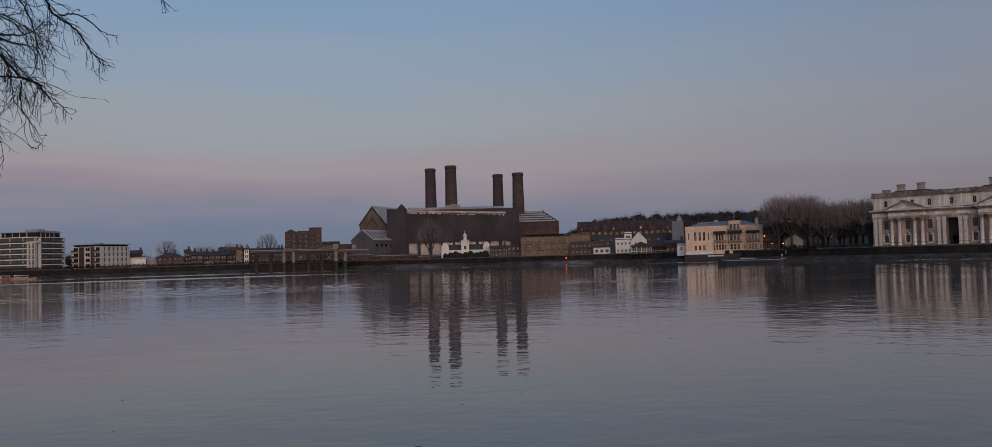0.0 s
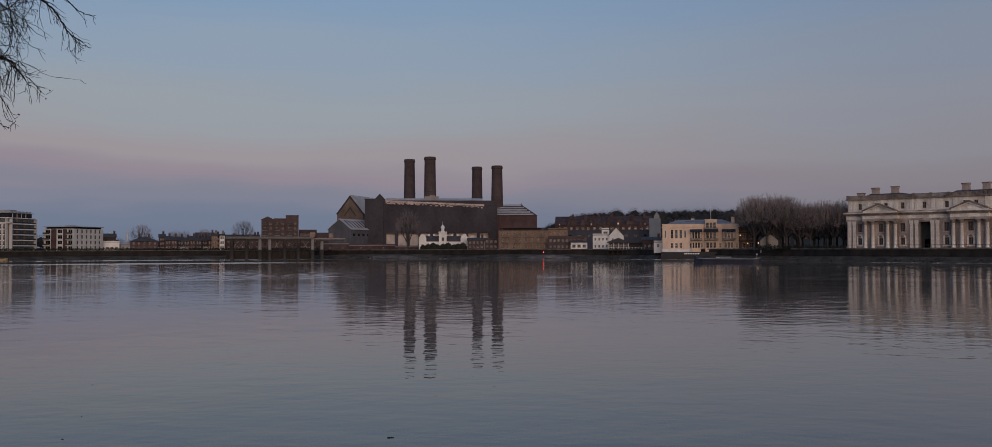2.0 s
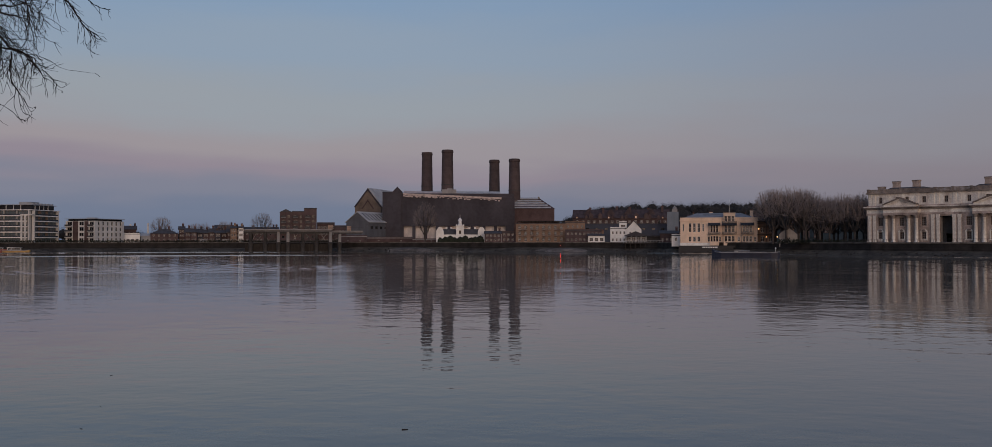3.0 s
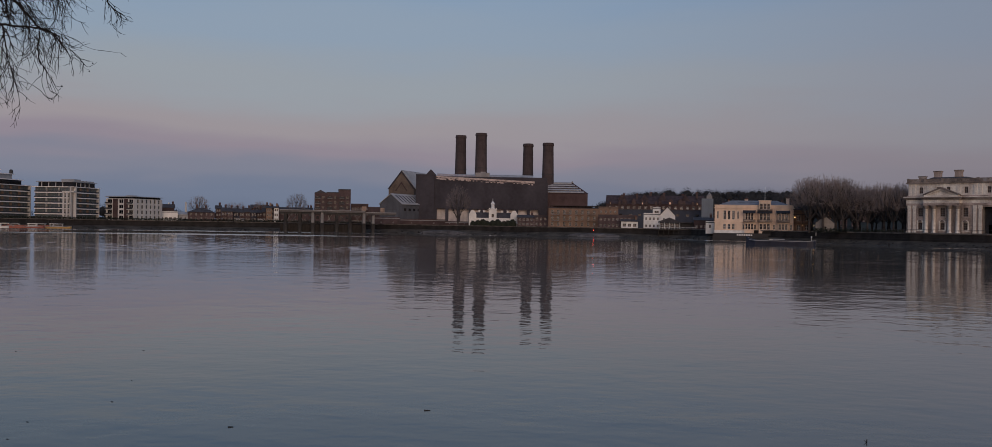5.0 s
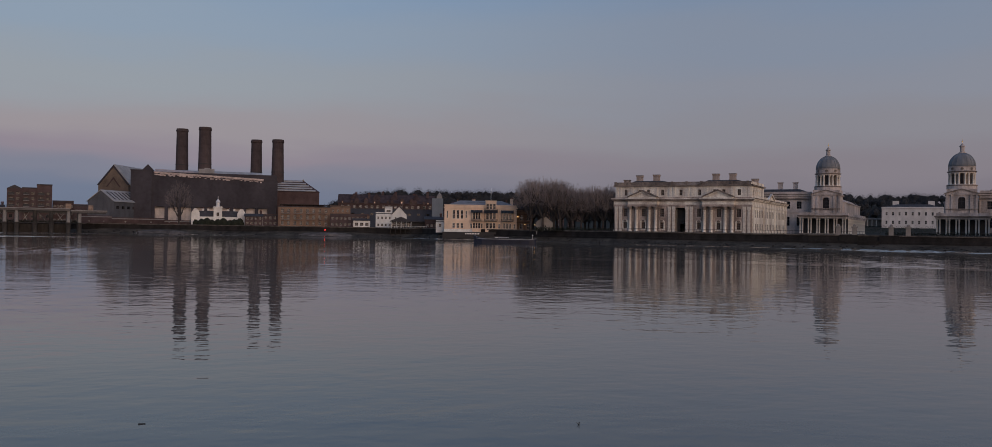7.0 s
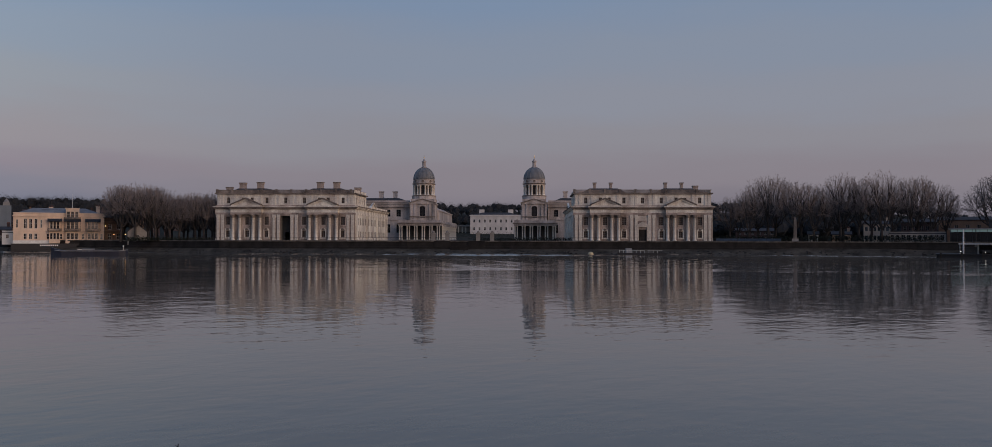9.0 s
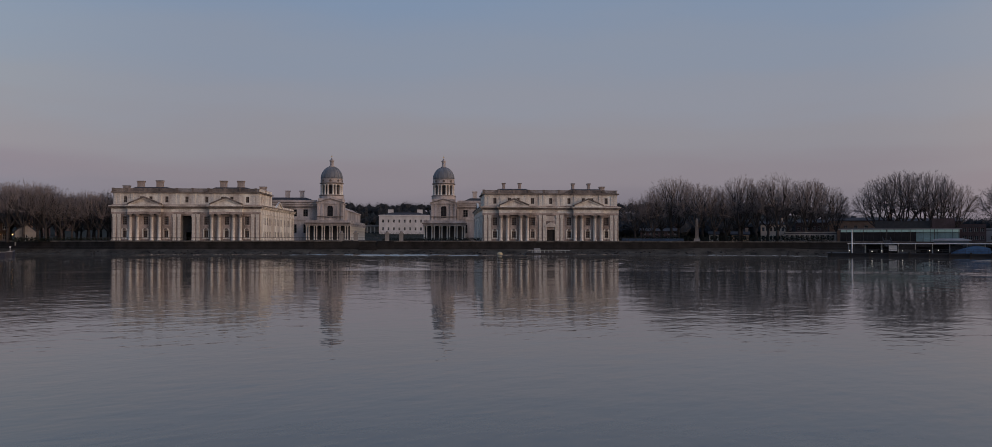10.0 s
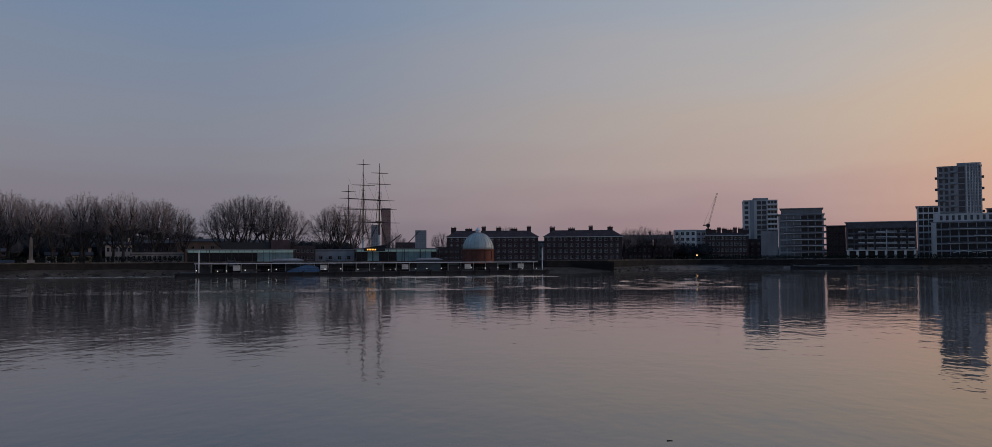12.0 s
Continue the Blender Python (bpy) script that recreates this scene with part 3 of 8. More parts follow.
def court(u0, w, portal, label, stacks):
    """One river block of the palace: two columned pavilions with pediments, an attic, hipped roofs and long side walls."""
    t = thing("palace_court", palace(u0, 323), label, "palace")
    d, z_ent, z_cor, z_top = 75.0, 10.1, 13.1, 18.4
    pavs = (0.2265, 0.7735)
    hw = 0.107
    bays = sorted([0.088] + [p for p in pavs] + [0.365, 0.635, 0.912])
    low, high, attic = [], [], []
    for b in bays:
        x = b * w
        low.append((x - 0.75, 1.6, x + 0.75, 3.9))
        high.append((x - 0.85, 6.2, x + 0.85, 9.2))
    for b in (0.088, 0.195, 0.258, 0.365, 0.5, 0.635, 0.742, 0.805, 0.912):
        attic.append((b * w - 0.6, 14.4, b * w + 0.6, 16.6))
    door = (w / 2 - 2.0, 0.3, w / 2 + 2.0, 9.6) if portal == "deep" else (w / 2 - 1.5, 0.3, w / 2 + 1.5, 4.6)
    # front wall in a darker, browner stone than the columns before it
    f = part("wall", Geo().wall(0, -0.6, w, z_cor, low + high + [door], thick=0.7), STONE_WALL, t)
    glaze(f, low, depth=0.45, bars=(2, 3), frame_mat=STONE_DARK, pane_mat=PANE_BLIND)
    glaze(f, high, depth=0.45, bars=(3, 4), frame_mat=STONE_DARK, pane_mat=PANE_BLIND)
    if portal == "deep":
        part("gate", Geo().wall(door[0], 0.3, door[2], 9.6, [(w / 2 - 0.9, 0.3, w / 2 + 0.9, 3.4)], y=3.2, thick=0.3), STEEL, t, "dark recessed gateway screen")
        part("gate_side", Geo().box(door[0] - 0.4, 0.7, 0.3, door[0], 3.5, 9.9).box(door[2], 0.7, 0.3, door[2] + 0.4, 3.5, 9.9).box(door[0], 0.7, 9.6, door[2], 3.5, 9.9), STONE_DARK, t)
    else:
        g = Geo().box(door[0] - 0.6, -0.35, 0.3, door[0], 0, 5.6).box(door[2], -0.35, 0.3, door[2] + 0.6, 0, 5.6).box(door[0] - 0.9, -0.55, 5.6, door[2] + 0.9, 0, 6.2)
        g.extrude([(door[0] - 0.9, 6.2), (door[2] + 0.9, 6.2), (w / 2, 7.6)], -0.5, 0)
        part("doorcase", g, STONE, t)
        part("door", Geo().box(door[0], 0.4, 0.3, door[2], 0.5, 4.6).box(w / 2 - 0.03, 0.36, 0.3, w / 2 + 0.03, 0.4, 4.6), TIMBER, t, "dark panelled door")
        part("niche", Geo().box(w / 2 - 2.2, -0.06, 7.9, w / 2 + 2.2, 0, 9.7), STONE, t)
    # window surrounds
    for b in bays:
        x, g = b * w, Geo()
        round_hood(g, x, 4.15, 1.15)
        g.box(x - 1.15, -0.22, 1.3, x - 0.75, 0, 4.15).box(x + 0.75, -0.22, 1.3, x + 1.15, 0, 4.15).box(x - 1.25, -0.3, 1.0, x + 1.25, 0, 1.35)
        part("lower_surround", g, STONE, t)
        g = Geo()
        g.box(x - 1.2, -0.25, 5.75, x + 1.2, 0, 6.1).box(x - 1.15, -0.18, 6.1, x - 0.87, 0, 9.4).box(x + 0.87, -0.18, 6.1, x + 1.15, 0, 9.4).box(x - 1.3, -0.3, 9.4, x + 1.3, 0, 9.7)
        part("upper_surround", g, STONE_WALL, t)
        part("oval_panel", Geo().lathe([(0.62, 0), (0.62, 0.12), (0.3, 0.16)], 12), STONE_DEEP, t, m=Matrix.Translation((x, -0.46, 4.55)) @ Matrix.Rotation(radians(90), 4, "X") @ Matrix.Diagonal((1, 0.62, 1, 1)))
    # plinth, giant columns and pilasters
    part("plinth", Geo().box(-0.5, -0.5, -0.8, w + 0.5, 0, 0.35), STONE_DARK, t)
    cm = column_mesh(z_ent - 0.35, 0.62)
    for p in pavs:
        for o in (-0.097, -0.048, 0.048, 0.097):
            part("column", cm, None, t, m=Matrix.Translation(((p + o) * w, -1.0, 0.35)))
        part("portico_base", Geo().box((p - hw - 0.012) * w, -2.0, -0.8, (p + hw + 0.012) * w, -0.5, 0.349), STONE_DARK, t)
    pm = Geo().box(-0.6, -0.35, 0, 0.6, 0, 0.5).box(-0.5, -0.28, 0.5, 0.5, 0, z_ent - 1.55).box(-0.62, -0.4, z_ent - 1.55, 0.62, 0, z_ent - 0.36).mesh("pilaster", STONE)
    for b in (0.018, 0.05, 0.42, 0.452, 0.548, 0.58, 0.95, 0.982):
        part("pilaster", pm, None, t, m=Matrix.Translation((b * w, 0, 0.35)))
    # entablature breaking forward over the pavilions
    for name, m_, z0, z1, o in (("architrave", STONE_WALL, z_ent, z_ent + 0.75, 0.25), ("frieze", STONE, z_ent + 0.75, z_cor - 0.95, 0.18), ("bed_mould", STONE_DEEP, z_cor - 0.95, z_cor - 0.45, 0.6), ("cornice", STONE_DEEP, z_cor - 0.45, z_cor - 0.12, 0.95), ("blocking_course", STONE, z_cor - 0.12, z_cor + 0.1, 1.0)):
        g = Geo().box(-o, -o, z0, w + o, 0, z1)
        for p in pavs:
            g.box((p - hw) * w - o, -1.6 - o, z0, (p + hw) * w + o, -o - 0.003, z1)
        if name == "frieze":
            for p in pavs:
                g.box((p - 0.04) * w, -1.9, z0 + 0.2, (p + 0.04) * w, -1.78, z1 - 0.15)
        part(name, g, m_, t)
    cap = Geo().box(-0.85, -0.85, 0, 0.85, 0.85, 0.28).lathe([(0.62, -1.0), (0.8, -0.5), (0.95, -0.02)], 10).mesh("capital", STONE_DEEP)
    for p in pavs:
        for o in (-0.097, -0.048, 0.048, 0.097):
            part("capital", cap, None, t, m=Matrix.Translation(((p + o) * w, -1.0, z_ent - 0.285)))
    for p in pavs:
        pe = part("pediment", pediment_box(Geo(), (p - 0.094) * w - 0.5, (p + 0.094) * w + 0.5, z_cor + 0.56, 2.3, -2.4, 0.0), STONE, t)
        xa, xb, zz = (p - 0.094) * w - 0.8, (p + 0.094) * w + 0.8, z_cor + 0.56
        part("raking_cornice", Geo().extrude([(xa, zz), (xa, zz + 0.35), (p * w, zz + 2.85), (xb, zz + 0.35), (xb, zz), (p * w, zz + 2.35)], -2.75, -0.1), STONE_DEEP, pe)
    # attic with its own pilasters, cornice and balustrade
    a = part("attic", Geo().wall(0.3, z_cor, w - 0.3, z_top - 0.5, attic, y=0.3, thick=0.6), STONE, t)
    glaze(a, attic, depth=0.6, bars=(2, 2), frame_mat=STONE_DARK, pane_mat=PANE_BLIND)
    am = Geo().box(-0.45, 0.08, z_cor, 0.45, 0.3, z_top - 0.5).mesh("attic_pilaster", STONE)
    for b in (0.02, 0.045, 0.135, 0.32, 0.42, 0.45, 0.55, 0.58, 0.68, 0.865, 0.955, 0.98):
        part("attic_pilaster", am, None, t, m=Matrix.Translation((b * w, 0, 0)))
    part("attic_cornice", Geo().box(-0.35, -0.35, z_top - 0.5, w + 0.35, 0.3, z_top), STONE_DEEP, t)
    part("attic_moulding", Geo().box(-0.1, -0.1, z_cor + 0.11, w + 0.1, 0.079, z_cor + 0.55), STONE_WALL, t)
    for x0, x1 in ((-0.35, 0.3), (w - 0.3, w + 0.35)):
        part("attic_cornice", Geo().box(x0, 0.301, z_top - 0.5, x1, 24, z_top), STONE_DEEP, t)
    g = Geo()
    for x0, y0, x1, y1 in ((0.2, 0.2, w - 0.2, 0.5),):
        g.box(x0, y0, z_top + 1.0, x1, y1, z_top + 1.2)
    n = int(w / 0.36)
    for i in range(n):
        x = 0.3 + i * (w - 0.6) / n
        if i % 16 == 0:
            g.box(x - 0.45, 0.1, z_top, x + 0.45, 0.6, z_top + 1.35)
        else:
            g.box(x - 0.13, 0.26, z_top, x + 0.13, 0.44, z_top + 1.0)
    part("balustrade", g, STONE_DEEP, t)
    for x in (0.35, w - 0.65):
        part("parapet", Geo().box(x, 0.6, z_top, x + 0.3, 24, z_top + 1.2), STONE, t)
    # long sides: front block with attic 24 m deep, then a lower range
    for which in ("right", "left"):
        m = side_matrix(which, w, d)
        flip = (lambda y: y) if which == "right" else (lambda y: d - y)

        def fl(h):
            a, b = sorted((flip(h[0]), flip(h[2])))
            return (a, h[1], b, h[3])
        holes = [fl((y - 0.7, z0, y + 0.7, z0 + hh)) for z0, hh in ((1.4, 2.4), (6.2, 2.8)) for y in [4 + 3.35 * i for i in range(21)]]
        s = part("wall", Geo().wall(0.71, -0.6, d - 0.71, z_cor, holes, thick=0.7), STONE, t, m=m)
        glaze(s, holes, depth=0.1, bars=(2, 3), frame_mat=STONE_DARK)
        at = [fl((y - 0.6, 14.4, y + 0.6, 16.6)) for y in (4, 8, 12, 16, 20)]
        b0, b1 = sorted((flip(0.91), flip(24)))
        s2 = part("attic", Geo().wall(b0, z_cor + 0.004, b1, z_top - 0.504, at, y=0.3, thick=0.6), STONE, t, m=m)
        glaze(s2, at, depth=0.6)
        g = Geo()
        for y in (1.4, 2.8, 22.6, 24.4, 46, 48, 71, 73):
            yy = flip(y)
            g.box(yy - 0.5, -0.3, 0.35, yy + 0.5, 0, z_ent)
        for z0, z1, o in ((z_ent, z_ent + 0.75, 0.2), (z_cor - 0.75, z_cor - 0.35, 0.5), (z_cor - 0.35, z_cor, 0.85)):
            g.box(0.05, -o, z0 + 0.003, d - 0.05, 0, z1 - 0.003)
        g.box(0.05, -0.25, 0.0, d, 0, 0.9)
        yc = flip(36)
        pediment_box(g, yc - 8, yc + 8, z_cor + 0.5, 2.6, -0.8, 0.0)
        g.box(0.05 if which == "left" else 24.5, 0.1, z_cor, d - (24.5 if which == "left" else 0.05), 0.6, z_cor + 1.3)
        part("side_trim", g, STONE, t, m=m)
        part("side_cornice", Geo().box(0.05, -1.1, z_cor + 0.0, d - 0.05, -0.003, z_cor + 0.3), STONE_DEEP, t, m=m)
    part("wall", Geo().wall(0, -0.6, w, z_cor, thick=0.7), STONE, t, m=side_matrix("back", w, d))
    part("attic", Geo().wall(0.9, z_cor, w - 0.9, z_top - 0.5, y=23.4, thick=0.6), STONE, t)
    g = Geo().box(0.9, 0.9, z_top - 0.9, w - 0.9, 23.4, z_top - 0.6)
    part("roof_deck", g, LEAD, t)
    part("roof_deck", Geo().box(0.7, 24, z_cor - 0.3, w - 0.7, d - 0.7, z_cor - 0.05), LEAD, t)
    for p in pavs:
        part("roof", Geo().hip((p - 0.19) * w, 1.5, (p + 0.19) * w, 22, z_top - 0.6, z_top + 2.0, 4.5), SLATE, t)
    part("roof", Geo().hip(4, 26, w - 4, d - 3, z_cor - 0.1, z_cor + 2.6, 5), SLATE, t)
    for x, y, h, wide in stacks:
        z0 = z_top - 0.6
        g = Geo().box(-wide / 2, -0.8, 0, wide / 2, 0.8, h).box(-wide / 2 - 0.14, -0.94, h, wide / 2 + 0.14, 0.94, h + 0.45).box(-wide / 2 - 0.12, -0.92, h * 0.62, wide / 2 + 0.12, 0.92, h * 0.62 + 0.2)
        ch = part("chimney", g, STONE_WALL, t, m=Matrix.Translation((x * w, y, z0)))
        part("chimney_cap", Geo().box(-wide / 2 - 0.24, -1.04, h + 0.451, wide / 2 + 0.24, 1.04, h + 0.68), STONE_DEEP, ch)
    return t


court(-118.8, 53.5, "deep", "pale Portland stone palace block with a dark deep gateway", [(0.02, 12, 2.8, 2.2), (0.145, 8, 4.3, 2.3), (0.275, 8, 4.5, 2.3), (0.715, 8, 4.5, 2.3), (0.835, 8, 4.5, 2.3), (0.975, 12, 2.6, 2.2)])
court(17.4, 51.6, "arched", "pale Portland stone palace block with an arched central doorway", [(0.165, 9, 4.3, 1.0), (0.285, 9, 4.3, 1.0), (0.69, 9, 4.3, 1.0), (0.81, 9, 4.3, 1.0), (0.93, 14, 3.4, 1.9)])


def domed_hall(sign, label):
    """The domed building behind a court, with its colonnade along the central walk. Drawn for the east side; sign -1 mirrors it."""
    t = thing("domed_hall", palace(CENTRE, 405), label, "palace")

    def X(a, b):
        a, b = a * sign, b * sign
        return min(a, b), max(a, b)
    tx = -27.3 * sign
    # square base of the tower
    x0, x1 = tx - 6.0, tx + 6.0
    hole = (tx - 1.35, 11.4, tx + 1.35, 17.0)
    b = part("tower_base", Geo().wall(x0, 0, x1, 18.2, [hole], y=12, thick=0.8), STONE_HALL, t)
    glaze(b, [hole], depth=12.4, bars=(2, 3), frame_mat=STEEL)
    g = Geo()
    arch = [(tx + 1.75 * math.cos(a), 16.2 + 1.6 * math.sin(a)) for a in [math.pi * k / 10 for k in range(11)]]
    inner = [(tx + 1.3 * math.cos(a), 16.2 + 1.1 * math.sin(a)) for a in [math.pi * k / 10 for k in range(10, -1, -1)]]
    for k in range(10):
        g.extrude([arch[k], arch[k + 1], inner[9 - k], inner[10 - k]], 11.7, 12.0)
    part("window_arch", g, STONE_HALL, t)
    g = Geo()
    for xa in (x0, x1 - 0.8):
        g.wall(xa, 0, xa + 0.8, 18.2, y=12.8, thick=10.4)
    g.wall(x0, 0, x1, 18.2, y=23.2, thick=0.8)
    for xa in (x0 - 0.15, x0 + 1.9, x1 - 2.9, x1 - 0.85):
        g.box(xa, 11.6, 10, xa + 1.0, 12, 18.0)
    g.box(x0 - 0.5, 11.4, 18.0, x1 + 0.5, 24.4, 18.4)
    g.extrude([(x0 - 0.6, 18.4), (x1 + 0.6, 18.4), (tx, 20.4)], 11.3, 13.0)
    g.box(x0 + 0.2, 12.2, 18.4, x1 - 0.2, 23.8, 20.6)
    part("tower_shaft", g, STONE_HALL, t)
    # drum with its ring of columns, and the white ring of round windows below the dome
    cy = 18.0
    part("drum_base", Geo().lathe([(5.9, 20.6), (5.9, 22.0), (5.6, 22.2), (5.6, 22.6)], 24, tx, cy), STONE_HALL, t)
    part("drum_moulding", Geo().lathe([(5.9, 22.01), (6.1, 22.1), (6.1, 22.35), (5.6, 22.4)], 24, tx, cy), STONE_DEEP, t)
    # drum core coloured dark to stand for the shade between its columns
    part("drum", Geo().lathe([(3.7, 22.4), (3.7, 28.0)], 24, tx, cy), STONE_DEEP, t)
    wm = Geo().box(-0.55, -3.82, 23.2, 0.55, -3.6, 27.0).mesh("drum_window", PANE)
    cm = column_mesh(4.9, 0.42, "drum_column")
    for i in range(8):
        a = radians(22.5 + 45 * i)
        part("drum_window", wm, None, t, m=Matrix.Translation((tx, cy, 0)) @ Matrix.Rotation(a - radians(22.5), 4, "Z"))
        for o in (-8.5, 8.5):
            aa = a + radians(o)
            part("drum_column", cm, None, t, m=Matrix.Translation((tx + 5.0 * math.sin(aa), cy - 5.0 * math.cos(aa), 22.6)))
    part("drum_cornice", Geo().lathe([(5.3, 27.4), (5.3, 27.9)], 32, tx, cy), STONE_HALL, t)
    part("drum_cornice", Geo().lathe([(5.3, 27.9), (5.8, 28.05), (5.8, 28.35), (5.2, 28.5)], 32, tx, cy), STONE_DEEP, t, "dark stone cornice")
    part("window_ring", Geo().lathe([(5.15, 28.4), (5.15, 30.1), (5.35, 30.2), (5.35, 30.45)], 32, tx, cy), STONE_HALL, t)
    for i in range(8):
        a = radians(22.5 * 2 * i)
        part("oculus", Geo().lathe([(0.62, 0), (0.62, 0.25), (0.45, 0.26), (0.45, 0.2), (0.0, 0.2)], 12), STONE_DEEP, t,
             m=Matrix.Translation((tx + 5.05 * math.sin(a), cy - 5.05 * math.cos(a), 29.3)) @ Matrix.Rotation(a, 4, "Z") @ Matrix.Rotation(radians(90), 4, "X"))
    prof = [(5.25 * math.cos(a), 30.4 + 6.1 * math.sin(a)) for a in [radians(8 * i) for i in range(11)]] + [(0.9, 36.45)]
    dome = part("dome", Geo().lathe(prof, 32, tx, cy), LEAD, t, "grey lead-covered dome", smooth=True)
    for i in range(16):
        a = 2 * math.pi * i / 16
        g = Geo()
        for (r0, z0), (r1, z1) in zip(prof[:-2], prof[1:-1]):
            g.tube((tx + r0 * math.cos(a), cy + r0 * math.sin(a), z0), (tx + r1 * math.cos(a), cy + r1 * math.sin(a), z1), 0.16, 0.14, 4)
        part("rib", g, LEAD, dome)
    lan = part("lantern", Geo().lathe([(1.35, 36.2), (1.35, 36.7), (0.9, 36.8), (0.9, 39.0), (1.2, 39.1), (1.2, 39.4), (0.7, 39.8), (0.35, 40.4), (0.1, 40.8)], 12, tx, cy), STONE_HALL, t)
    part("finial", Geo().lathe([(0.06, 40.7), (0.06, 41.1), (0.28, 41.3), (0.28, 41.6), (0.05, 41.8), (0.04, 42.6)], 8, tx, cy), GILT, lan, "gilded finial")
    xa, xb = x0 - 0.8, x1 + 0.8
    part("raking_cornice", Geo().extrude([(xa, 18.4), (xa, 18.75), (tx, 20.7), (xb, 18.75), (xb, 18.4), (tx, 20.3)], 10.9, 11.3), STONE_DEEP, t)
    part("string_course", Geo().box(x0 - 0.3, 11.3, 11.6, x1 + 0.3, 11.6, 12.1), STONE_DEEP, t)
    # hall range outward of the tower
    hx = X(-34.0, -80.0)
    holes = [(x - 1.1, 12.0, x + 1.1, 15.4) for x in [hx[0] + 4 + 5.2 * i for i in range(9)] if x < hx[1] - 2] + [(x - 1.0, 4.0, x + 1.0, 8.2) for x in [hx[0] + 4 + 5.2 * i for i in range(9)] if x < hx[1] - 2]
    w = part("wall", Geo().wall(hx[0], 0, hx[1], 18.6, holes, y=16, thick=0.7), STONE_HALL, t)
    glaze(w, holes, depth=16.4, bars=(2, 3), frame_mat=STONE_DARK)
    g = Geo().box(hx[0], 16.7, 0, hx[0] + 0.7, 45, 18.6).box(hx[1] - 0.7, 16.7, 0, hx[1], 45, 18.6).box(hx[0], 45, 0, hx[1], 45.7, 18.6)
    g.box(hx[0] - 0.4, 15.4, 18.0, hx[1] + 0.4, 16.0, 18.6).box(hx[0], 16.1, 18.6, hx[1], 16.6, 20.0).box(hx[0], 15.7, 10.2, hx[1], 16, 10.8)
    part("wall_trim", g, STONE_HALL, t)
    part("hall_cornice", Geo().box(hx[0] - 0.5, 15.2, 16.4, hx[1] + 0.5, 15.69, 16.9), STONE_DEEP, t)
    part("hall_cornice", Geo().box(hx[0] - 0.45, 15.25, 18.61, hx[1] + 0.45, 16.09, 18.95), STONE_DEEP, t)
    part("roof", Geo().hip(hx[0] + 0.5, 17, hx[1] - 0.5, 45, 18.6, 21.5, 6), SLATE, t)
    for x in (hx[0] + 9, hx[0] + 17, hx[1] - 9, hx[1] - 16):
        part("chimney", Geo().box(x - 1, 26, 20, x + 1, 28, 24.6).box(x - 1.3, 25.7, 24.6, x + 1.3, 28.3, 25.1), STONE_HALL, t)
    # long wing behind the colonnade
    wx = X(-20.5, -34.0)
    holes = [(y - 0.9, z0, y + 0.9, z0 + 2.8) for z0 in (11.5,) for y in [3 + 4.2 * i for i in range(18)]]
    part("wing", Geo().box(wx[0], 24.1, 0, wx[1], 98, 15.6).box(wx[0] - 0.4, 24.2, 15.0, wx[1] + 0.4, 98.3, 15.5).hip(wx[0] + 1, 25, wx[1] - 1, 97, 15.6, 17.6, 3), STONE_HALL, t)
    # colonnade: front of the vestibule, then the long row
    cx = X(-17.5, -37.8)
    part("colonnade_floor", Geo().box(cx[0], 3.0, -0.8, cx[1], 11.5, 0.7), STONE_DARK, t)
    g = Geo().box(cx[0], 3.0, 7.4, cx[1], 11.4, 8.4).box(cx[0] - 0.4, 2.6, 8.4, cx[1] + 0.4, 11.4, 8.9).box(cx[0] + 0.2, 3.3, 8.9, cx[1] - 0.2, 3.7, 10.0)
    part("colonnade_roof", g, STONE_HALL, t)
    part("colonnade_cornice", Geo().box(cx[0] - 0.55, 2.45, 8.3, cx[1] + 0.55, 2.6, 8.8), STONE_DEEP, t)
    # back wall made near-black so its colour gives the shade behind the columns
    part("inner_wall", Geo().box(cx[0] + 0.2, 11.0, 0.7, cx[1] - 0.2, 11.5, 7.4), STEEL, t, "dark back wall standing for the shaded colonnade interior")
    colm = column_mesh(6.7, 0.33)
    n = 6
    for i in range(n):
        for o in ((-0.55, 0.55)):
            x = cx[0] + 1.1 + (cx[1] - cx[0] - 2.2) * i / (n - 1) + o
            part("column", colm, None, t, m=Matrix.Translation((x, 3.8, 0.7)))
    inner = -17.5 * sign
    rx = X(-17.5, -20.5)
    g = Geo().box(rx[0], 11.5, 7.4, rx[1], 98, 8.4).box(rx[0] - 0.3, 11.5, 8.4, rx[1] + 0.3, 98, 8.9).box(rx[0] + 0.2, 11.5, 8.9, rx[0] + 0.6, 98, 10.0).box(rx[1] - 0.6, 11.5, 8.9, rx[1] - 0.2, 98, 10.0)
    part("colonnade_roof", g, STONE_HALL, t)
    part("colonnade_floor", Geo().box(rx[0], 11.5, -0.8, rx[1], 98, 0.7), STONE_DARK, t)
    for i in range(32):
        for o in (0.0, 0.95):
            part("column", colm, None, t, m=Matrix.Translation((inner - 0.6 * sign, 13.0 + 2.65 * i + o, 0.7)))
    return t


domed_hall(1, "domed stone hall with a long paired-column colonnade")
domed_hall(-1, "domed stone hall with a long paired-column colonnade")


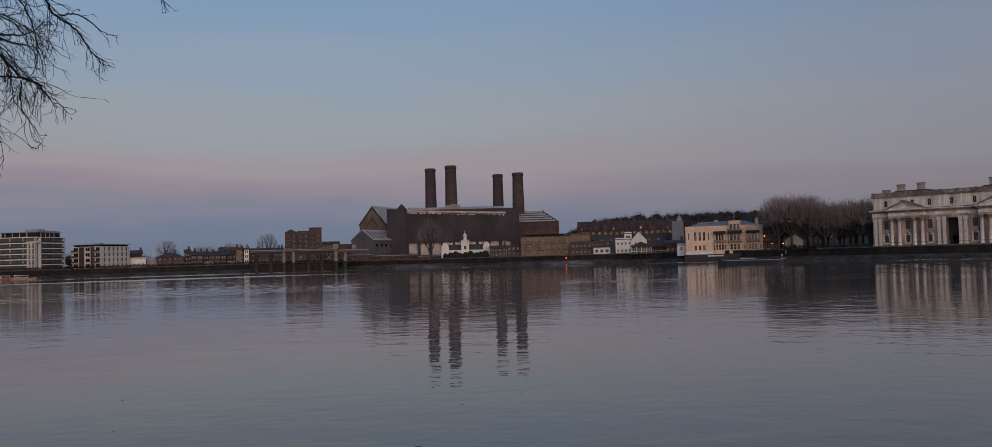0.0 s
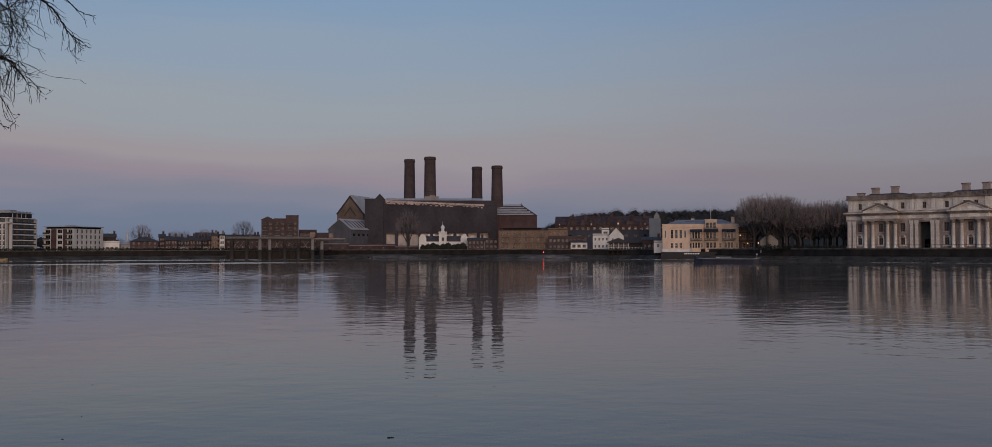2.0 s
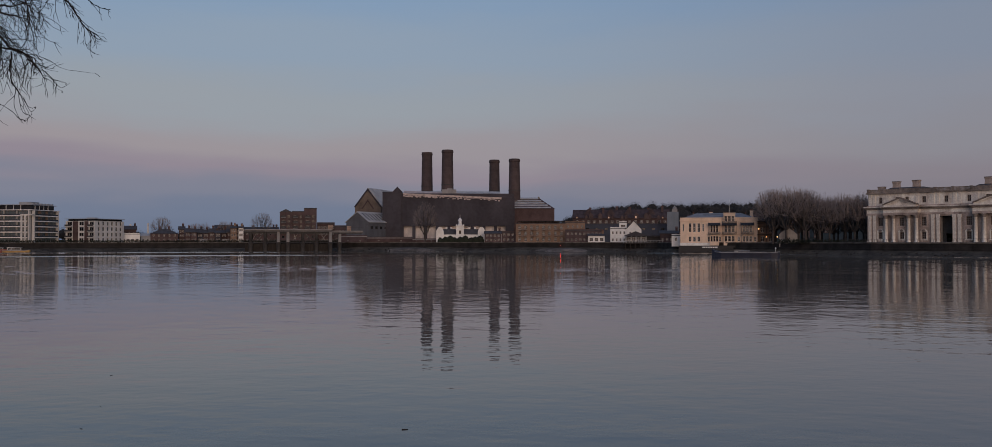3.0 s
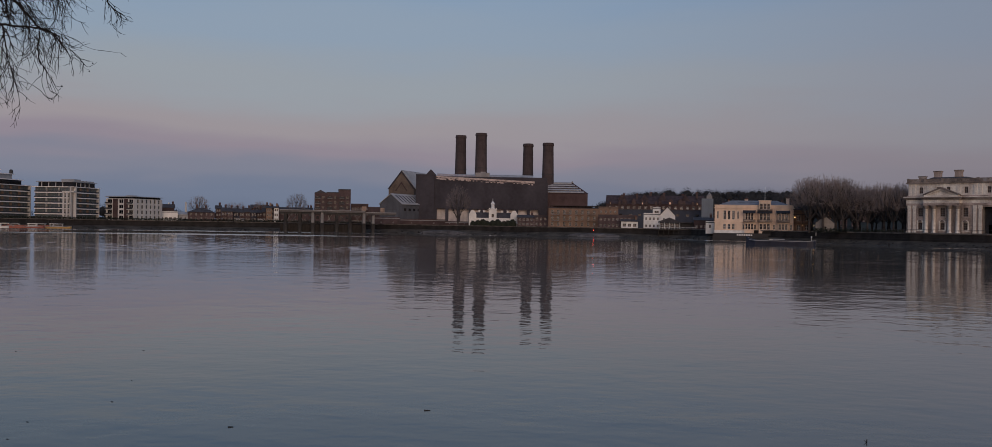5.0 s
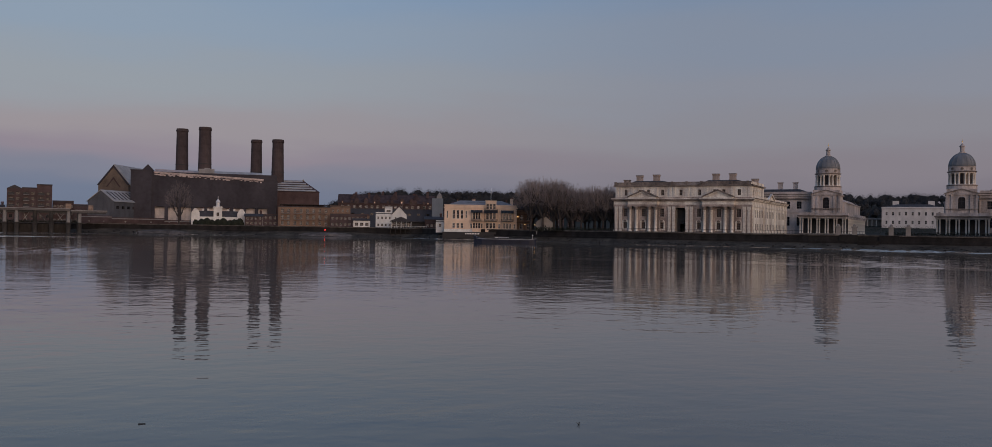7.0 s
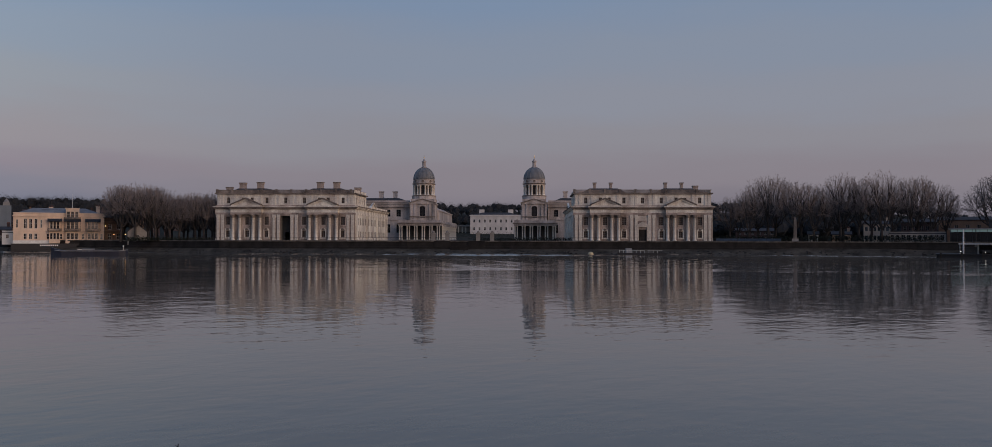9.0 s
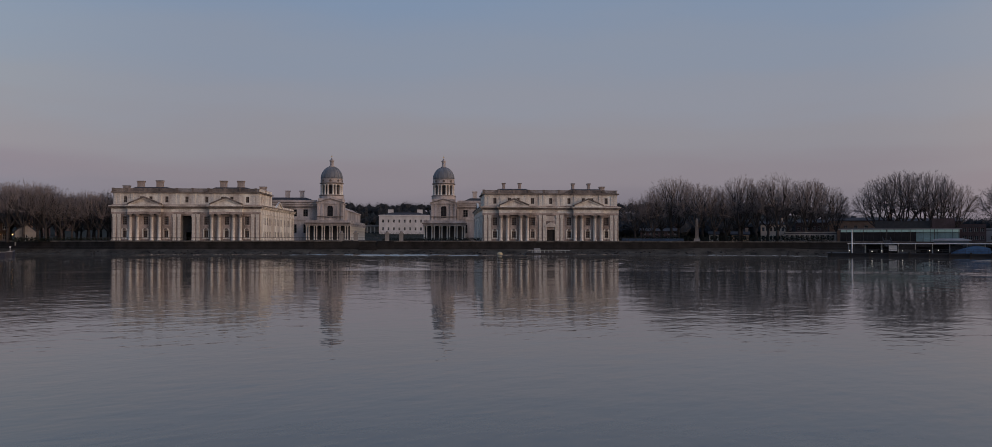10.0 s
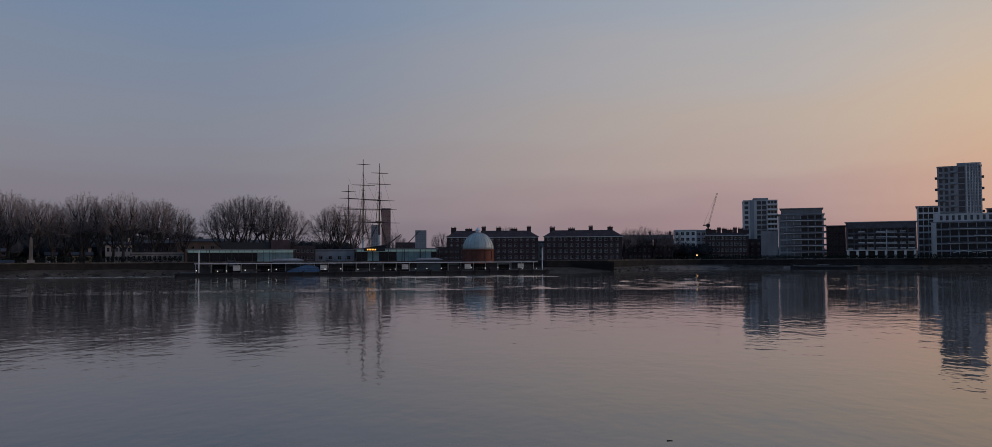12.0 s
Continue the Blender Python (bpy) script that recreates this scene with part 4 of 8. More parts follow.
def white_villa():
    t = thing("white_villa", palace(CENTRE - 19, 640, 11.0), "long white two-storey classical villa beyond the colonnades", "villa")
    holes = grid(1, 37, 9, [1.6, 7.4], 1.25, 2.3)
    shell(t, 38, 30, 13.2, VILLA_WHITE, front=holes, base=-4)
    part("cornice", Geo().box(-0.4, -0.4, 12.2, 38.4, 0, 12.9), VILLA_WHITE, t)
    part("roof", Geo().hip(1, 1, 37, 29, 13.0, 15.2, 8), SLATE, t)
    for x in (8, 30):
        part("chimney", Geo().box(x - 2.0, 12, 13, x + 2.0, 14, 17.6), VILLA_WHITE, t)
    for s in (-1, 1):
        x0, x1 = (-52, -0.5) if s < 0 else (38.5, 90)
        g = Geo().box(x0, 10, 4.6, x1, 14, 5.8).box(x0, 13.6, -4, x1, 14, 4.6)
        part("arcade", g, STONE_DARK, t)
        pm = Geo().lathe([(0.3, 0), (0.3, 4.6)], 8).mesh("arcade_column", STONE)
        for i in range(18):
            part("arcade_column", pm, None, t, m=Matrix.Translation((x0 + 1.2 + i * (x1 - x0 - 2) / 18, 10.4, 0)))


white_villa()


def water_gate():
    """Steps, piers and railings on the palace's river terrace."""
    t = thing("terrace_railing", palace(-122, 305.5, GROUND + 0.3), "long black iron railing with stone piers on the terrace", "railing")
    post = Geo().box(-0.03, -0.03, 0, 0.03, 0.03, 1.2).mesh("post", STEEL)
    part("rail", Geo().box(0, -0.04, 1.1, 196, 0.04, 1.2).box(0, -0.04, 0.12, 196, 0.04, 0.2), STEEL, t)
    for i in range(197):
        part("post", post, None, t, m=Matrix.Translation((i, 0, 0)))
    pier = Geo().box(-0.7, -0.7, -0.4, 0.7, 0.7, 2.4).box(-0.9, -0.9, 2.4, 0.9, 0.9, 2.8).lathe([(0.5, 2.8), (0.55, 3.2), (0.15, 3.6)], 8).mesh("pier", STONE_DARK)
    for x in (88.5, 93.5, 104.5, 109.5):
        part("pier", pier, None, t, m=Matrix.Translation((x, 0, 0)))
    s = thing("landing_steps", palace(CENTRE, 303.2, 0), "worn stone landing steps and bastion below the central walk", "steps")
    for i in range(14):
        part("step", Geo().box(-3.2, -4 + i * 0.4, 0, 3.2, -4 + (i + 1) * 0.4, 0.7 + i * 0.3), WALL_ALGAE, s)
    for sx in (-1, 1):
        a, b = sorted((3.2 * sx, 9 * sx))
        part("bastion", Geo().box(a + 0.004, -0.5, -0.5, b, 6, GROUND + 0.25), WALL_ALGAE, s)


water_gate()

# ---- downstream bank: flats, terraces and the coal jetty ----


def corner_frame(az, d, w, turn):
    """The plan of a block whose nearest corner stands at az and d, turned to show its front and its right side; x ends at that corner."""
    return facing(az, d, GROUND, turn) @ Matrix.Translation((-w, 0, 0))


BAND_WHITE = mat("white_balcony_band", (0.80, 0.77, 0.75), 0.7, 0.2, 0.4, streak=0.5)
CLAD_DARK = mat("dark_grey_panel", (0.10, 0.10, 0.11), 0.6, 0.3, 0.4, streak=0.5)


def banded(t, w, d, h, floors, fins=(), bay=3.4, over=1.3):
    """Walls with a strip of glazing to each floor, and a projecting balcony slab with its rail round the front and the right side."""
    fh = h / floors
    front, right = [], []
    for i in range(floors):
        front += grid(0.8, w - 0.8, max(2, int((w - 1.6) / bay)), [i * fh + 0.45], (w - 1.6) / max(2, int((w - 1.6) / bay)) - 0.35, fh - 0.85)
        right += grid(0.8, d - 0.8, max(2, int((d - 1.6) / bay)), [i * fh + 0.45], (d - 1.6) / max(2, int((d - 1.6) / bay)) - 0.35, fh - 0.85)
    shell(t, w, d, h, CLAD_DARK, front=front, right=right, bars=(2, 1), frame_mat=CLADDING, pane_mat=PANE_BLUE)
    for i in range(1, floors):
        b = part("balcony", Geo().box(0.4, -over, i * fh - 0.22, w - 1.4, -0.003, i * fh + 0.26), BAND_WHITE, t)
        part("balcony_rail", Geo().box(0.4, -over, i * fh + 0.27, w - 1.4, -over + 0.05, i * fh + 1.0), PANE_MID, b)
        b = part("balcony", Geo().box(w + 0.003, 2.2, i * fh - 0.22, w + over, d - 0.4, i * fh + 0.26), BAND_WHITE, t)
        part("balcony_rail", Geo().box(w + over - 0.05, 2.2, i * fh + 0.27, w + over, d - 0.4, i * fh + 1.0), PANE_MID, b)
        for k in range(1, int(w / 7)):
            part("balcony_screen", Geo().box(k * 7 - 0.06, -over + 0.06, i * fh + 0.27, k * 7 + 0.06, -0.004, (i + 1) * fh - 0.23), CONCRETE_PALE, b)
        for k in range(1, int(d / 6)):
            part("infill_panel", Geo().box(w + 0.003, k * 6 - 0.9, i * fh + 0.27, w + 0.12, k * 6 + 0.9, (i + 1) * fh - 0.23), BRICK_STOCK, t, "brown infill panel")
    for x in fins:
        part("fin", Geo().box(x - 0.3, -over - 0.15, -1, x + 0.3, -0.004, h + 0.2), CONCRETE_PALE, t)
    for y in (0.6, d - 0.5):
        part("fin", Geo().box(w + 0.004, y - 0.3, -1, w + over + 0.15, y + 0.3, h + 0.2), CONCRETE_PALE, t)


def flats_stepped():
    w, d, h = 44.0, 25.0, 17.0
    t = thing("apartment_block", corner_frame(-32.25, 490, w, 40), "pale stepped riverside apartment block with balcony bands", "apartment block")
    banded(t, w, d, h, 6, (w - 0.6, w - 14, w - 28))
    roof_flat(t, w, d, h, BAND_WHITE, 1.3)
    for k, (i, z, hh) in enumerate(((2.5, 0.35, 2.5), (5.5, 3.2, 2.6), (10.0, 6.1, 1.8))):
        u = part("upper_storey", Geo().box(2, i, h + z, w - i, d - i, h + z + hh), CLADDING if k else PANE, t, "glazed set-back upper floor")
        part("roof", Geo().box(1.2, i - 0.9, h + z + hh, w - i + 0.9, d - i + 0.9, h + z + hh + 0.35), BAND_WHITE, t)
    part("roof_plant", Geo().lathe([(0.9, h + 6.3), (0.9, h + 7.8), (0.5, h + 8.4)], 10, w - 6.5, 20), STEEL, t)


flats_stepped()


def flats_corner():
    w, d, h = 21.5, 20.5, 16.6
    t = thing("apartment_block", corner_frame(-28.11, 492, w, 35), "six-storey pale apartment block with a dark set-back top floor", "apartment block")
    banded(t, w, d, h, 6, (w - 0.6,))
    for x in (w - 4.4, w - 2.5):
        part("fin", Geo().box(x - 0.5, -1.48, -1, x + 0.5, -0.004, h * 0.84), CONCRETE_PALE, t, "pale concrete frame")
    part("frame_beam", Geo().box(w - 5.2, -1.5, h * 0.84 + 0.002, w + 1.46, -0.004, h * 0.84 + 0.7), CONCRETE_PALE, t, "pale concrete frame")
    roof_flat(t, w, d, h, BAND_WHITE, 1.2)
    for x in (3, 7, 11, 15):
        part("penthouse_post", Geo().box(x - 0.15, 0.8, h + 0.36, x + 0.15, 0.998, h + 2.69), CONCRETE_PALE, t)
    for y in (4, 7.5, 11, 14.5):
        part("penthouse_post", Geo().box(w - 0.998, y - 0.15, h + 0.36, w - 0.8, y + 0.15, h + 2.69), CONCRETE_PALE, t)
    part("penthouse", Geo().box(1.0, 1.0, h + 0.36, w - 1, d - 1, h + 2.7), PANE, t, "dark glazed set-back top floor")
    part("roof", Geo().box(0.1, 0.1, h + 2.7, w - 0.1, d - 0.1, h + 3.0), CLADDING, t)
    fin = Geo().box(w - 1.6, 0, h + 3.0, w - 0.1, 1.2, h + 3.7).mesh("roof_fin", CLADDING)
    for i in range(6):
        part("roof_fin", fin, None, t, m=Matrix.Translation((0, 1.5 + i * 3.0, 0)))
    part("roof_plant", Geo().box(9, 8, h + 3.0, 16, 14, h + 4.6), CLADDING, t)


flats_corner()


def flats_low():
    w, d, h = 18.0, 22.5, 11.6
    t = thing("apartment_block", corner_frame(-24.74, 492, w, 40), "four-storey apartment block with dark panels and pale end wall", "apartment block")
    fh = h / 4
    front = [x for i in range(4) for x in grid(0.5, 4.4, 1, [i * fh + 0.5], 3.0, fh - 0.9) + grid(8.0, 11.6, 1, [i * fh + 0.5], 2.8, fh - 0.9) + grid(14.4, 17.8, 1, [i * fh + 0.5], 2.6, fh - 0.9)]
    right = [x for i in range(4) for x in grid(1.5, d - 1, 6, [i * fh + 0.5], 1.3, fh - 0.8)]
    shell(t, w, d, h, CONCRETE_PALE, front=front, right=right, bars=(2, 1), frame_mat=PAINT_WHITE)
    for x0, x1 in ((4.6, 7.8), (11.8, 14.2)):
        part("panel", Geo().box(x0, -0.14, 0.2, x1, -0.003, h - 0.2), BRICK_DARK, t, "dark brown brick panel")
    for i in range(1, 4):
        for x0, x1 in ((0.3, 4.4), (14.3, 17.9)):
            b = part("balcony", Geo().box(x0, -1.2, i * fh - 0.12, x1, -0.003, i * fh + 0.14), CONCRETE_PALE, t)
            part("balcony_rail", Geo().box(x0, -1.18, i * fh + 0.15, x1, -1.14, i * fh + 1.0), STEEL, b)
    part("top_storey", Geo().box(0.8, 1.0, h, w - 0.8, d - 0.6, h + 0.9), PANE, t)
    part("roof", Geo().box(-0.4, -0.2, h + 0.9, w + 0.4, d + 0.2, h + 1.2), CLADDING, t)
    part("roof_plant", Geo().box(7, 7, h + 1.2, 11, 11, h + 1.9), CLADDING, t)


flats_low()


SASH_GREY = mat("weathered_sash_paint", (0.42, 0.41, 0.40), 0.7, 0.4, 0.8)


def simple_house(az0, az1, d_away, h, rise, wall_mat, roof_mat, label, floors=2, n=3, deep=9, roof="ridge", stacks=1, win=(0.9, 1.4), z=GROUND, turn=0.0, category="house", name="house", frame_mat=None, group=""):
    m, w = span(az0, az1, d_away, z, turn)
    t = thing(name, m, label, category, group)
    fh = h / floors
    front = grid(0.3, w - 0.3, n, [i * fh + 0.9 for i in range(floors)], min(win[0], (w / n) * 0.6), min(win[1], fh - 1.2))
    side = grid(1, deep - 1, 2, [i * fh + 0.9 for i in range(floors)], 0.9, min(win[1], fh - 1.2))
    shell(t, w, deep, h, wall_mat, front=front, right=side, left=side, frame_mat=frame_mat or SASH_GREY)
    if roof == "ridge":
        roof_ridge(t, w, deep, h, rise, roof_mat, wall_mat=wall_mat)
        for i in range(stacks):
            chimney(t, w * (i + 1) / (stacks + 1) if stacks > 1 else w - 0.9, deep / 2, h + rise - 0.6, material=wall_mat if wall_mat is not RENDER_WHITE else BRICK_STOCK)
    elif roof == "gable":
        roof_gable(t, w, deep, h, rise, roof_mat, wall_mat=wall_mat)
    elif roof == "hip":
        part("roof", Geo().hip(-0.4, -0.4, w + 0.4, deep + 0.4, h, h + rise), roof_mat, t)
        for i in range(stacks):
            chimney(t, w * (i + 1) / (stacks + 1), deep / 2, h + rise - 0.8, material=wall_mat)
    else:
        roof_flat(t, w, deep, h, roof_mat)
        part("parapet", Geo().box(0, 0, h + 0.35, w, 0.3, h + 0.8), wall_mat, t)
    return t, w


simple_house(-23.3, -22.2, 512, 4.6, 0, RENDER_WHITE, ROOF_METAL, "low white flat-roofed riverside shed with a dark band", 1, 4, 8, "flat", win=(1.8, 1.2), category="shed", name="shed")
simple_house(-22.15, -21.6, 516, 3.6, 1.4, CLADDING, ROOF_METAL, "small grey shed with a shallow pitched roof", 1, 2, 8, "ridge", 0, category="shed", name="shed")
simple_house(-21.6, -20.0, 514, 5.2, 2.6, BRICK_BROWN, SLATE, "brown brick pub with a hipped slate roof", 2, 5, 11, "hip", 2, category="pub", name="pub")
random.seed(11)
for i in range(11):
    a0 = -19.95 + i * 0.36
    h = random.choice((5.4, 5.8, 6.2, 7.4))
    simple_house(a0, a0 + 0.35, 512 + random.uniform(-2, 6), h, random.choice((1.4, 1.8, 2.2)), random.choice((BRICK_BROWN, BRICK_DARK, BRICK_SOOT)), SLATE,
                 "narrow brown brick terraced house with sash windows", 2 if h < 7 else 3, 2, 9, win=(0.8, 1.5), group="riverside terrace")
for i in range(5):
    a0 = -24.3 + i * 0.8 if i < 2 else -20.4 + i * 1.3
    simple_house(a0, a0 + 1.1, 560 + 8 * i, 7.0 + i % 3, 2.2, BRICK_DARK, SLATE, "brown brick house set back behind the riverside terrace", 2, 4, 10, group="houses set back")
simple_house(-16.85, -16.48, 508, 8.2, 1.2, BRICK_STOCK, SLATE, "tall narrow stock brick house at the end of the terrace", 3, 2, 9, win=(0.9, 1.5), group="riverside terrace")
simple_house(-16.36, -16.06, 508, 8.4, 0.8, RENDER_WHITE, SLATE, "narrow white rendered house beside the jetty", 3, 2, 9, win=(0.9, 1.5), group="riverside terrace")


def parked_van(az, d, material, label):
    t = thing("parked_van", facing(az, d, GROUND, 6), label, "van", "vans on the quay")
    part("body", Geo().extrude([(0, 0.45), (4.6, 0.45), (4.6, 1.1), (3.9, 1.25), (3.3, 2.0), (0.1, 2.1)], 0, 1.8), material, t)
    part("window", Geo().extrude([(2.6, 1.3), (3.7, 1.3), (3.2, 1.85), (2.6, 1.85)], -0.02, -0.003), PANE, t)
    for x in (0.9, 3.7):
        part("wheel", Geo().lathe([(0.02, -0.1), (0.33, -0.1), (0.33, 0.1), (0.02, 0.1)], 12), PAINT_BLACK, t, m=Matrix.Translation((x, 0.05, 0.33)) @ Matrix.Rotation(radians(90), 4, "X"))


for az, d in ((-18.72, 498), (-17.35, 497)):
    parked_van(az, d, CONCRETE, "pale grey van parked on the quay before the terrace")
for az, h, r in ((-22.75, 27, 5.0), (-21.75, 29, 4.5)):
    t = thing("distant_tower", facing(az, 1500), "pale hazy tapering silo tower far downriver", "tower", "distant towers")
    part("shaft", Geo().lathe([(r * 0.42, -3), (r * 0.36, h * 0.6), (r * 0.26, h)], 12), CONCRETE_PALE, t)
    part("cap", Geo().lathe([(r * 0.3, h), (r * 0.3, h + 1.2), (r * 0.1, h + 2)], 12), CONCRETE_PALE, t)


def old_flats():
    m, w = span(-13.8, -11.46, 500)
    t = thing("brick_flats", m, "stepped yellow-brown brick block of flats above the jetty", "apartment block")
    z = 0
    for x0, x1, h, y0, rise in ((0, w * 0.33, 17.4, 0.6, 1.8), (w * 0.33, w * 0.66, 17.6, 1.6, 0), (w * 0.66, w, 19.4, 0, 0)):
        holes = grid(x0 + 0.3, x1 - 0.3, 2, [2.5, 5.5, 8.5, 11.5, 14.2], 1.5, 1.6)
        wl = part("wall", Geo().wall(x0, -2, x1 - 0.01, h, holes, y=y0, thick=0.4), BRICK_BROWN, t)
        glaze(wl, holes, depth=y0 + 0.15, frame_mat=STEEL)
        part("body", Geo().box(x0 + 0.01, y0 + 0.41, -2, x1 - 0.02, 13, h - 0.01), BRICK_BROWN, t)
        if rise:
            part("roof", Geo().extrude([(x0 - 0.2, h), (x1 + 0.2, h), ((x0 + x1) / 2, h + rise)], y0 - 0.1, 13.2), SLATE, t)
        else:
            part("roof", Geo().box(x0 - 0.1, y0 - 0.2, h, x1 + 0.1, 13.2, h + 0.5), SLATE, t)
        for k in range(4):
            b = part("balcony", Geo().box(x0 + 0.5, y0 - 1.1, 5.2 + 3 * k, (x0 + x1) / 2, y0 - 0.003, 5.4 + 3 * k), CONCRETE, t)
            part("balcony_rail", Geo().box(x0 + 0.5, y0 - 1.1, 5.4 + 3 * k, (x0 + x1) / 2, y0 - 1.04, 6.4 + 3 * k), STEEL, b)


old_flats()
simple_house(-11.44, -10.3, 505, 11.0, 0, BRICK_DARK, SLATE, "long dark brick flat-roofed building behind the jetty", 3, 6, 14, "flat", win=(1.2, 1.3), category="building", name="works_building")
simple_house(-10.3, -9.2, 500, 9.2, 0, BRICK_BROWN, SLATE, "brown brick works building behind the jetty", 2, 5, 14, "flat", win=(1.4, 1.6), category="building", name="works_building")
simple_house(-16.0, -13.9, 515, 7.2, 1.6, BRICK_BROWN, SLATE, "brown brick row behind the coal jetty", 2, 7, 10, category="house")


JETTY_DECK = mat("dark_deck_concrete", (0.13, 0.125, 0.125), 0.85, 0.4, 0.3, 0.2, streak=0.5)

JETTY_PILE = mat("stained_pile", (0.055, 0.052, 0.050), 0.85, 0.5, 0.4, 0.2, streak=0.5)


def coal_jetty():
    m, w = span(-16.0, -8.45, 434, -0.3)
    t = thing("coal_jetty", m, "derelict steel coal jetty on thick concrete piles", "jetty")
    part("deck", Geo().box(0, 0, 10.8, w * 0.73, 9, 11.6), JETTY_DECK, t)
    part("deck_edge", Geo().box(0, -0.4, 11.602, w * 0.73, 9.4, 11.95), CONCRETE, t, "pale concrete deck edge")
    part("deck", Geo().box(w * 0.735, 1, 10.2, w, 10, 10.9), JETTY_DECK, t)
    part("deck_edge", Geo().box(w * 0.735, 0.6, 10.902, w, 10.4, 11.3), CONCRETE, t, "pale concrete deck edge")
    for k, (x0, x1) in enumerate(((0, w * 0.73), (w * 0.735, w))):
        r = part("railing", Geo().box(x0, 0, 12.9, x1, 0.08, 13.0), STEEL, t)
        n = int((x1 - x0) / 2)
        for i in range(n + 1):
            part("post", Geo().box(-0.04, 0, 11.9 if k == 0 else 11.3, 0.04, 0.08, 12.9), STEEL, r, m=Matrix.Translation((x0 + i * (x1 - x0 - 0.1) / n + 0.05, 0, 0)))
    pile = Geo().lathe([(0.95, -3), (0.95, 4.6), (1.1, 4.8), (1.1, 5.3), (0.75, 5.5), (0.75, 10.79)], 14).mesh("column", JETTY_PILE)
    shaft = Geo().lathe([(0.79, 5.6), (0.79, 10.75)], 14).mesh("column_casing", CONCRETE)
    for x in (0.05, 0.17, 0.28, 0.36, 0.485, 0.60, 0.72, 0.80):
        for y in (1.6, 7.4):
            pl = part("column", pile, None, t, m=Matrix.Translation((x * w, y + (1 if x > 0.75 else 0), 0)))
            if y < 3 and x in (0.28, 0.36, 0.72, 0.80):
                part("column_casing", shaft, None, pl, "pale concrete pile casing")
    for x0, x1 in ((0.17, 0.28), (0.485, 0.60), (0.05, 0.17), (0.72, 0.80)):
        g = Geo()
        g.tube((x0 * w, 1.6, 4.5), (x1 * w, 1.6, 10.5), 0.16, 0.16).tube((x1 * w, 1.6, 4.5), (x0 * w, 1.6, 10.5), 0.16, 0.16)
        part("brace", g, STEEL, t)
    for x0, x1 in ((0.06, 0.10), (0.10, 0.16), (0.20, 0.155), (0.40, 0.45), (0.43, 0.405), (0.56, 0.50), (0.68, 0.63), (0.64, 0.70)):
        part("diagonal", Geo().tube((x0 * w, 3.0, 6.2), (x1 * w, 3.0, 10.4), 0.13, 0.13), CONCRETE, t, "pale rusted cross bracing")
    part("walkway", Geo().box(0.05 * w, 2.6, 6.3, 0.72 * w, 3.4, 6.5), STEEL, t)
    for a, b in ((0.0, 0.73), (0.75, 0.99)):
        part("beam", Geo().box(a * w, 1.2, 9.8, b * w, 2.0, 10.19 if a > 0.7 else 10.79), STEEL, t)
    part("fender_wall", Geo().box(0.0, 3.5, -2, w * 0.73, 4.2, 4.7), TIMBER, t, "dark timber fendering under the deck")
    for i in range(26):
        part("fender_post", Geo().box(-0.18, 3.1, -2, 0.18, 3.5, 5.0), TIMBER, t, m=Matrix.Translation((0.01 * w + i * w * 0.71 / 25, 0, 0)))
    part("chute", Geo().box(w * 0.865, 4, 11.3, w * 0.90, 7, 13.6), RUST, t)
    part("hopper", Geo().box(w * 0.70, 3, 11.9, w * 0.74, 6, 14.2), RUST, t)


coal_jetty()


def lamp_post(az, d, z, h, lit, label, size=0.16):
    t = thing("lamp_post", facing(az, d, z), label, "lamp post")
    part("post", Geo().lathe([(0.09, 0), (0.06, 0.4), (0.05, h)], 6), STEEL, t)
    part("lantern", Geo().lathe([(0.04, h), (size, h + 0.12), (size, h + 0.4), (0.04, h + 0.55)], 8), lit, t, "lit lantern")


lamp_post(4.68, 404, 1.4, 2.0, LIT_RED, "red navigation light on a short post by the river wall", 0.08)
lamp_post(102.75, 396, 2.5, 4.2, LIT_WARM, "warm glowing lamp on a post by the river wall", 0.4)

# ---- the power station ----
BRICK_HALL = mat("weathered_stock_brick", (0.15, 0.118, 0.095), 0.9, 0.4, 0.2, 0.3)
BRICK_BOILER = mat("purple_brown_brick", (0.082, 0.056, 0.056), 0.9, 0.35, 0.2, 0.3)
PANEL_PALE = mat("grimy_white_panel", (0.60, 0.55, 0.53), 0.85, 0.3, 0.4, streak=0.5)
SHED_CLAD = mat("dull_grey_cladding", (0.098, 0.102, 0.115), 0.8, 0.3, 0.3, 0.1, streak=0.6)
RUST_PALE = mat("pale_torn_sheet", (0.47, 0.39, 0.36), 0.8, 0.4, 0.7, 0.2)


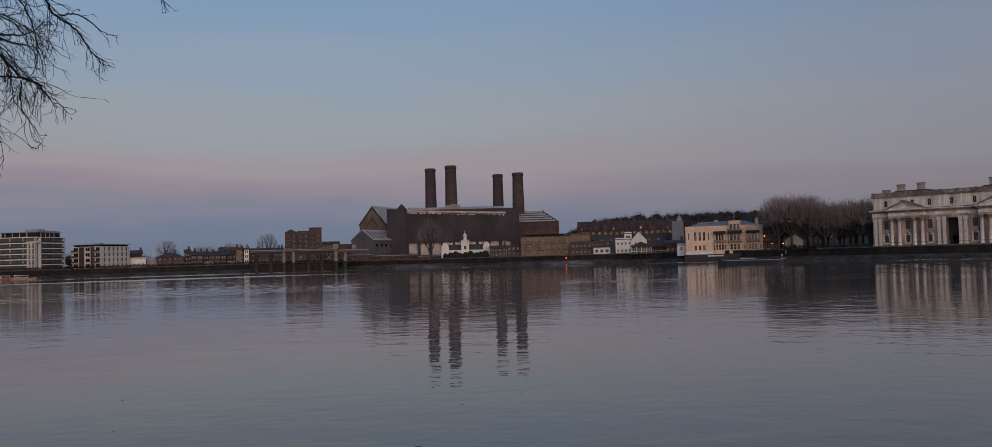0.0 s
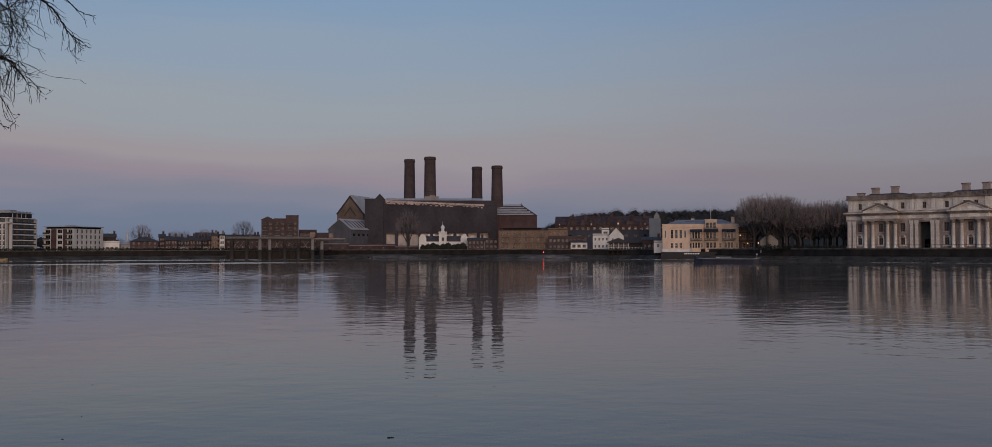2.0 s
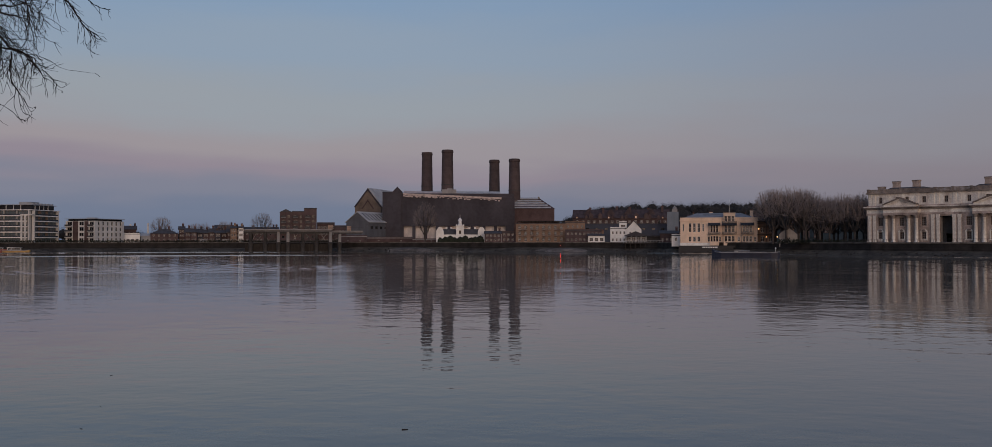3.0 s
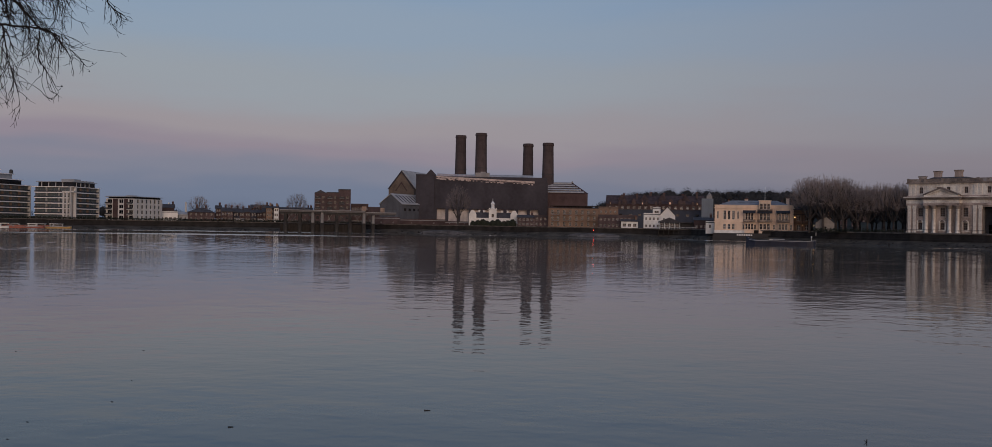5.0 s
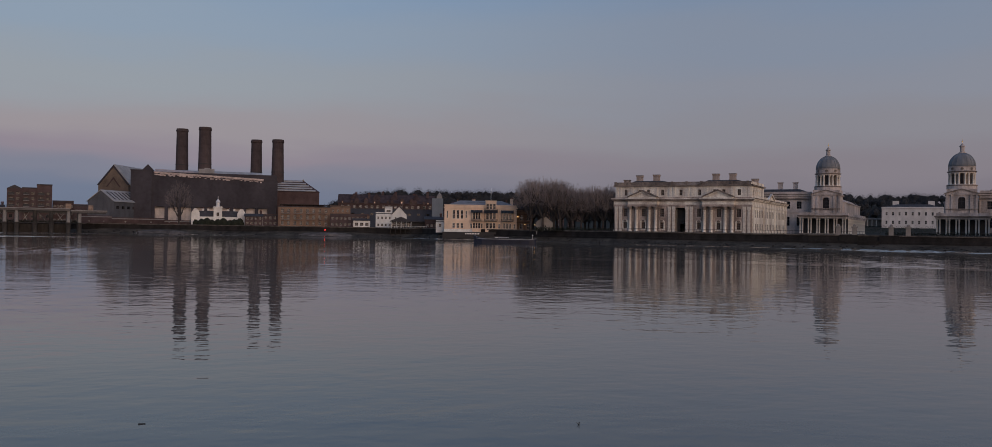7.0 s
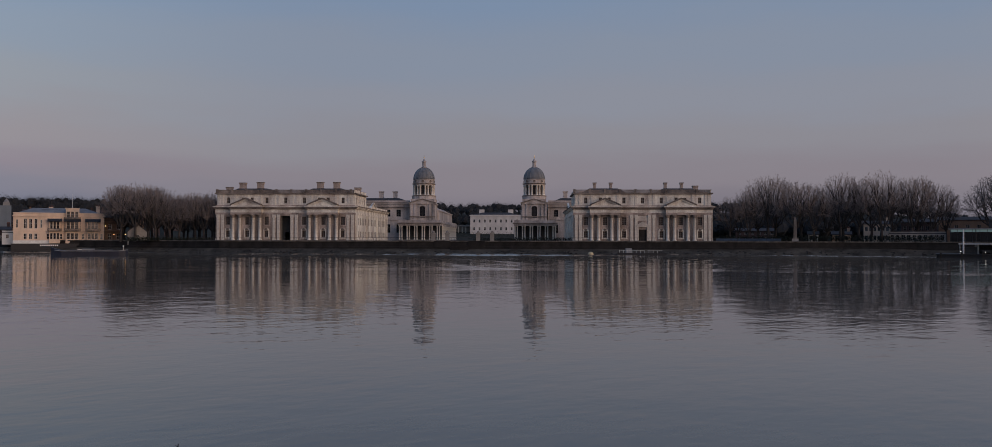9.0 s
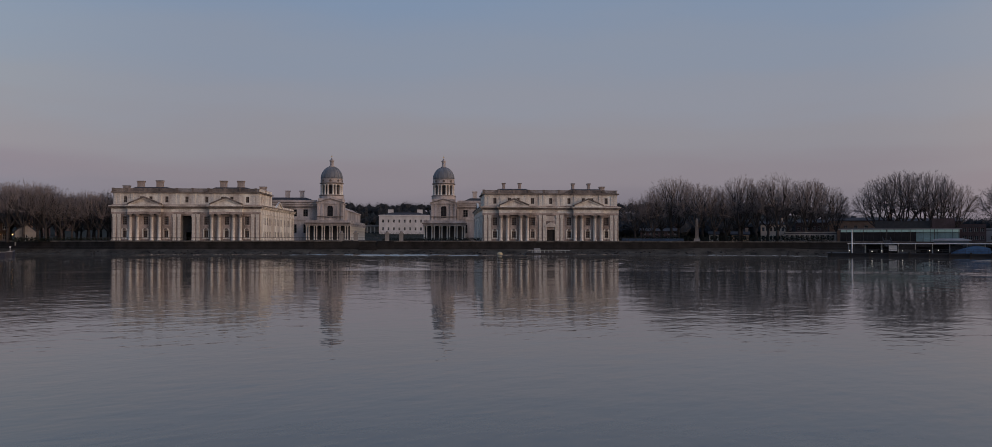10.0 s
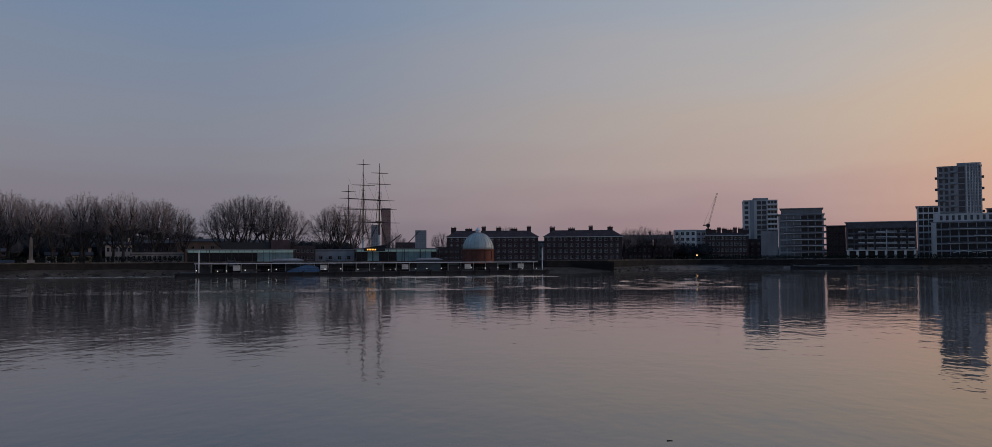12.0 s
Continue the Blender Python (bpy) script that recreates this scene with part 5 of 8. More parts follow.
def power_station():
    m, w = span(-7.18, 1.56, 475)
    t = thing("power_station", m, "huge soot-dark brick power station with four tapering stacks", "power station")
    openings = []
    n = 9
    for i in range(n):
        x0 = w * 0.16 + i * w * 0.80 / n
        openings.append((x0, 0.2, x0 + w * 0.80 / n - 1.7, 9.4))
    part("wall", Geo().wall(0, -1.5, w, 27.3, openings, thick=1.0), BRICK_SOOT, t)
    part("pale_wall", Geo().box(w * 0.15, 3.0, -1.0, w * 0.97, 3.4, 9.9), PANEL_PALE, t, "pale wall behind the dark ground-floor piers")
    part("wall", Geo().box(0, 1.01, -1.5, 1.0, 24, 27.2).box(w - 1, 1.01, -1.5, w, 24, 24).box(0, 24, -1.5, w, 25, 24), BRICK_SOOT, t)
    part("soffit", Geo().box(1.0, 1.01, 9.7, w - 1.0, 24, 10.3), BRICK_SOOT, t)
    # brick piers and bands that break up the great wall
    for i in range(11):
        x = w * 0.17 + i * w * 0.083
        part("pier", Geo().box(x - 0.45, -0.08, 9.8, x + 0.45, -0.003, 24.6), BRICK_SOOT, t)
    part("band", Geo().box(w * 0.15, -0.2, 24.62, w * 0.995, -0.003, 25.0), BRICK_SOOT, t)
    part("stair_tower", Geo().box(0.0, -0.8, -1.5, w * 0.14, -0.003, 27.6).box(-0.2, -1.0, 27.6, w * 0.145, 5, 28.1), BRICK_SOOT, t)
    for z in (2.0, 7.5):
        part("blind_window", Geo().box(w * 0.04, -0.86, z, w * 0.10, -0.803, z + 3.6), BRICK_SOOT, t)
    part("gable", Geo().extrude([(w * 0.075, 28.1), (w * 0.15, 28.1), (w * 0.112, 31.0)], -0.6, 6), BRICK_SOOT, t)
    # weathered roof edge with torn lead and a raised vent
    random.seed(15)
    for i in range(64):
        x0, x1 = w * (0.155 + 0.75 * i / 64), w * (0.155 + 0.75 * (i + 1) / 64) - 0.004
        z1 = 27.3 - 2.2 * i / 64 + random.uniform(-0.06, 0.06)
        part("parapet_panel", Geo().box(x0, -0.5, z1 - (random.uniform(0.7, 1.9) if i < 24 else random.uniform(0.8, 1.2) if i < 40 else random.uniform(0.9, 1.05)), x1, -0.36, z1), RUST_PALE, t, "pale torn roof-edge sheet")
    g = Geo()
    random.seed(5)
    for i in range(60):
        x0 = w * (0.155 + 0.75 * i / 60)
        z0 = 26.6 - 2.4 * i / 60
        g.extrude([(-0.45, z0 - random.uniform(0.2, 1.4)), (0.3, z0), (9.0, z0 + 2.7), (9.0, z0 + 2.4), (0.3, z0 - 0.4)], x0, x0 + w * 0.0123, "x")
    part("roof", g, RUST_PALE, t, "pale weathered sheet roof with a ragged edge")
    part("roof_back", Geo().box(1, 9.1, 23.6, w - 1, 23.9, 24.0).extrude([(9.0, 26.9), (16, 29.4), (23.9, 26.0), (23.9, 24.0), (9.0, 24.0)], w * 0.155, w * 0.905, "x"), ROOF_METAL, t)
    part("vent", Geo().box(w * 0.45, 4, 27.0, w * 0.56, 9, 29.8).box(w * 0.49, 4.5, 29.8, w * 0.53, 8, 30.4), CONCRETE, t)
    # turbine hall to the left and behind
    hm = m.inverted() @ facing(-8.99, 515, GROUND, 26)
    gh = part("turbine_hall", Geo().box(0, 0, -1.5, 16.6, 60, 21.4).extrude([(0, 21.4), (16.6, 21.4), (8.3, 31.3)], 0, 60), BRICK_HALL, t, "yellow-brown brick gabled turbine hall", m=hm)
    part("hall_roof", Geo().extrude([(-0.7, 21.0), (8.3, 31.8), (17.3, 21.0), (17.3, 21.6), (8.3, 32.5), (-0.7, 21.6)], 0.6, 60), ROOF_METAL, gh)
    part("gable_coping", Geo().extrude([(-0.6, 21.2), (0.3, 21.0), (8.3, 30.9), (16.3, 21.0), (17.2, 21.2), (8.3, 32.2)], -0.3, 0.0), BRICK_SOOT, gh)
    part("arch_band", Geo().extrude([(4.2, 20), (8.3, 25.5), (12.4, 20), (11.6, 20), (8.3, 24.4), (5.0, 20)], -0.15, 0.0), BRICK_BOILER, gh)
    # glass-roofed hall at the right-hand end
    hm = m.inverted() @ facing(1.58, 486)
    rw = 22.8
    gh = part("boiler_hall", Geo().box(0, 0, -1.5, rw, 40, 19.3), BRICK_BOILER, t, "brown brick hall under a banded glass roof", m=hm)
    g = Geo()
    ridge = rw - 8.5
    g.v += [(-0.3, -0.4, 19.2), (rw + 0.3, -0.4, 19.2), (rw + 0.3, 28, 19.2), (-0.3, 28, 19.2), (-0.3, 14, 26.2), (ridge, 14, 26.2)]
    g.f += [(0, 1, 5, 4), (1, 2, 5), (2, 3, 4, 5), (3, 0, 4), (0, 3, 2, 1)]
    part("hall_roof", g, BRICK_BOILER, gh)
    for i in range(5):
        f0, f1 = i / 5 + 0.03, (i + 1) / 5 - 0.08
        part("roof_light", Geo().extrude([(-0.5 + 14 * f0, 19.35 + 7 * f0), (-0.5 + 14 * f1, 19.35 + 7 * f1), (-0.5 + 14 * f1, 19.6 + 7 * f1), (-0.5 + 14 * f0, 19.6 + 7 * f0)], 0.3, rw - 1.0 - 8.5 * f1, "x"), ROOF_METAL, gh, "pale glazed roof strip")
    part("gable_coping", Geo().extrude([(ridge - 0.9, 25.6), (ridge + 0.9, 25.6), (ridge, 27.0)], 13, 15), STONE_DARK, gh)
    return t


power_station()


def stack(az, d, r_base, r_top, top):
    t = thing("factory_chimney", facing(az, d), "tall tapering octagonal dark brick power station stack", "chimney", "power station stacks")
    h = top - GROUND
    g = Geo()
    prof = [(r_base, 0)]
    for i in range(1, 13):
        f = i / 12
        r = r_base + (r_top - r_base) * f
        prof += [(r, h * f * 0.94 - 0.25), (r + 0.03, h * f * 0.94 - 0.2), (r + 0.03, h * f * 0.94)]
    prof += [(r_top + 0.02, h * 0.94), (r_top + 0.02, h - 1.8), (r_top + 0.28, h - 1.6), (r_top + 0.28, h - 0.7), (r_top + 0.1, h - 0.6), (r_top + 0.1, h), (r_top - 0.8, h), (r_top - 0.8, h - 1.5)]
    part("shaft", g.lathe(prof, 16), BRICK_STACK, t)
    for f in (0.62,):
        part("iron_band", Geo().lathe([(r_base + (r_top - r_base) * f + 0.05, h * f), (r_base + (r_top - r_base) * f + 0.14, h * f), (r_base + (r_top - r_base) * f + 0.14, h * f + 0.35), (r_base + (r_top - r_base) * f + 0.05, h * f + 0.35)], 16), STEEL, t)


stack(-4.24, 513, 3.9, 3.05, 58.8)
stack(-2.88, 493, 4.0, 3.15, 58.2)
stack(0.26, 523, 3.8, 3.0, 55.4)
stack(1.60, 498, 4.0, 3.05, 53.6)


def grey_shed():
    w, d = 14.5, 24.0
    t = thing("grey_shed", corner_frame(-8.1, 462, w, 35), "grey clad shed with a pale ribbed pitched roof", "shed")
    shell(t, w, d, 11.0, SHED_CLAD, front=[(w * 0.3, 0.0, w * 0.55, 4.0)], right=grid(1, d - 1, 5, [7.5], 2.4, 1.4), frame_mat=STEEL)
    part("gable", Geo().extrude([(0, 11.0), (w, 11.0), (w * 0.5, 16.4)], 0, 0.4), SHED_CLAD, t)
    part("roof", Geo().extrude([(-0.5, 10.9), (w / 2, 16.5), (w + 0.5, 10.9), (w + 0.5, 11.2), (w / 2, 16.9), (-0.5, 11.2)], -0.4, d + 0.4), ROOF_METAL, t, "pale ribbed sheet roof")
    strip = Geo().box(-3.2, -0.5, 0, 3.2, 0.5, 0.1).mesh("roof_light", STEEL)
    for i in range(7):
        part("roof_light", strip, None, t, m=Matrix.Translation((w * 0.77, 2.5 + i * 3.1, 14.0)) @ Matrix.Rotation(radians(36.5), 4, "Y"))


grey_shed()
simple_house(-9.9, -8.2, 462, 3.2, 0, BRICK_BROWN, CONCRETE, "low brown brick riverside wall building", 1, 2, 6, "flat", win=(0.7, 0.6), category="building", name="works_building")
simple_house(-8.2, -5.2, 460, 2.4, 0, BRICK_DARK, CONCRETE, "low dark brick yard building by the river wall", 1, 2, 5, "flat", win=(0.7, 0.5), category="building", name="works_building")

simple_house(-5.2, -3.65, 452, 1.5, 0, BRICK_DARK, CONCRETE, "low dark brick yard wall building by the river", 1, 3, 3, "flat", win=(0.5, 0.2), category="building", name="works_building")


def almshouse():
    m, w = span(-3.59, -0.39, 445)
    t = thing("almshouse", m, "white battlemented almshouse with a small clock tower", "almshouse")
    h = 4.3
    front = grid(0.5, w * 0.42, 4, [0.9], 1.0, 2.0) + grid(w * 0.58, w - 0.5, 4, [0.9], 1.0, 2.0)
    shell(t, w, 9, h, RENDER_WHITE, front=front, frame_mat=STEEL)
    part("roof", Geo().hip(0.3, 0.5, w - 0.3, 8.7, h - 0.2, h + 2.9, 3), SLATE, t)
    for x in (w * 0.2, w * 0.3, w * 0.68, w * 0.8):
        chimney(t, x, 4.5, h + 1.8, 2.2, 0.9, 0.6, RENDER_WHITE, 2)
    for x0, x1 in ((-0.3, 3.6), (w - 3.6, w + 0.3)):
        g = part("gable_bay", Geo().wall(x0, -1, x1, 5.6, [((x0 + x1) / 2 - 0.6, 1.0, (x0 + x1) / 2 + 0.6, 2.8)], y=-1.4, thick=0.5).extrude([(x0, 5.6), (x1, 5.6), (x1, 6.2), ((x0 + x1) / 2 + 0.7, 8.2), ((x0 + x1) / 2 - 0.7, 8.2), (x0, 6.2)], -1.4, -0.9).box(x0, -0.9, -1, x0 + 0.4, 0, 5.6).box(x1 - 0.4, -0.9, -1, x1, 0, 5.6), RENDER_WHITE, t)
        glaze(g, [((x0 + x1) / 2 - 0.6, 1.0, (x0 + x1) / 2 + 0.6, 2.8)], depth=-1.2, frame_mat=STEEL)
    x = w * 0.485
    tw = part("tower", Geo().wall(x - 2.0, -1, x + 2.0, 8.6, [(x - 0.8, 0, x + 0.8, 2.6), (x - 0.6, 4.6, x + 0.6, 6.4)], y=-1.5, thick=0.5).box(x - 2, -1.0, -1, x - 1.6, 2.2, 8.6).box(x + 1.6, -1.0, -1, x + 2, 2.2, 8.6).box(x - 2, 2.2, 5, x + 2, 2.6, 8.6).box(x - 2.2, -1.7, 8.6, x + 2.2, 2.8, 9.0), RENDER_WHITE, t)
    glaze(tw, [(x - 0.6, 4.6, x + 0.6, 6.4)], depth=-1.3, frame_mat=STEEL)
    part("door", Geo().box(x - 0.8, -1.3, 0, x + 0.8, -1.2, 2.6), TIMBER, tw, "dark arched door")
    for i in range(5):
        part("merlon", Geo().box(-0.25, -1.65, 9.0, 0.25, -1.3, 9.5), RENDER_WHITE, tw, m=Matrix.Translation((x - 1.8 + 0.9 * i, 0, 0)))
    cu = part("cupola", Geo().lathe([(1.2, 9.0), (1.2, 9.6), (0.85, 9.7), (0.85, 11.3), (1.15, 11.4), (1.1, 11.7), (0.7, 12.4), (0.15, 13.0), (0.05, 14.6)], 8, x, 0.5), PAINT_WHITE, t)


almshouse()
simple_house(-0.38, 0.72, 437, 4.6, 1.2, BRICK_BROWN, SLATE, "low brown brick riverside house with white windows", 2, 4, 8, win=(1.1, 1.3), group="riverside houses")
simple_house(0.74, 1.66, 437, 5.2, 0.0, BRICK_BROWN, SLATE, "low brown brick riverside house with white windows", 2, 3, 8, "flat", win=(1.1, 1.3), group="riverside houses")


def stock_flats():
    m, w = span(1.69, 4.98, 430)
    t = thing("riverside_flats", m, "yellow brick riverside flats with balconies and a timber top deck", "apartment block")
    h = 9.6
    front = grid(0.4, w - 0.4, 8, [0.8, 3.8, 6.8], 1.3, 1.9)
    shell(t, w, 12, h, BRICK_STOCK, front=front, right=grid(1, 11, 3, [0.8, 3.8, 6.8], 1.1, 1.6), frame_mat=SASH_GREY)
    for i in range(4):
        for z in (3.5, 6.5):
            x = w * (0.07 + 0.235 * i)
            b = part("balcony", Geo().box(x, -1.3, z - 0.15, x + 3.6, -0.003, z), CONCRETE, t)
            part("balcony_rail", Geo().box(x, -1.3, z, x + 3.6, -1.25, z + 0.08).box(x, -1.3, z + 0.9, x + 3.6, -1.25, z + 1.0).box(x, -1.29, z + 0.08, x + 0.06, -1.26, z + 0.9).box(x + 3.54, -1.29, z + 0.08, x + 3.6, -1.26, z + 0.9), STEEL, b)
    roof_flat(t, w, 12, h, SLATE, 0.2)
    part("roof_deck", Geo().box(0.8, 0.6, h + 1.1, w - 0.6, 6, h + 1.35), TIMBER, t)
    for i in range(14):
        part("deck_post", Geo().box(-0.12, 0.6, h + 0.35, 0.12, 0.85, h + 1.1), TIMBER, t, m=Matrix.Translation((1 + i * (w - 2) / 13, 0, 0)))
    part("penthouse", Geo().box(2, 3.5, h + 0.35, w - 3, 10, h + 1.05), BRICK_DARK, t)


stock_flats()
simple_house(4.98, 6.3, 452, 10.4, 0, BRICK_STOCK, SLATE, "yellow brick wing of riverside flats", 3, 4, 10, "flat", category="apartment block", name="flats_wing")
simple_house(4.99, 7.5, 425, 5.9, 0.0, BRICK_BROWN, SLATE, "two-storey brown brick riverside terrace with white windows", 2, 9, 9, "flat", win=(1.1, 1.2), group="riverside houses")
simple_house(6.5, 7.6, 421, 3.4, 0.8, RENDER_WHITE, SLATE, "small white riverside cafe with large windows", 1, 3, 4, win=(1.6, 1.5), category="cafe", name="cafe")
simple_house(7.96, 9.05, 416, 6.8, 0.6, RENDER_WHITE, SLATE, "white rendered riverside house with small windows", 2, 4, 9, "flat", win=(0.8, 1.2), stacks=0)
simple_house(9.0, 10.0, 415, 6.4, 4.0, RENDER_WHITE, SLATE, "white gabled riverside house with small windows", 2, 2, 9, "gable", win=(0.8, 1.2))
t, w = simple_house(8.55, 9.05, 419, 9.6, 0.0, RENDER_WHITE, SLATE, "white attic dormer house top with a window", 3, 1, 5, "flat", win=(2.0, 1.4), stacks=0)


def boathouse():
    m, w = span(8.96, 11.2, 402)
    t = thing("boathouse", m, "dark open-fronted riverside boathouse on a timber deck", "boathouse")
    part("deck", Geo().box(-1, -5, -0.5, w + 1, 0, -0.05), TIMBER, t)
    for i in range(8):
        part("pile", Geo().lathe([(0.22, -6.2), (0.2, -0.5)], 8), TIMBER, t, m=Matrix.Translation((i * w / 7, -4.6, 0)))
    part("wall", Geo().wall(0, -0.05, w, 3.4, grid(0.4, w * 0.6, 4, [0.7], 1.8, 1.9) + grid(w * 0.62, w - 0.3, 2, [0.7], 1.8, 1.9), thick=0.3), PAINT_BLACK, t)
    glaze(t, grid(0.4, w * 0.6, 4, [0.7], 1.8, 1.9), depth=0.1)
    part("roof", Geo().extrude([(-0.5, 3.4), (w * 0.3, 5.4), (w * 0.62, 3.4), (w + 0.5, 3.2), (w + 0.5, 2.9), (-0.5, 3.1)], -1.6, 9), SLATE, t)
    for i in range(5):
        part("deck_post", Geo().box(-0.09, -1.5, -0.05, 0.09, -1.3, 3.2), PAINT_WHITE, t, m=Matrix.Translation((0.3 + i * w * 0.145, 0, 0)))
    r = part("railing", Geo().box(-1, -4.95, 0.95, w + 1, -4.88, 1.03), PAINT_WHITE, t)
    for i in range(14):
        part("post", Geo().box(-0.04, -4.95, -0.05, 0.04, -4.88, 0.95), PAINT_WHITE, r, m=Matrix.Translation((-0.9 + i * (w + 1.8) / 13, 0, 0)))
    part("shed_wing", Geo().box(w * 0.62, 0.3, -0.05, w, 8, 2.9), PAINT_BLACK, t)


boathouse()
simple_house(11.2, 12.4, 398, 4.2, 1.2, BRICK_DARK, SLATE, "dark low building beside the tavern", 1, 4, 9, win=(1.0, 1.2), category="building", name="low_building")
simple_house(11.95, 12.5, 376, 3.0, 0, RENDER_WHITE, SLATE, "small white riverside outbuilding", 1, 1, 4, "flat", category="outbuilding", name="outbuilding")


LIT_DIM = lamp_mat("dim_lit_window", (0.9, 0.62, 0.42), 0.10)


def school():
    m, w = span(5.49, 11.82, 556)
    t = thing("old_school", m, "long Victorian brick school with steep tiled roofs", "school")
    h = 15.5
    front = grid(1, w - 1, 16, [8.5, 12.0], 1.6, 2.2)
    shell(t, w, 16, h, BRICK_DARK, front=front, frame_mat=PAINT_WHITE)
    roof_ridge(t, w, 16, h, 5.6, TILE_RED, wall_mat=BRICK_DARK)
    for i in range(13):
        x = w * (0.03 + 0.075 * i)
        big = (0.62, 0.8, 1.15, 0.7)[(i * 7 + i // 3) % 4]
        x += (0.0, 1.3, -0.8, 0.5, 1.9)[i % 5]
        dm = part("dormer", Geo().box(x, -0.3, h - 0.5, x + 2.4 * big, 4, h + 1.5 * big).extrude([(x - 0.3, h + 1.5 * big), (x + 2.4 * big + 0.3, h + 1.5 * big), (x + 1.2 * big, h + 3.3 * big)], -0.5, 6), BRICK_BROWN, t)
        part("dormer_window", Geo().box(x + 0.6, -0.36, h - 0.1, x + 0.6 + 0.8 * big, -0.303, h + 1.2 * big), PANE_BLIND if i % 4 else LIT_DIM, dm)
        if i % 2:
            chimney(t, x + 3.2, 8 if i % 4 == 1 else 4.5, h + 3.0 + (i % 3) * 0.6, 3.4, 1.5, 1.0, BRICK_BROWN, 4)
        if i % 3 == 1:
            part("cross_roof", Geo().extrude([(x - 1, h + 2.5), (x + 5.0, h + 2.5), (x + 2.0, h + 6.6)], 3, 13), TILE_RED, t)
    m, w = span(6.03, 11.82, 484)
    t = thing("blue_hall", m, "long dark blue clad hall behind the riverside houses", "hall")
    shell(t, w, 12, 10.4, mat("navy_cladding", (0.022, 0.032, 0.058), 0.6, 0.3, 0.4, streak=0.6), front=grid(1, w - 1, 9, [7.0], 1.8, 1.2), frame_mat=STEEL)
    roof_flat(t, w, 12, 10.4, SLATE, 0.3)
    m, w = span(11.66, 12.4, 470)
    t = thing("lift_tower", m, "slim blue-grey clad tower with a pale lantern top", "tower")
    part("shaft", Geo().box(0, 0, -1, w, 6, 16.6).box(0.05, -0.05, 0, w * 0.3, -0.002, 16.5), mat("blue_grey_cladding", (0.13, 0.165, 0.205), 0.5, 0.2, 0.4, streak=0.7), t)
    part("cap", Geo().box(w * 0.42, 1, 16.6, w * 0.9, 5, 18.2).lathe([(1.1, 18.2), (1.0, 19.0), (0.5, 19.4), (0.1, 20.0)], 8, w * 0.66, 3), CONCRETE, t)


school()


def tavern():
    m, w = span(12.51, 17.35, 370)
    t = thing("riverside_tavern", m, "cream stucco riverside tavern with black iron balconies and bow bays", "tavern")
    h, plinth = 10.4, -1.0
    lefts = grid(w * 0.10, w * 0.27, 3, [0.6, 4.6], 1.0, 2.1)
    lefts = [(a, c, b, d + (1.6 if c > 4 else 0)) for a, c, b, d in lefts] + [(w * 0.03, 4.9, w * 0.05, 8.0), (w * 0.29, 4.9, w * 0.31, 8.0)]
    between = [(w * 0.36, 0.6, w * 0.36 + 0.9, 2.6), (w * 0.50, 0.6, w * 0.50 + 0.9, 2.6), (w * 0.745, 0.6, w * 0.745 + 0.9, 2.6), (w * 0.955, 0.6, w * 0.955 + 0.8, 2.6)]
    shell(t, w, 16, h, STUCCO, front=lefts + between, right=grid(1.5, 14, 4, [0.8, 4.8], 1.1, 2.2), frame_mat=PAINT_WHITE)
    part("cornice", Geo().box(-0.3, -0.4, h - 1.2, w + 0.3, -0.003, h - 0.8).box(-0.15, -0.2, h - 0.1, w + 0.15, 0, h + 0.3).box(-0.1, -0.12, 3.5, w + 0.1, -0.003, 3.75), STUCCO, t)
    bays = ((0.385, 0.505, 8.2), (0.565, 0.715, 12.3), (0.80, 0.935, 8.2))
    for a, b, top in bays:
        x0, x1 = a * w, b * w
        rows = [0.6, 4.5] + ([8.9] if top > 10 else [])
        n = 3
        holes = [(q[0], q[1], q[2], q[1] + (2.3 if q[1] < 1 else 2.9 if q[1] < 6 else 2.3)) for q in grid(x0 + 0.2, x1 - 0.2, n, rows, (x1 - x0) / n - 0.42, 2)]
        bay = part("bay", Geo().wall(x0, plinth, x1, top, holes, y=-1.3, thick=0.3).box(x0, -1.0, plinth, x0 + 0.3, 0, top).box(x1 - 0.3, -1.0, plinth, x1, 0, top).box(x0 - 0.2, -1.5, top, x1 + 0.2, 0.2, top + 0.3), STUCCO, t)
        glaze(bay, holes, depth=-1.15, bars=(1, 2), frame_mat=SASH_GREY)
        for z, deep in ((3.75, 1.2),) + (((8.1, 1.1),) if top > 10 else ()):
            bal = part("balcony", Geo().box(x0 - 0.5, -1.3 - deep, z - 0.12, x1 + 0.5, -1.3, z + 0.05), PAINT_BLACK, t, "black iron balcony")
            part("balcony_rail", Geo().box(x0 - 0.5, -1.3 - deep, z + 0.85, x1 + 0.5, -1.25 - deep, z + 0.93), PAINT_BLACK, bal)
            nb = int((x1 - x0 + 1) / 0.35)
            for i in range(nb + 1):
                part("baluster", Geo().box(-0.07, -1.29 - deep, z + 0.05, 0.07, -1.25 - deep, z + 0.85), PAINT_BLACK, bal, m=Matrix.Translation((x0 - 0.47 + i * (x1 - x0 + 0.94) / nb, 0, 0)))
        hood = 7.35
        part("canopy", Geo().extrude([(-2.7, hood - 0.12), (-2.1, hood + 0.62), (-1.31, hood + 1.0), (-1.31, hood + 1.15), (-2.15, hood + 0.78), (-2.78, hood + 0.02)], x0 - 0.6, x1 + 0.6, "x"), PAINT_BLACK, t, "black curved balcony canopy")
        for x in (x0 - 0.4, x1 + 0.4):
            part("canopy_post", Geo().box(x - 0.04, -2.5, 4.0, x + 0.04, -2.42, hood + 0.05), PAINT_BLACK, t)
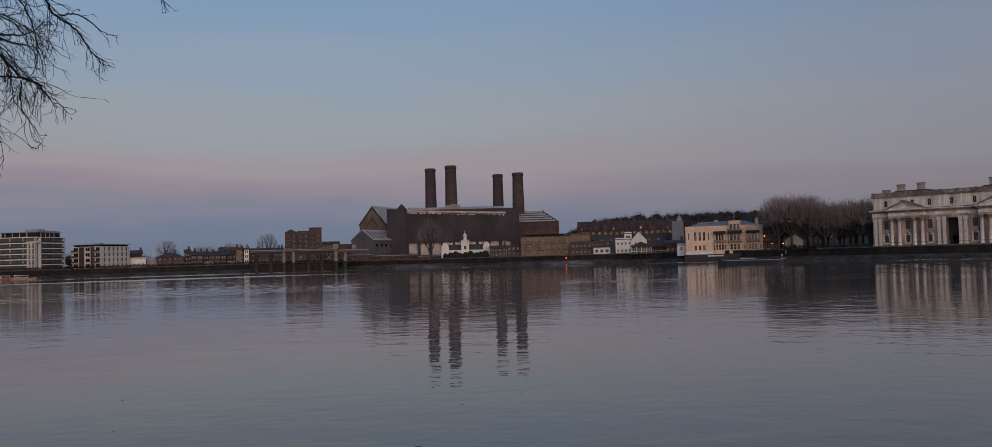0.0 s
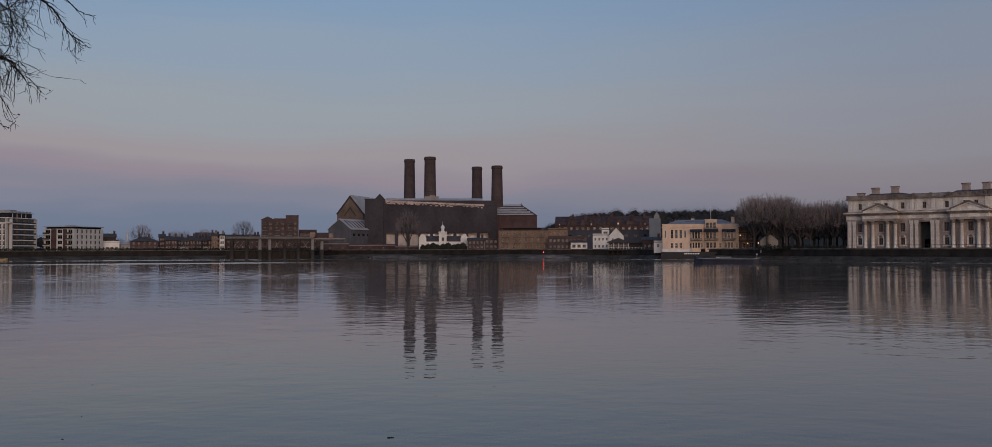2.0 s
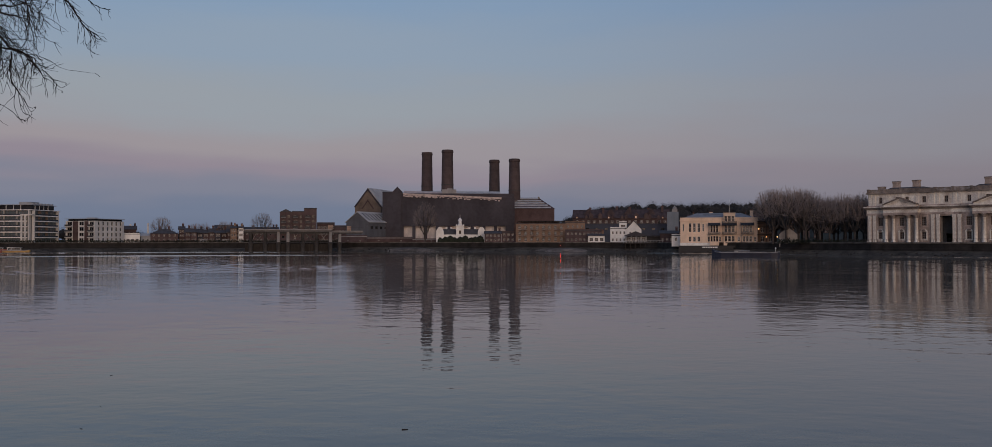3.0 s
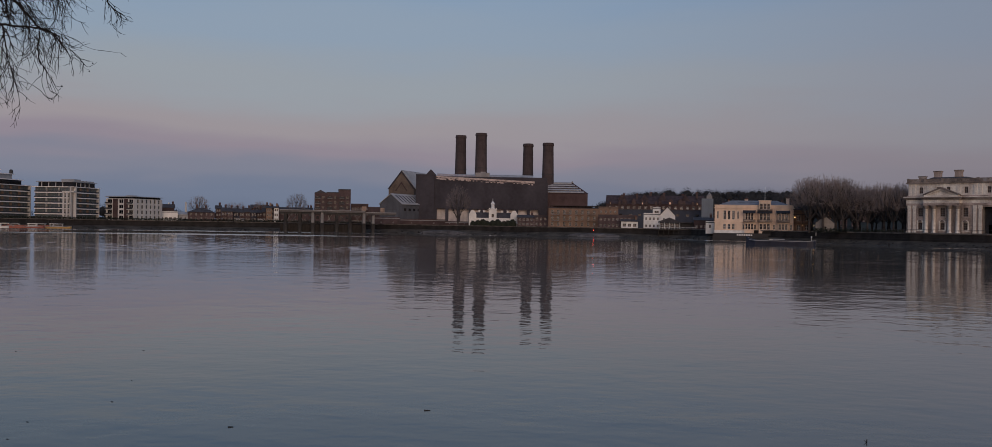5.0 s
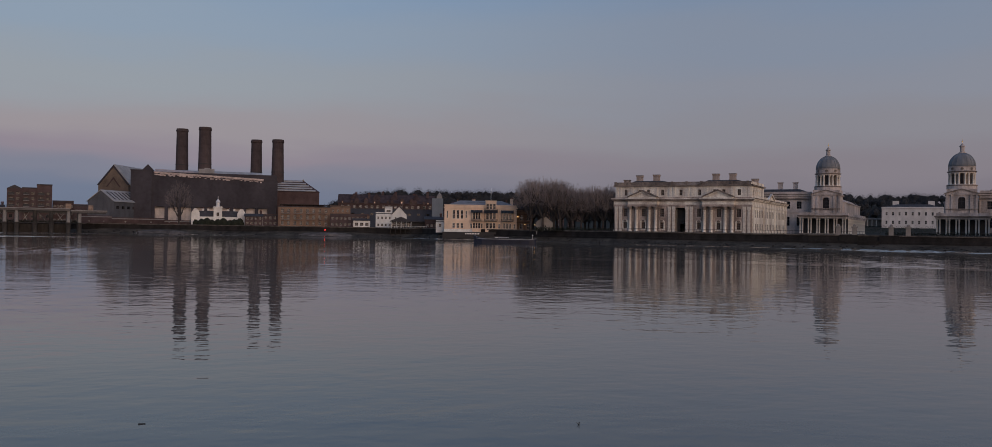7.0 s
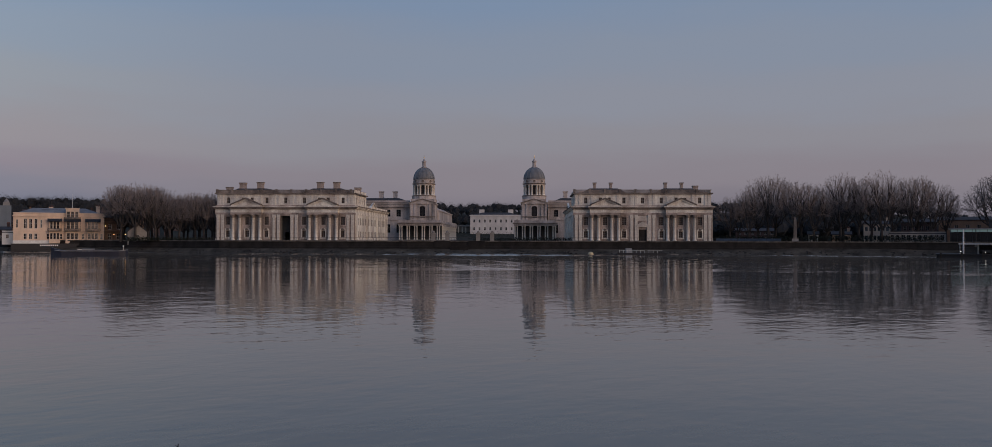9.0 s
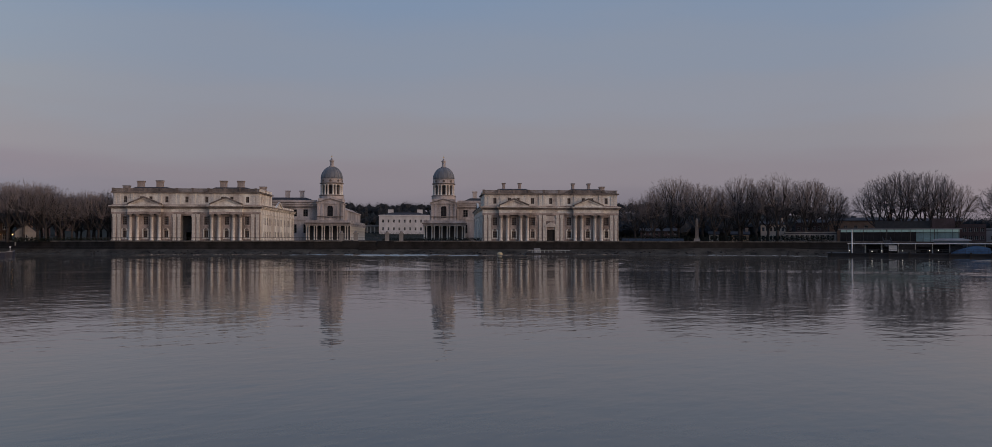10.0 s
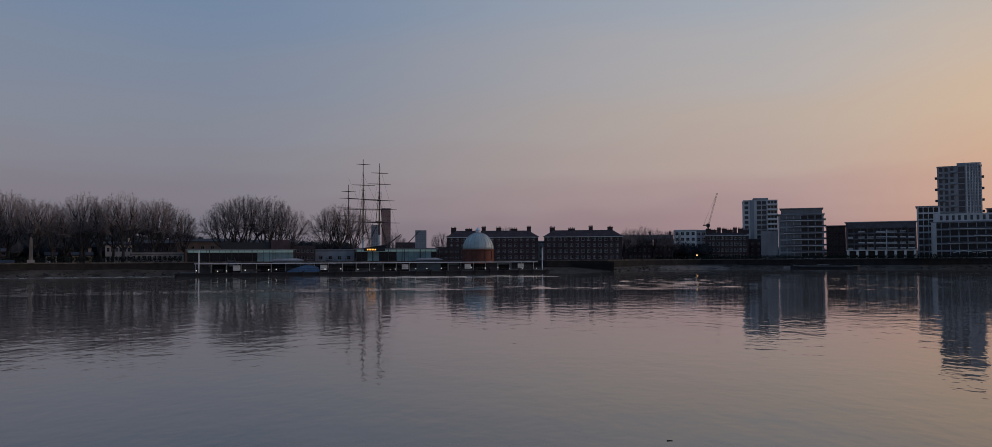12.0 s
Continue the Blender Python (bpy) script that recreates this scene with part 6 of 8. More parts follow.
    part("centre_attic", Geo().box(w * 0.565, 0.2, h + 0.3, w * 0.715, 5, 12.2), STUCCO, t)
    part("roof", Geo().hip(0.6, 0.8, w - 0.6, 15, h, h + 2.3, 6), LEAD, t, "low grey hipped roof")
    part("roof_rail", Geo().box(w * 0.3, 0.8, h + 1.4, w * 0.56, 0.86, h + 1.5), STEEL, t)
    chimney(t, w * 0.93, 5, h, 3.2, 1.3, 1.0, STUCCO, 3)
    chimney(t, w * 0.40, 9, h + 0.8, 2.0, 1.3, 1.0, STUCCO, 3)
    part("flagpole", Geo().tube((w * 0.64, 3, 12), (w * 0.64, 3, 18.2), 0.09, 0.05, 6), PAINT_WHITE, t)
    # river wall under the tavern with its painted letters
    part("river_wall", Geo().box(-0.6, -2.6, -6.5, w * 0.98, -0.004, -1.1), PAINT_BLACK, t, "black painted river wall with white lettering bars")
    for i in range(9):
        part("sign_bar", Geo().box(0, -2.66, -2.05, 0.5, -2.61, -1.5), PAINT_WHITE, t, m=Matrix.Translation((w * 0.29 + i * 0.7, 0, 0)))
    part("ground_band", Geo().box(-0.05, -0.06, -1.1, w + 0.05, -0.005, 0.1), PAINT_WHITE, t)
    # brick wing with lamps
    m2, w2 = span(17.36, 18.41, 372)
    s = thing("tavern_wing", m2, "brick and timber tavern wing with covered balconies and warm lamps", "tavern")
    shell(s, w2, 14, 9.4, BRICK_STOCK, front=grid(0.3, w2 - 0.3, 2, [0.6, 4.4], 1.3, 2.2), right=grid(1, 13, 4, [0.6, 4.4], 1.3, 2.2))
    for z in (3.4, 6.9):
        part("gallery", Geo().box(-0.3, -2.0, z, w2 + 2.2, -0.003, z + 0.18).box(w2 + 0.003, -0.0, z, w2 + 2.2, 12, z + 0.18), PAINT_BLACK, s)
        part("gallery_rail", Geo().box(-0.3, -2.0, z + 1.1, w2 + 2.2, -1.95, z + 1.18).box(w2 + 2.15, -2.0, z + 1.1, w2 + 2.2, 12, z + 1.18), PAINT_BLACK, s)
    for x in (0, w2 * 0.5, w2, w2 + 2.1):
        part("post", Geo().box(x - 0.07, -1.98, -0.5, x + 0.07, -1.86, 8.9), PAINT_BLACK, s)
    part("roof", Geo().box(-0.4, -2.2, 8.9, w2 + 2.4, 14, 9.2).hip(0, 0, w2, 14, 9.4, 11, 3), SLATE, s)
    for x, z in ((0.4, 5.6), (w2 + 0.8, 2.3), (w2 * 0.5, 2.3), (w2 + 0.4, 5.7)):
        part("lamp", Geo().lathe([(0.10, 0), (0.2, 0.12), (0.2, 0.34), (0.05, 0.45)], 8), LIT_WARM, s, "warm glowing lamp", m=Matrix.Translation((x, -1.5, z)))


tavern()


def stone_cottage():
    m, w = span(18.65, 19.75, 352)
    t = thing("gatehouse", m, "small stone gabled lodge between the bare trees", "lodge")
    shell(t, w, 6, 3.4, STONE_DARK, front=[(w * 0.4, 0.3, w * 0.6, 2.3)])
    roof_gable(t, w, 6, 3.4, 2.8, SLATE, 0.2, STONE_DARK)


stone_cottage()

# ---- vessels on the downstream reach ----


def barge(az, d, length, beam, label, hull_mat, deck_mat, turn=0.0, hold=True, name="barge", z=None, tall=1.0):
    t = thing(name, facing(az, d, TIDE if z is None else z, turn) @ Matrix.Diagonal((1, 1, tall, 1)), label, "barge")
    hw, L = beam / 2, length
    secs = [(0.0, 0.12, 2.7), (0.05, 0.6, 2.2), (0.14, 0.95, 1.65), (0.5, 1.0, 1.3), (0.88, 1.0, 1.4), (0.97, 0.75, 1.6), (1.0, 0.4, 1.7)]
    g = Geo()
    for f, b, zt in secs:
        g.v += [(f * L, -hw * b, zt), (f * L, -hw * b * 0.85, -0.6), (f * L, hw * b * 0.85, -0.6), (f * L, hw * b, zt)]
    for i in range(len(secs) - 1):
        for j in range(4):
            k = (j + 1) % 4
            g.f.append((i * 4 + j, i * 4 + k, i * 4 + 4 + k, i * 4 + 4 + j))
    g.f += [(0, 1, 2, 3), tuple(len(g.v) - 4 + j for j in (3, 2, 1, 0))]
    part("hull", g, hull_mat, t)
    part("gunwale", Geo().tube((0.05 * L, -hw * 0.7, 1.75), (0.14 * L, -hw, 1.5), 0.12, 0.12).tube((0.14 * L, -hw, 1.5), (0.88 * L, -hw, 1.45), 0.12, 0.12).tube((0.88 * L, -hw, 1.45), (L, -hw * 0.4, 1.75), 0.12, 0.12), deck_mat, t)
    if hold:
        part("coaming", Geo().box(0.2 * L, -hw * 0.7, 1.25, 0.8 * L, hw * 0.7, 1.7), hull_mat, t)
        for i in range(8):
            part("hatch_board", Geo().box(-0.035 * L, -hw * 0.74, 1.702, 0.035 * L, hw * 0.74, 1.80 + 0.05 * (i % 2)), STEEL, t, m=Matrix.Translation(((0.237 + 0.075 * i) * L, 0, 0)))
        part("cargo", Geo().box(0.40 * L, -hw * 0.6, 1.855, 0.56 * L, hw * 0.5, 2.1), deck_mat, t)
    part("bollard", Geo().lathe([(0.16, 1.4), (0.16, 2.0), (0.24, 2.05), (0.24, 2.15)], 8, L * 0.93, 0), STEEL, t)
    return t


tb = barge(14.5, 281, 20.5, 5, "long dark blue moored barge with pale deck cargo below the tavern", mat("navy_hull_paint", (0.018, 0.022, 0.042), 0.5, 0.35, 0.5, streak=0.5), CLADDING, 4, tall=1.0)
part("deck_stripe", Geo().box(7, -1.82, 1.855, 8.15, -1.55, 2.05), PAINT_WHITE, tb, "pale deck board")
part("mooring_light", Geo().lathe([(0.06, 1.6), (0.06, 2.6), (0.22, 2.7), (0.22, 3.0), (0.05, 3.1)], 8, 19.3, 0), PAINT_WHITE, tb, "unlit white mooring light")
part("anchor_chain", Geo().tube((0.6, -1, 1.6), (-1.2, -2, -0.2), 0.08, 0.08), STEEL, tb)


def workboat(az, d, length, label, hull_mat, cabin_mat, turn=0.0):
    t = barge(az, d, length, 3.6, label, hull_mat, CONCRETE, turn, False, "workboat", TIDE - 0.5)
    t["category"] = "boat"
    L = length
    part("cabin", Geo().box(L * 0.55, -1.3, 1.3, L * 0.78, 1.3, 2.7).box(L * 0.53, -1.5, 2.7, L * 0.8, 1.5, 2.85), cabin_mat, t)
    part("cabin_window", Geo().box(L * 0.57, -1.36, 1.9, L * 0.76, -1.303, 2.5), PANE, t)
    part("mast", Geo().tube((L * 0.5, 0, 1.3), (L * 0.5, 0, 5.2), 0.08, 0.05, 6), STEEL, t)
    part("deck_load", Geo().box(L * 0.18, -1.2, 1.4, L * 0.45, 1.2, 2.0), PAINT_RED, t)


for az, d, L, hm, cm, lab in ((-34.4, 448, 13, PAINT_BLACK, PAINT_WHITE, "black"), (-33.3, 450, 15, PAINT_WHITE, PAINT_WHITE, "white"), (-32.3, 452, 14, PAINT_BLACK, CLADDING, "black"), (-31.5, 449, 15, PAINT_RED, PAINT_WHITE, "faded red"), (-30.3, 451, 17, PAINT_OCHRE, CLADDING, "ochre"), (-32.8, 457, 14, CLADDING, PAINT_WHITE, "grey"), (-31.0, 458, 15, PAINT_WHITE, CLADDING, "white"), (-30.2, 459, 13, TIMBER, PAINT_WHITE, "dark timber")):
    workboat(az, d, L, f"weathered {lab} workboat moored in a cluster of boats", hm, cm, 6)

# ---- upstream bank: pier, clipper, rotunda, brick flats and towers ----


LIT_PIER = lamp_mat("soft_white_light", (1.0, 0.95, 0.86), 0.9)


def pier():
    left, right = spot(69.1, 272, TIDE), spot(93.1, 298, TIDE)
    w = (right - left).length
    m = Matrix.Translation(left) @ Matrix.Rotation(math.atan2(right.y - left.y, right.x - left.x), 4, "Z")
    t = thing("river_pier", m, "long dark floating passenger pier with white canopy edge and lamps", "pier")
    part("pontoon", Geo().box(0, 0, -0.8, w, 14, 1.3).box(-0.3, -0.3, 0.9, w + 0.3, 14.3, 1.2), PAINT_BLACK, t)
    n = 24
    for i in range(n):
        part("fender", Geo().box(-0.25, -0.65, -0.4, 0.25, -0.302, 1.6), TIMBER, t, m=Matrix.Translation((1 + i * (w - 2) / (n - 1), 0, 0)))
    c0, c1 = 5.5, w - 3.0
    part("canopy", Geo().box(c0, 3.0, 4.0, c1, 9.0, 4.12).box(c0, 2.9, 3.95, c1, 3.0, 4.2), STEEL_PALE, t, "long thin white canopy")
    post = Geo().lathe([(0.09, 1.3), (0.09, 4.0)], 8).mesh("canopy_post", STEEL_PALE)
    for i in range(26):
        part("canopy_post", post, None, t, m=Matrix.Translation((c0 + 0.4 + i * (c1 - c0 - 0.8) / 25, 5.5, 0)))
    for i in range(25):
        if i % 4 != 3:
            x0 = c0 + 0.4 + i * (c1 - c0 - 0.8) / 25
            part("wind_screen", Geo().box(x0 + 0.3, 5.62, 1.3, x0 + (c1 - c0) / 25 - 0.3, 5.68, 3.2 + 0.5 * (i % 2)), PANE if i % 3 else PANE_MID, t)
    for i in range(9):
        x0 = c0 + 6 + i * (c1 - c0 - 12) / 9
        part("bench", Geo().box(x0, 4.4, 1.7, x0 + 2.2, 4.9, 1.8).box(x0, 4.85, 1.8, x0 + 2.2, 4.92, 2.25).box(x0 + 0.1, 4.5, 1.3, x0 + 0.2, 4.8, 1.7).box(x0 + 2.0, 4.5, 1.3, x0 + 2.1, 4.8, 1.7), STEEL, t)
    tall = Geo().lathe([(0.1, 1.3), (0.07, 5.6)], 8).mesh("mooring_pole", STEEL)
    for i in range(13):
        part("mooring_pole", tall, None, t, m=Matrix.Translation((c0 + 2 + i * (c1 - c0 - 4) / 12 + 0.8 * math.sin(3.7 * i), 10.5, 0)))
    rail = part("railing", Geo().box(c0, 0.6, 2.35, c1, 0.66, 2.42).box(c0, 0.6, 1.85, c1, 0.64, 1.9), STEEL, t)
    for i in range(60):
        part("post", Geo().box(-0.03, 0.6, 1.3, 0.03, 0.66, 2.35), STEEL, rail, m=Matrix.Translation((c0 + 0.05 + i * (c1 - c0 - 0.1) / 59, 0, 0)))
    lamp = Geo().lathe([(0.06, 0), (0.13, 0.05), (0.13, 0.24), (0.05, 0.3)], 8).mesh("pier_lamp", LIT_PIER)
    random.seed(3)
    for i in range(24):
        part("pier_lamp", lamp, None, t, m=Matrix.Translation((c0 + 1.5 + i * (c1 - c0 - 3) / 23 + random.uniform(-1.8, 1.8), random.uniform(1.5, 4.5), random.uniform(1.6, 2.1))))
    for f in (0.08, 0.30, 0.52, 0.70, 0.86):
        x = f * w
        k = part("kiosk", Geo().box(x, 6, 1.3, x + 5.5, 9, 3.9).box(x - 0.2, 5.8, 3.9, x + 5.7, 9.2, 4.05), CLADDING, t)
        part("kiosk_window", Geo().box(x + 0.5, 5.94, 2.1, x + 5.0, 5.997, 3.5), PANE_TEAL, k)
        part("notice", Geo().box(x + 7, 4.0, 1.9, x + 9.2, 4.1, 3.5), PAINT_WHITE, t, "white notice board")
    for f, hgt in ((0.055, 8.2), (0.985, 9.0)):
        part("dolphin", Geo().lathe([(0.19, -2), (0.19, hgt * 0.7), (0.14, hgt)], 10), STEEL_PALE, t, "white mooring post", m=Matrix.Translation((f * w, 1.5, 0)))
    g = Geo().extrude([(0, 1.3), (3.0, 2.6), (9, 3.9), (14, 3.2), (15, 1.3)], 1.4, 4.6)
    part("moored_cover", g, PAINT_BLUE, t, "blue canvas covered gangway", m=Matrix.Translation((w * 0.268, 0, 0)) @ Matrix.Diagonal((0.7, 1, 0.9, 1)))
    for f in (0.42, 0.14):
        gw = part("gangway", Geo().extrude([(14, 1.3), (40, 5.0), (40, 5.12), (14, 1.42)], f * w + 0.1, f * w + 2.3, "x"), TIMBER, t)
        for o in (0.0, 2.3):
            g = Geo().tube((f * w + o, 14, 2.5), (f * w + o, 40, 6.2), 0.06, 0.06, 4)
            for k in range(14):
                y = 14 + 2 * k - (k == 13) * 0.5
                z = 1.3 + (y - 14) * 0.1423
                g.tube((f * w + o, y, z), (f * w + o, y, z + 1.2), 0.04, 0.04, 4)
            part("gangway_rail", g, STEEL, gw)


pier()


LIT_TEAL = lamp_mat("dim_green_lit_glass", (0.42, 0.62, 0.62), 0.12)


def glass_pavilion(az0, az1, d, h, glazed, label, dark=True):
    m, w = span(az0, az1, d)
    t = thing("glass_pavilion", m, label, "pavilion")
    part("roof", Geo().box(-0.5, -1.5, h - 0.3, w + 0.5, 14, h), STEEL, t)
    part("fascia", Geo().box(-0.5, -1.6, h - 0.5, w + 0.5, -1.5, h - 0.15), CONCRETE, t, "thin pale fascia")
    part("back", Geo().box(0, 13.4, -0.5, w, 13.9, h - 0.3).box(0, 0.01, -0.5, 0.3, 13.4, h - 0.3).box(w - 0.3, 0.01, -0.5, w, 13.4, h - 0.3), PAINT_BLACK, t)
    n = int(w / 2.2)
    for i in range(n):
        x0, x1 = i * w / n + 0.05, (i + 1) * w / n - 0.05
        f = (i + 0.5) / n
        pale = any(a <= f <= b for a, b in glazed)
        p = part("glass_panel", Geo().box(x0, 0, 0.2, x1, 0.06, h - 0.35), PANE_TEAL if pale else PANE, t)
        part("mullion", Geo().box(x1, -0.1, -0.5, x1 + 0.1, 0.15, h - 0.31), STEEL, t)
        part("clerestory", Geo().box(x0, -0.14, h - 1.35, x1, -0.104, h - 0.52), LIT_TEAL, t, "dimly lit pale green upper window")
    part("transom", Geo().box(0, -0.2, h - 1.5, w, -0.101, h - 1.36), STEEL, t)
    for i in range(6):
        part("canopy_post", Geo().lathe([(0.12, -0.5), (0.12, h - 0.3)], 8), STEEL, t, m=Matrix.Translation((0.3 + i * (w - 0.6) / 5, -1.3, 0)))
    return t, w


t1, w1 = glass_pavilion(69.8, 76.35, 333, 5.0, ((0.62, 0.98),), "low glass-fronted riverside restaurant with a pale fascia")
part("red_screen", Geo().box(w1 * 0.16, 0.5, 0.3, w1 * 0.5, 0.6, 3.4), PAINT_RED, t1, "dim red interior screen")
part("roof_box", Geo().box(w1 * 0.78, 5, 5.0, w1 * 0.97, 12, 8.4), BRICK_BROWN, t1, "brown timber-clad roof plant room")
part("upper_storey", Geo().box(w1 * 0.3, 6, 5.0, w1 * 0.77, 13, 7.6), STEEL, t1)
t2, w2 = glass_pavilion(80.3, 85.65, 335, 5.2, ((0.12, 0.3), (0.5, 0.92)), "low glass pavilion with an amber lit sign above the pier")
part("sign_board", Geo().box(w2 * 0.1, -1.72, 4.0, w2 * 0.36, -1.62, 5.4), PAINT_BLACK, t2)
for i in range(6):
    part("sign_bar", Geo().box(0, -1.8, 4.4, 0.4, -1.73, 4.95), LIT_SIGN, t2, "amber lit lettering bar", m=Matrix.Translation((w2 * 0.14 + i * 0.6, 0, 0)))
part("crane_arm", Geo().tube((w2 * 0.58, 9, 5.2), (w2 * 0.80, 9, 12.5), 0.25, 0.15), STEEL, t2, "raised hoist arm")
for az0, az1, d, h, pm in ((76.4, 77.7, 345, 5.6, BRICK_BROWN), (77.7, 80.2, 350, 4.2, CLADDING), (82.9, 84.2, 352, 7.0, BRICK_BROWN), (85.7, 87.2, 352, 5.0, BRICK_DARK)):
    simple_house(az0, az1, d, h, 0, pm, SLATE, "low dark building behind the pier", 1 if h < 5 else 2, 4, 9, "flat", win=(1.4, 1.4), category="building", name="low_building")
for az, d, L in ((75.0, 300, 9), (84.3, 306, 8)):
    k = thing("ticket_kiosk", facing(az, d - 18, 1.3 + TIDE), "pale-roofed ticket kiosk on the pier", "kiosk")
    part("body", Geo().box(0, 0, 0, L, 3, 3.6), PANE_BLUE, k)
    part("roof", Geo().box(-0.6, -0.6, 3.6, L + 0.6, 3.6, 3.85).hip(-0.6, -0.6, L + 0.6, 3.6, 3.85, 4.3), CONCRETE, k)


def clipper():
    base, bow = spot(79.82, 432, GROUND), spot(81.84, 392, GROUND)
    d = (bow - base).normalized()
    m = Matrix.Translation(base) @ Matrix.Rotation(math.atan2(d.y, d.x), 4, "Z")
    t = thing("clipper_ship", m, "tall three-masted clipper ship in dry dock, sails stowed", "sailing ship")
    L = (bow - base).length
    secs = [(-14, 0.5, 8.0, 5.0), (-10, 3.8, 7.0, 2.0), (0, 5.2, 6.2, 0.2), (18, 5.5, 5.8, 0.0), (36, 5.0, 6.2, 0.0), (48, 2.6, 7.0, 0.8), (55, 0.3, 7.6, 2.5)]
    g = Geo()
    for x, b, zt, zb in secs:
        g.v += [(x, -b, zt), (x, -b * 0.8, (zt + zb) / 2), (x, -0.2, zb - 0.9), (x, 0.2, zb - 0.9), (x, b * 0.8, (zt + zb) / 2), (x, b, zt)]
    for i in range(len(secs) - 1):
        for j in range(6):
            k = (j + 1) % 6
            g.f.append((i * 6 + j, i * 6 + k, i * 6 + 6 + k, i * 6 + 6 + j))
    g.f += [tuple(range(6)), tuple(len(g.v) - 1 - j for j in range(6))]
    part("hull", g, PAINT_BLACK, t)
    part("bowsprit", Geo().tube((52, 0, 7.2), (68, 0, 11.5), 0.35, 0.12, 8), TIMBER, t)
    masts = ((0.0, 43.1, ((39.6, 3.8), (36.2, 4.9), (31.4, 6.1), (27.5, 6.2))), (L * 0.5, 53.5, ((51.0, 3.5), (41.1, 5.8), (34.4, 7.8), (29.4, 9.5), (23.7, 11.0))),
             (L, 49.4, ((44.9, 4.2), (39.9, 5.4), (32.5, 7.4), (28.5, 8.2), (22.4, 9.6))))
    for x, top, yards in masts:
        h = top - GROUND
        ma = part("mast", Geo().tube((x, 0, 5), (x, 0, h * 0.42), 0.55, 0.48, 8).tube((x, 0, h * 0.40), (x, 0, h * 0.72), 0.38, 0.32, 8).tube((x, 0, h * 0.70), (x, 0, h), 0.26, 0.14, 8).box(x - 0.7, -1.6, h * 0.40, x + 0.7, 1.6, h * 0.41).box(x - 0.4, -0.9, h * 0.695, x + 0.4, 0.9, h * 0.70), MAST_WOOD, t)
        part("lower_mast", Geo().tube((x + 0.01, 0, 4.9), (x + 0.01, 0, h * 0.27), 0.64, 0.58, 8), PAINT_WHITE, ma, "white painted lower mast")
        for z, half in yards:
            y = part("yard", Geo().tube((x + 0.5, -half, z - GROUND), (x + 0.5, 0, z - GROUND), 0.09, 0.2, 6).tube((x + 0.5, 0, z - GROUND), (x + 0.5, half, z - GROUND), 0.2, 0.09, 6), TIMBER, t)
        for s in (-1, 1):
            for k in range(7):
                part("shroud", Geo().tube((x - 1 - k * 0.6, s * 5.0, 6), (x, s * 0.4, h * 0.41), 0.05, 0.04, 3), STEEL, t)
            for k in range(4):
                part("topmast_shroud", Geo().tube((x - 0.3 * k, s * 1.5, h * 0.405), (x, s * 0.2, h * 0.70), 0.045, 0.04, 3), STEEL, t)
            for k in range(2):
                part("backstay", Geo().tube((x - 3 - k, s * 5.0, 6), (x, 0, h * (0.70 + 0.2 * k)), 0.03, 0.03, 3), STEEL, t)
    for (xa, za), (xb, zb) in (((L, 0.95), (66, 0.13)), ((L, 0.7), (60, 0.12)), ((L * 0.5, 0.9), (L, 0.4)), ((L * 0.5, 0.7), (L, 0.15)), ((0, 0.9), (L * 0.5, 0.4))):
        part("stay", Geo().tube((xa, 0, za * 46), (xb, 0, zb * 46 + 5), 0.035, 0.035, 3), STEEL, t)


clipper()


def rotunda():
    t = thing("tunnel_rotunda", facing(88.4, 332), "round red brick tunnel entrance under a pale glazed dome", "rotunda")
    r = 6.05
    part("drum", Geo().lathe([(r, -1), (r, 0.6), (r - 0.1, 0.7), (r - 0.1, 3.9), (r + 0.2, 4.1), (r + 0.2, 4.5), (r - 0.2, 4.6)], 32), BRICK_RED, t)
    for i in range(12):
        a = 2 * math.pi * i / 12
        part("pier", Geo().box(-0.45, -r - 0.12, 0.6, 0.45, -r + 0.2, 4.0), BRICK_RED, t, m=Matrix.Rotation(a, 4, "Z"))
    prof = [(5.95 * math.cos(a), 4.55 + 6.6 * math.sin(a)) for a in [radians(7.5 * i) for i in range(12)]] + [(0.8, 11.1)]
    do = part("dome", Geo().lathe(prof, 32), mat("dome_glass", (0.36, 0.43, 0.42), 0.4, 0.25, 0.5, streak=0.7), t, "pale grey-green glazed dome", smooth=True)
    for i in range(24):
        a = 2 * math.pi * i / 24
        g = Geo()
        for (r0, z0), (r1, z1) in zip(prof[:-2], prof[1:-1]):
            g.tube((r0 * math.cos(a), r0 * math.sin(a), z0), (r1 * math.cos(a), r1 * math.sin(a), z1), 0.07, 0.07, 4)
        part("rib", g, CONCRETE, do)
    part("lantern", Geo().lathe([(1.0, 11.0), (1.0, 11.9), (1.2, 12.0), (0.7, 12.6), (0.2, 12.9), (0.06, 13.6)], 12), STEEL_PALE, t)


rotunda()


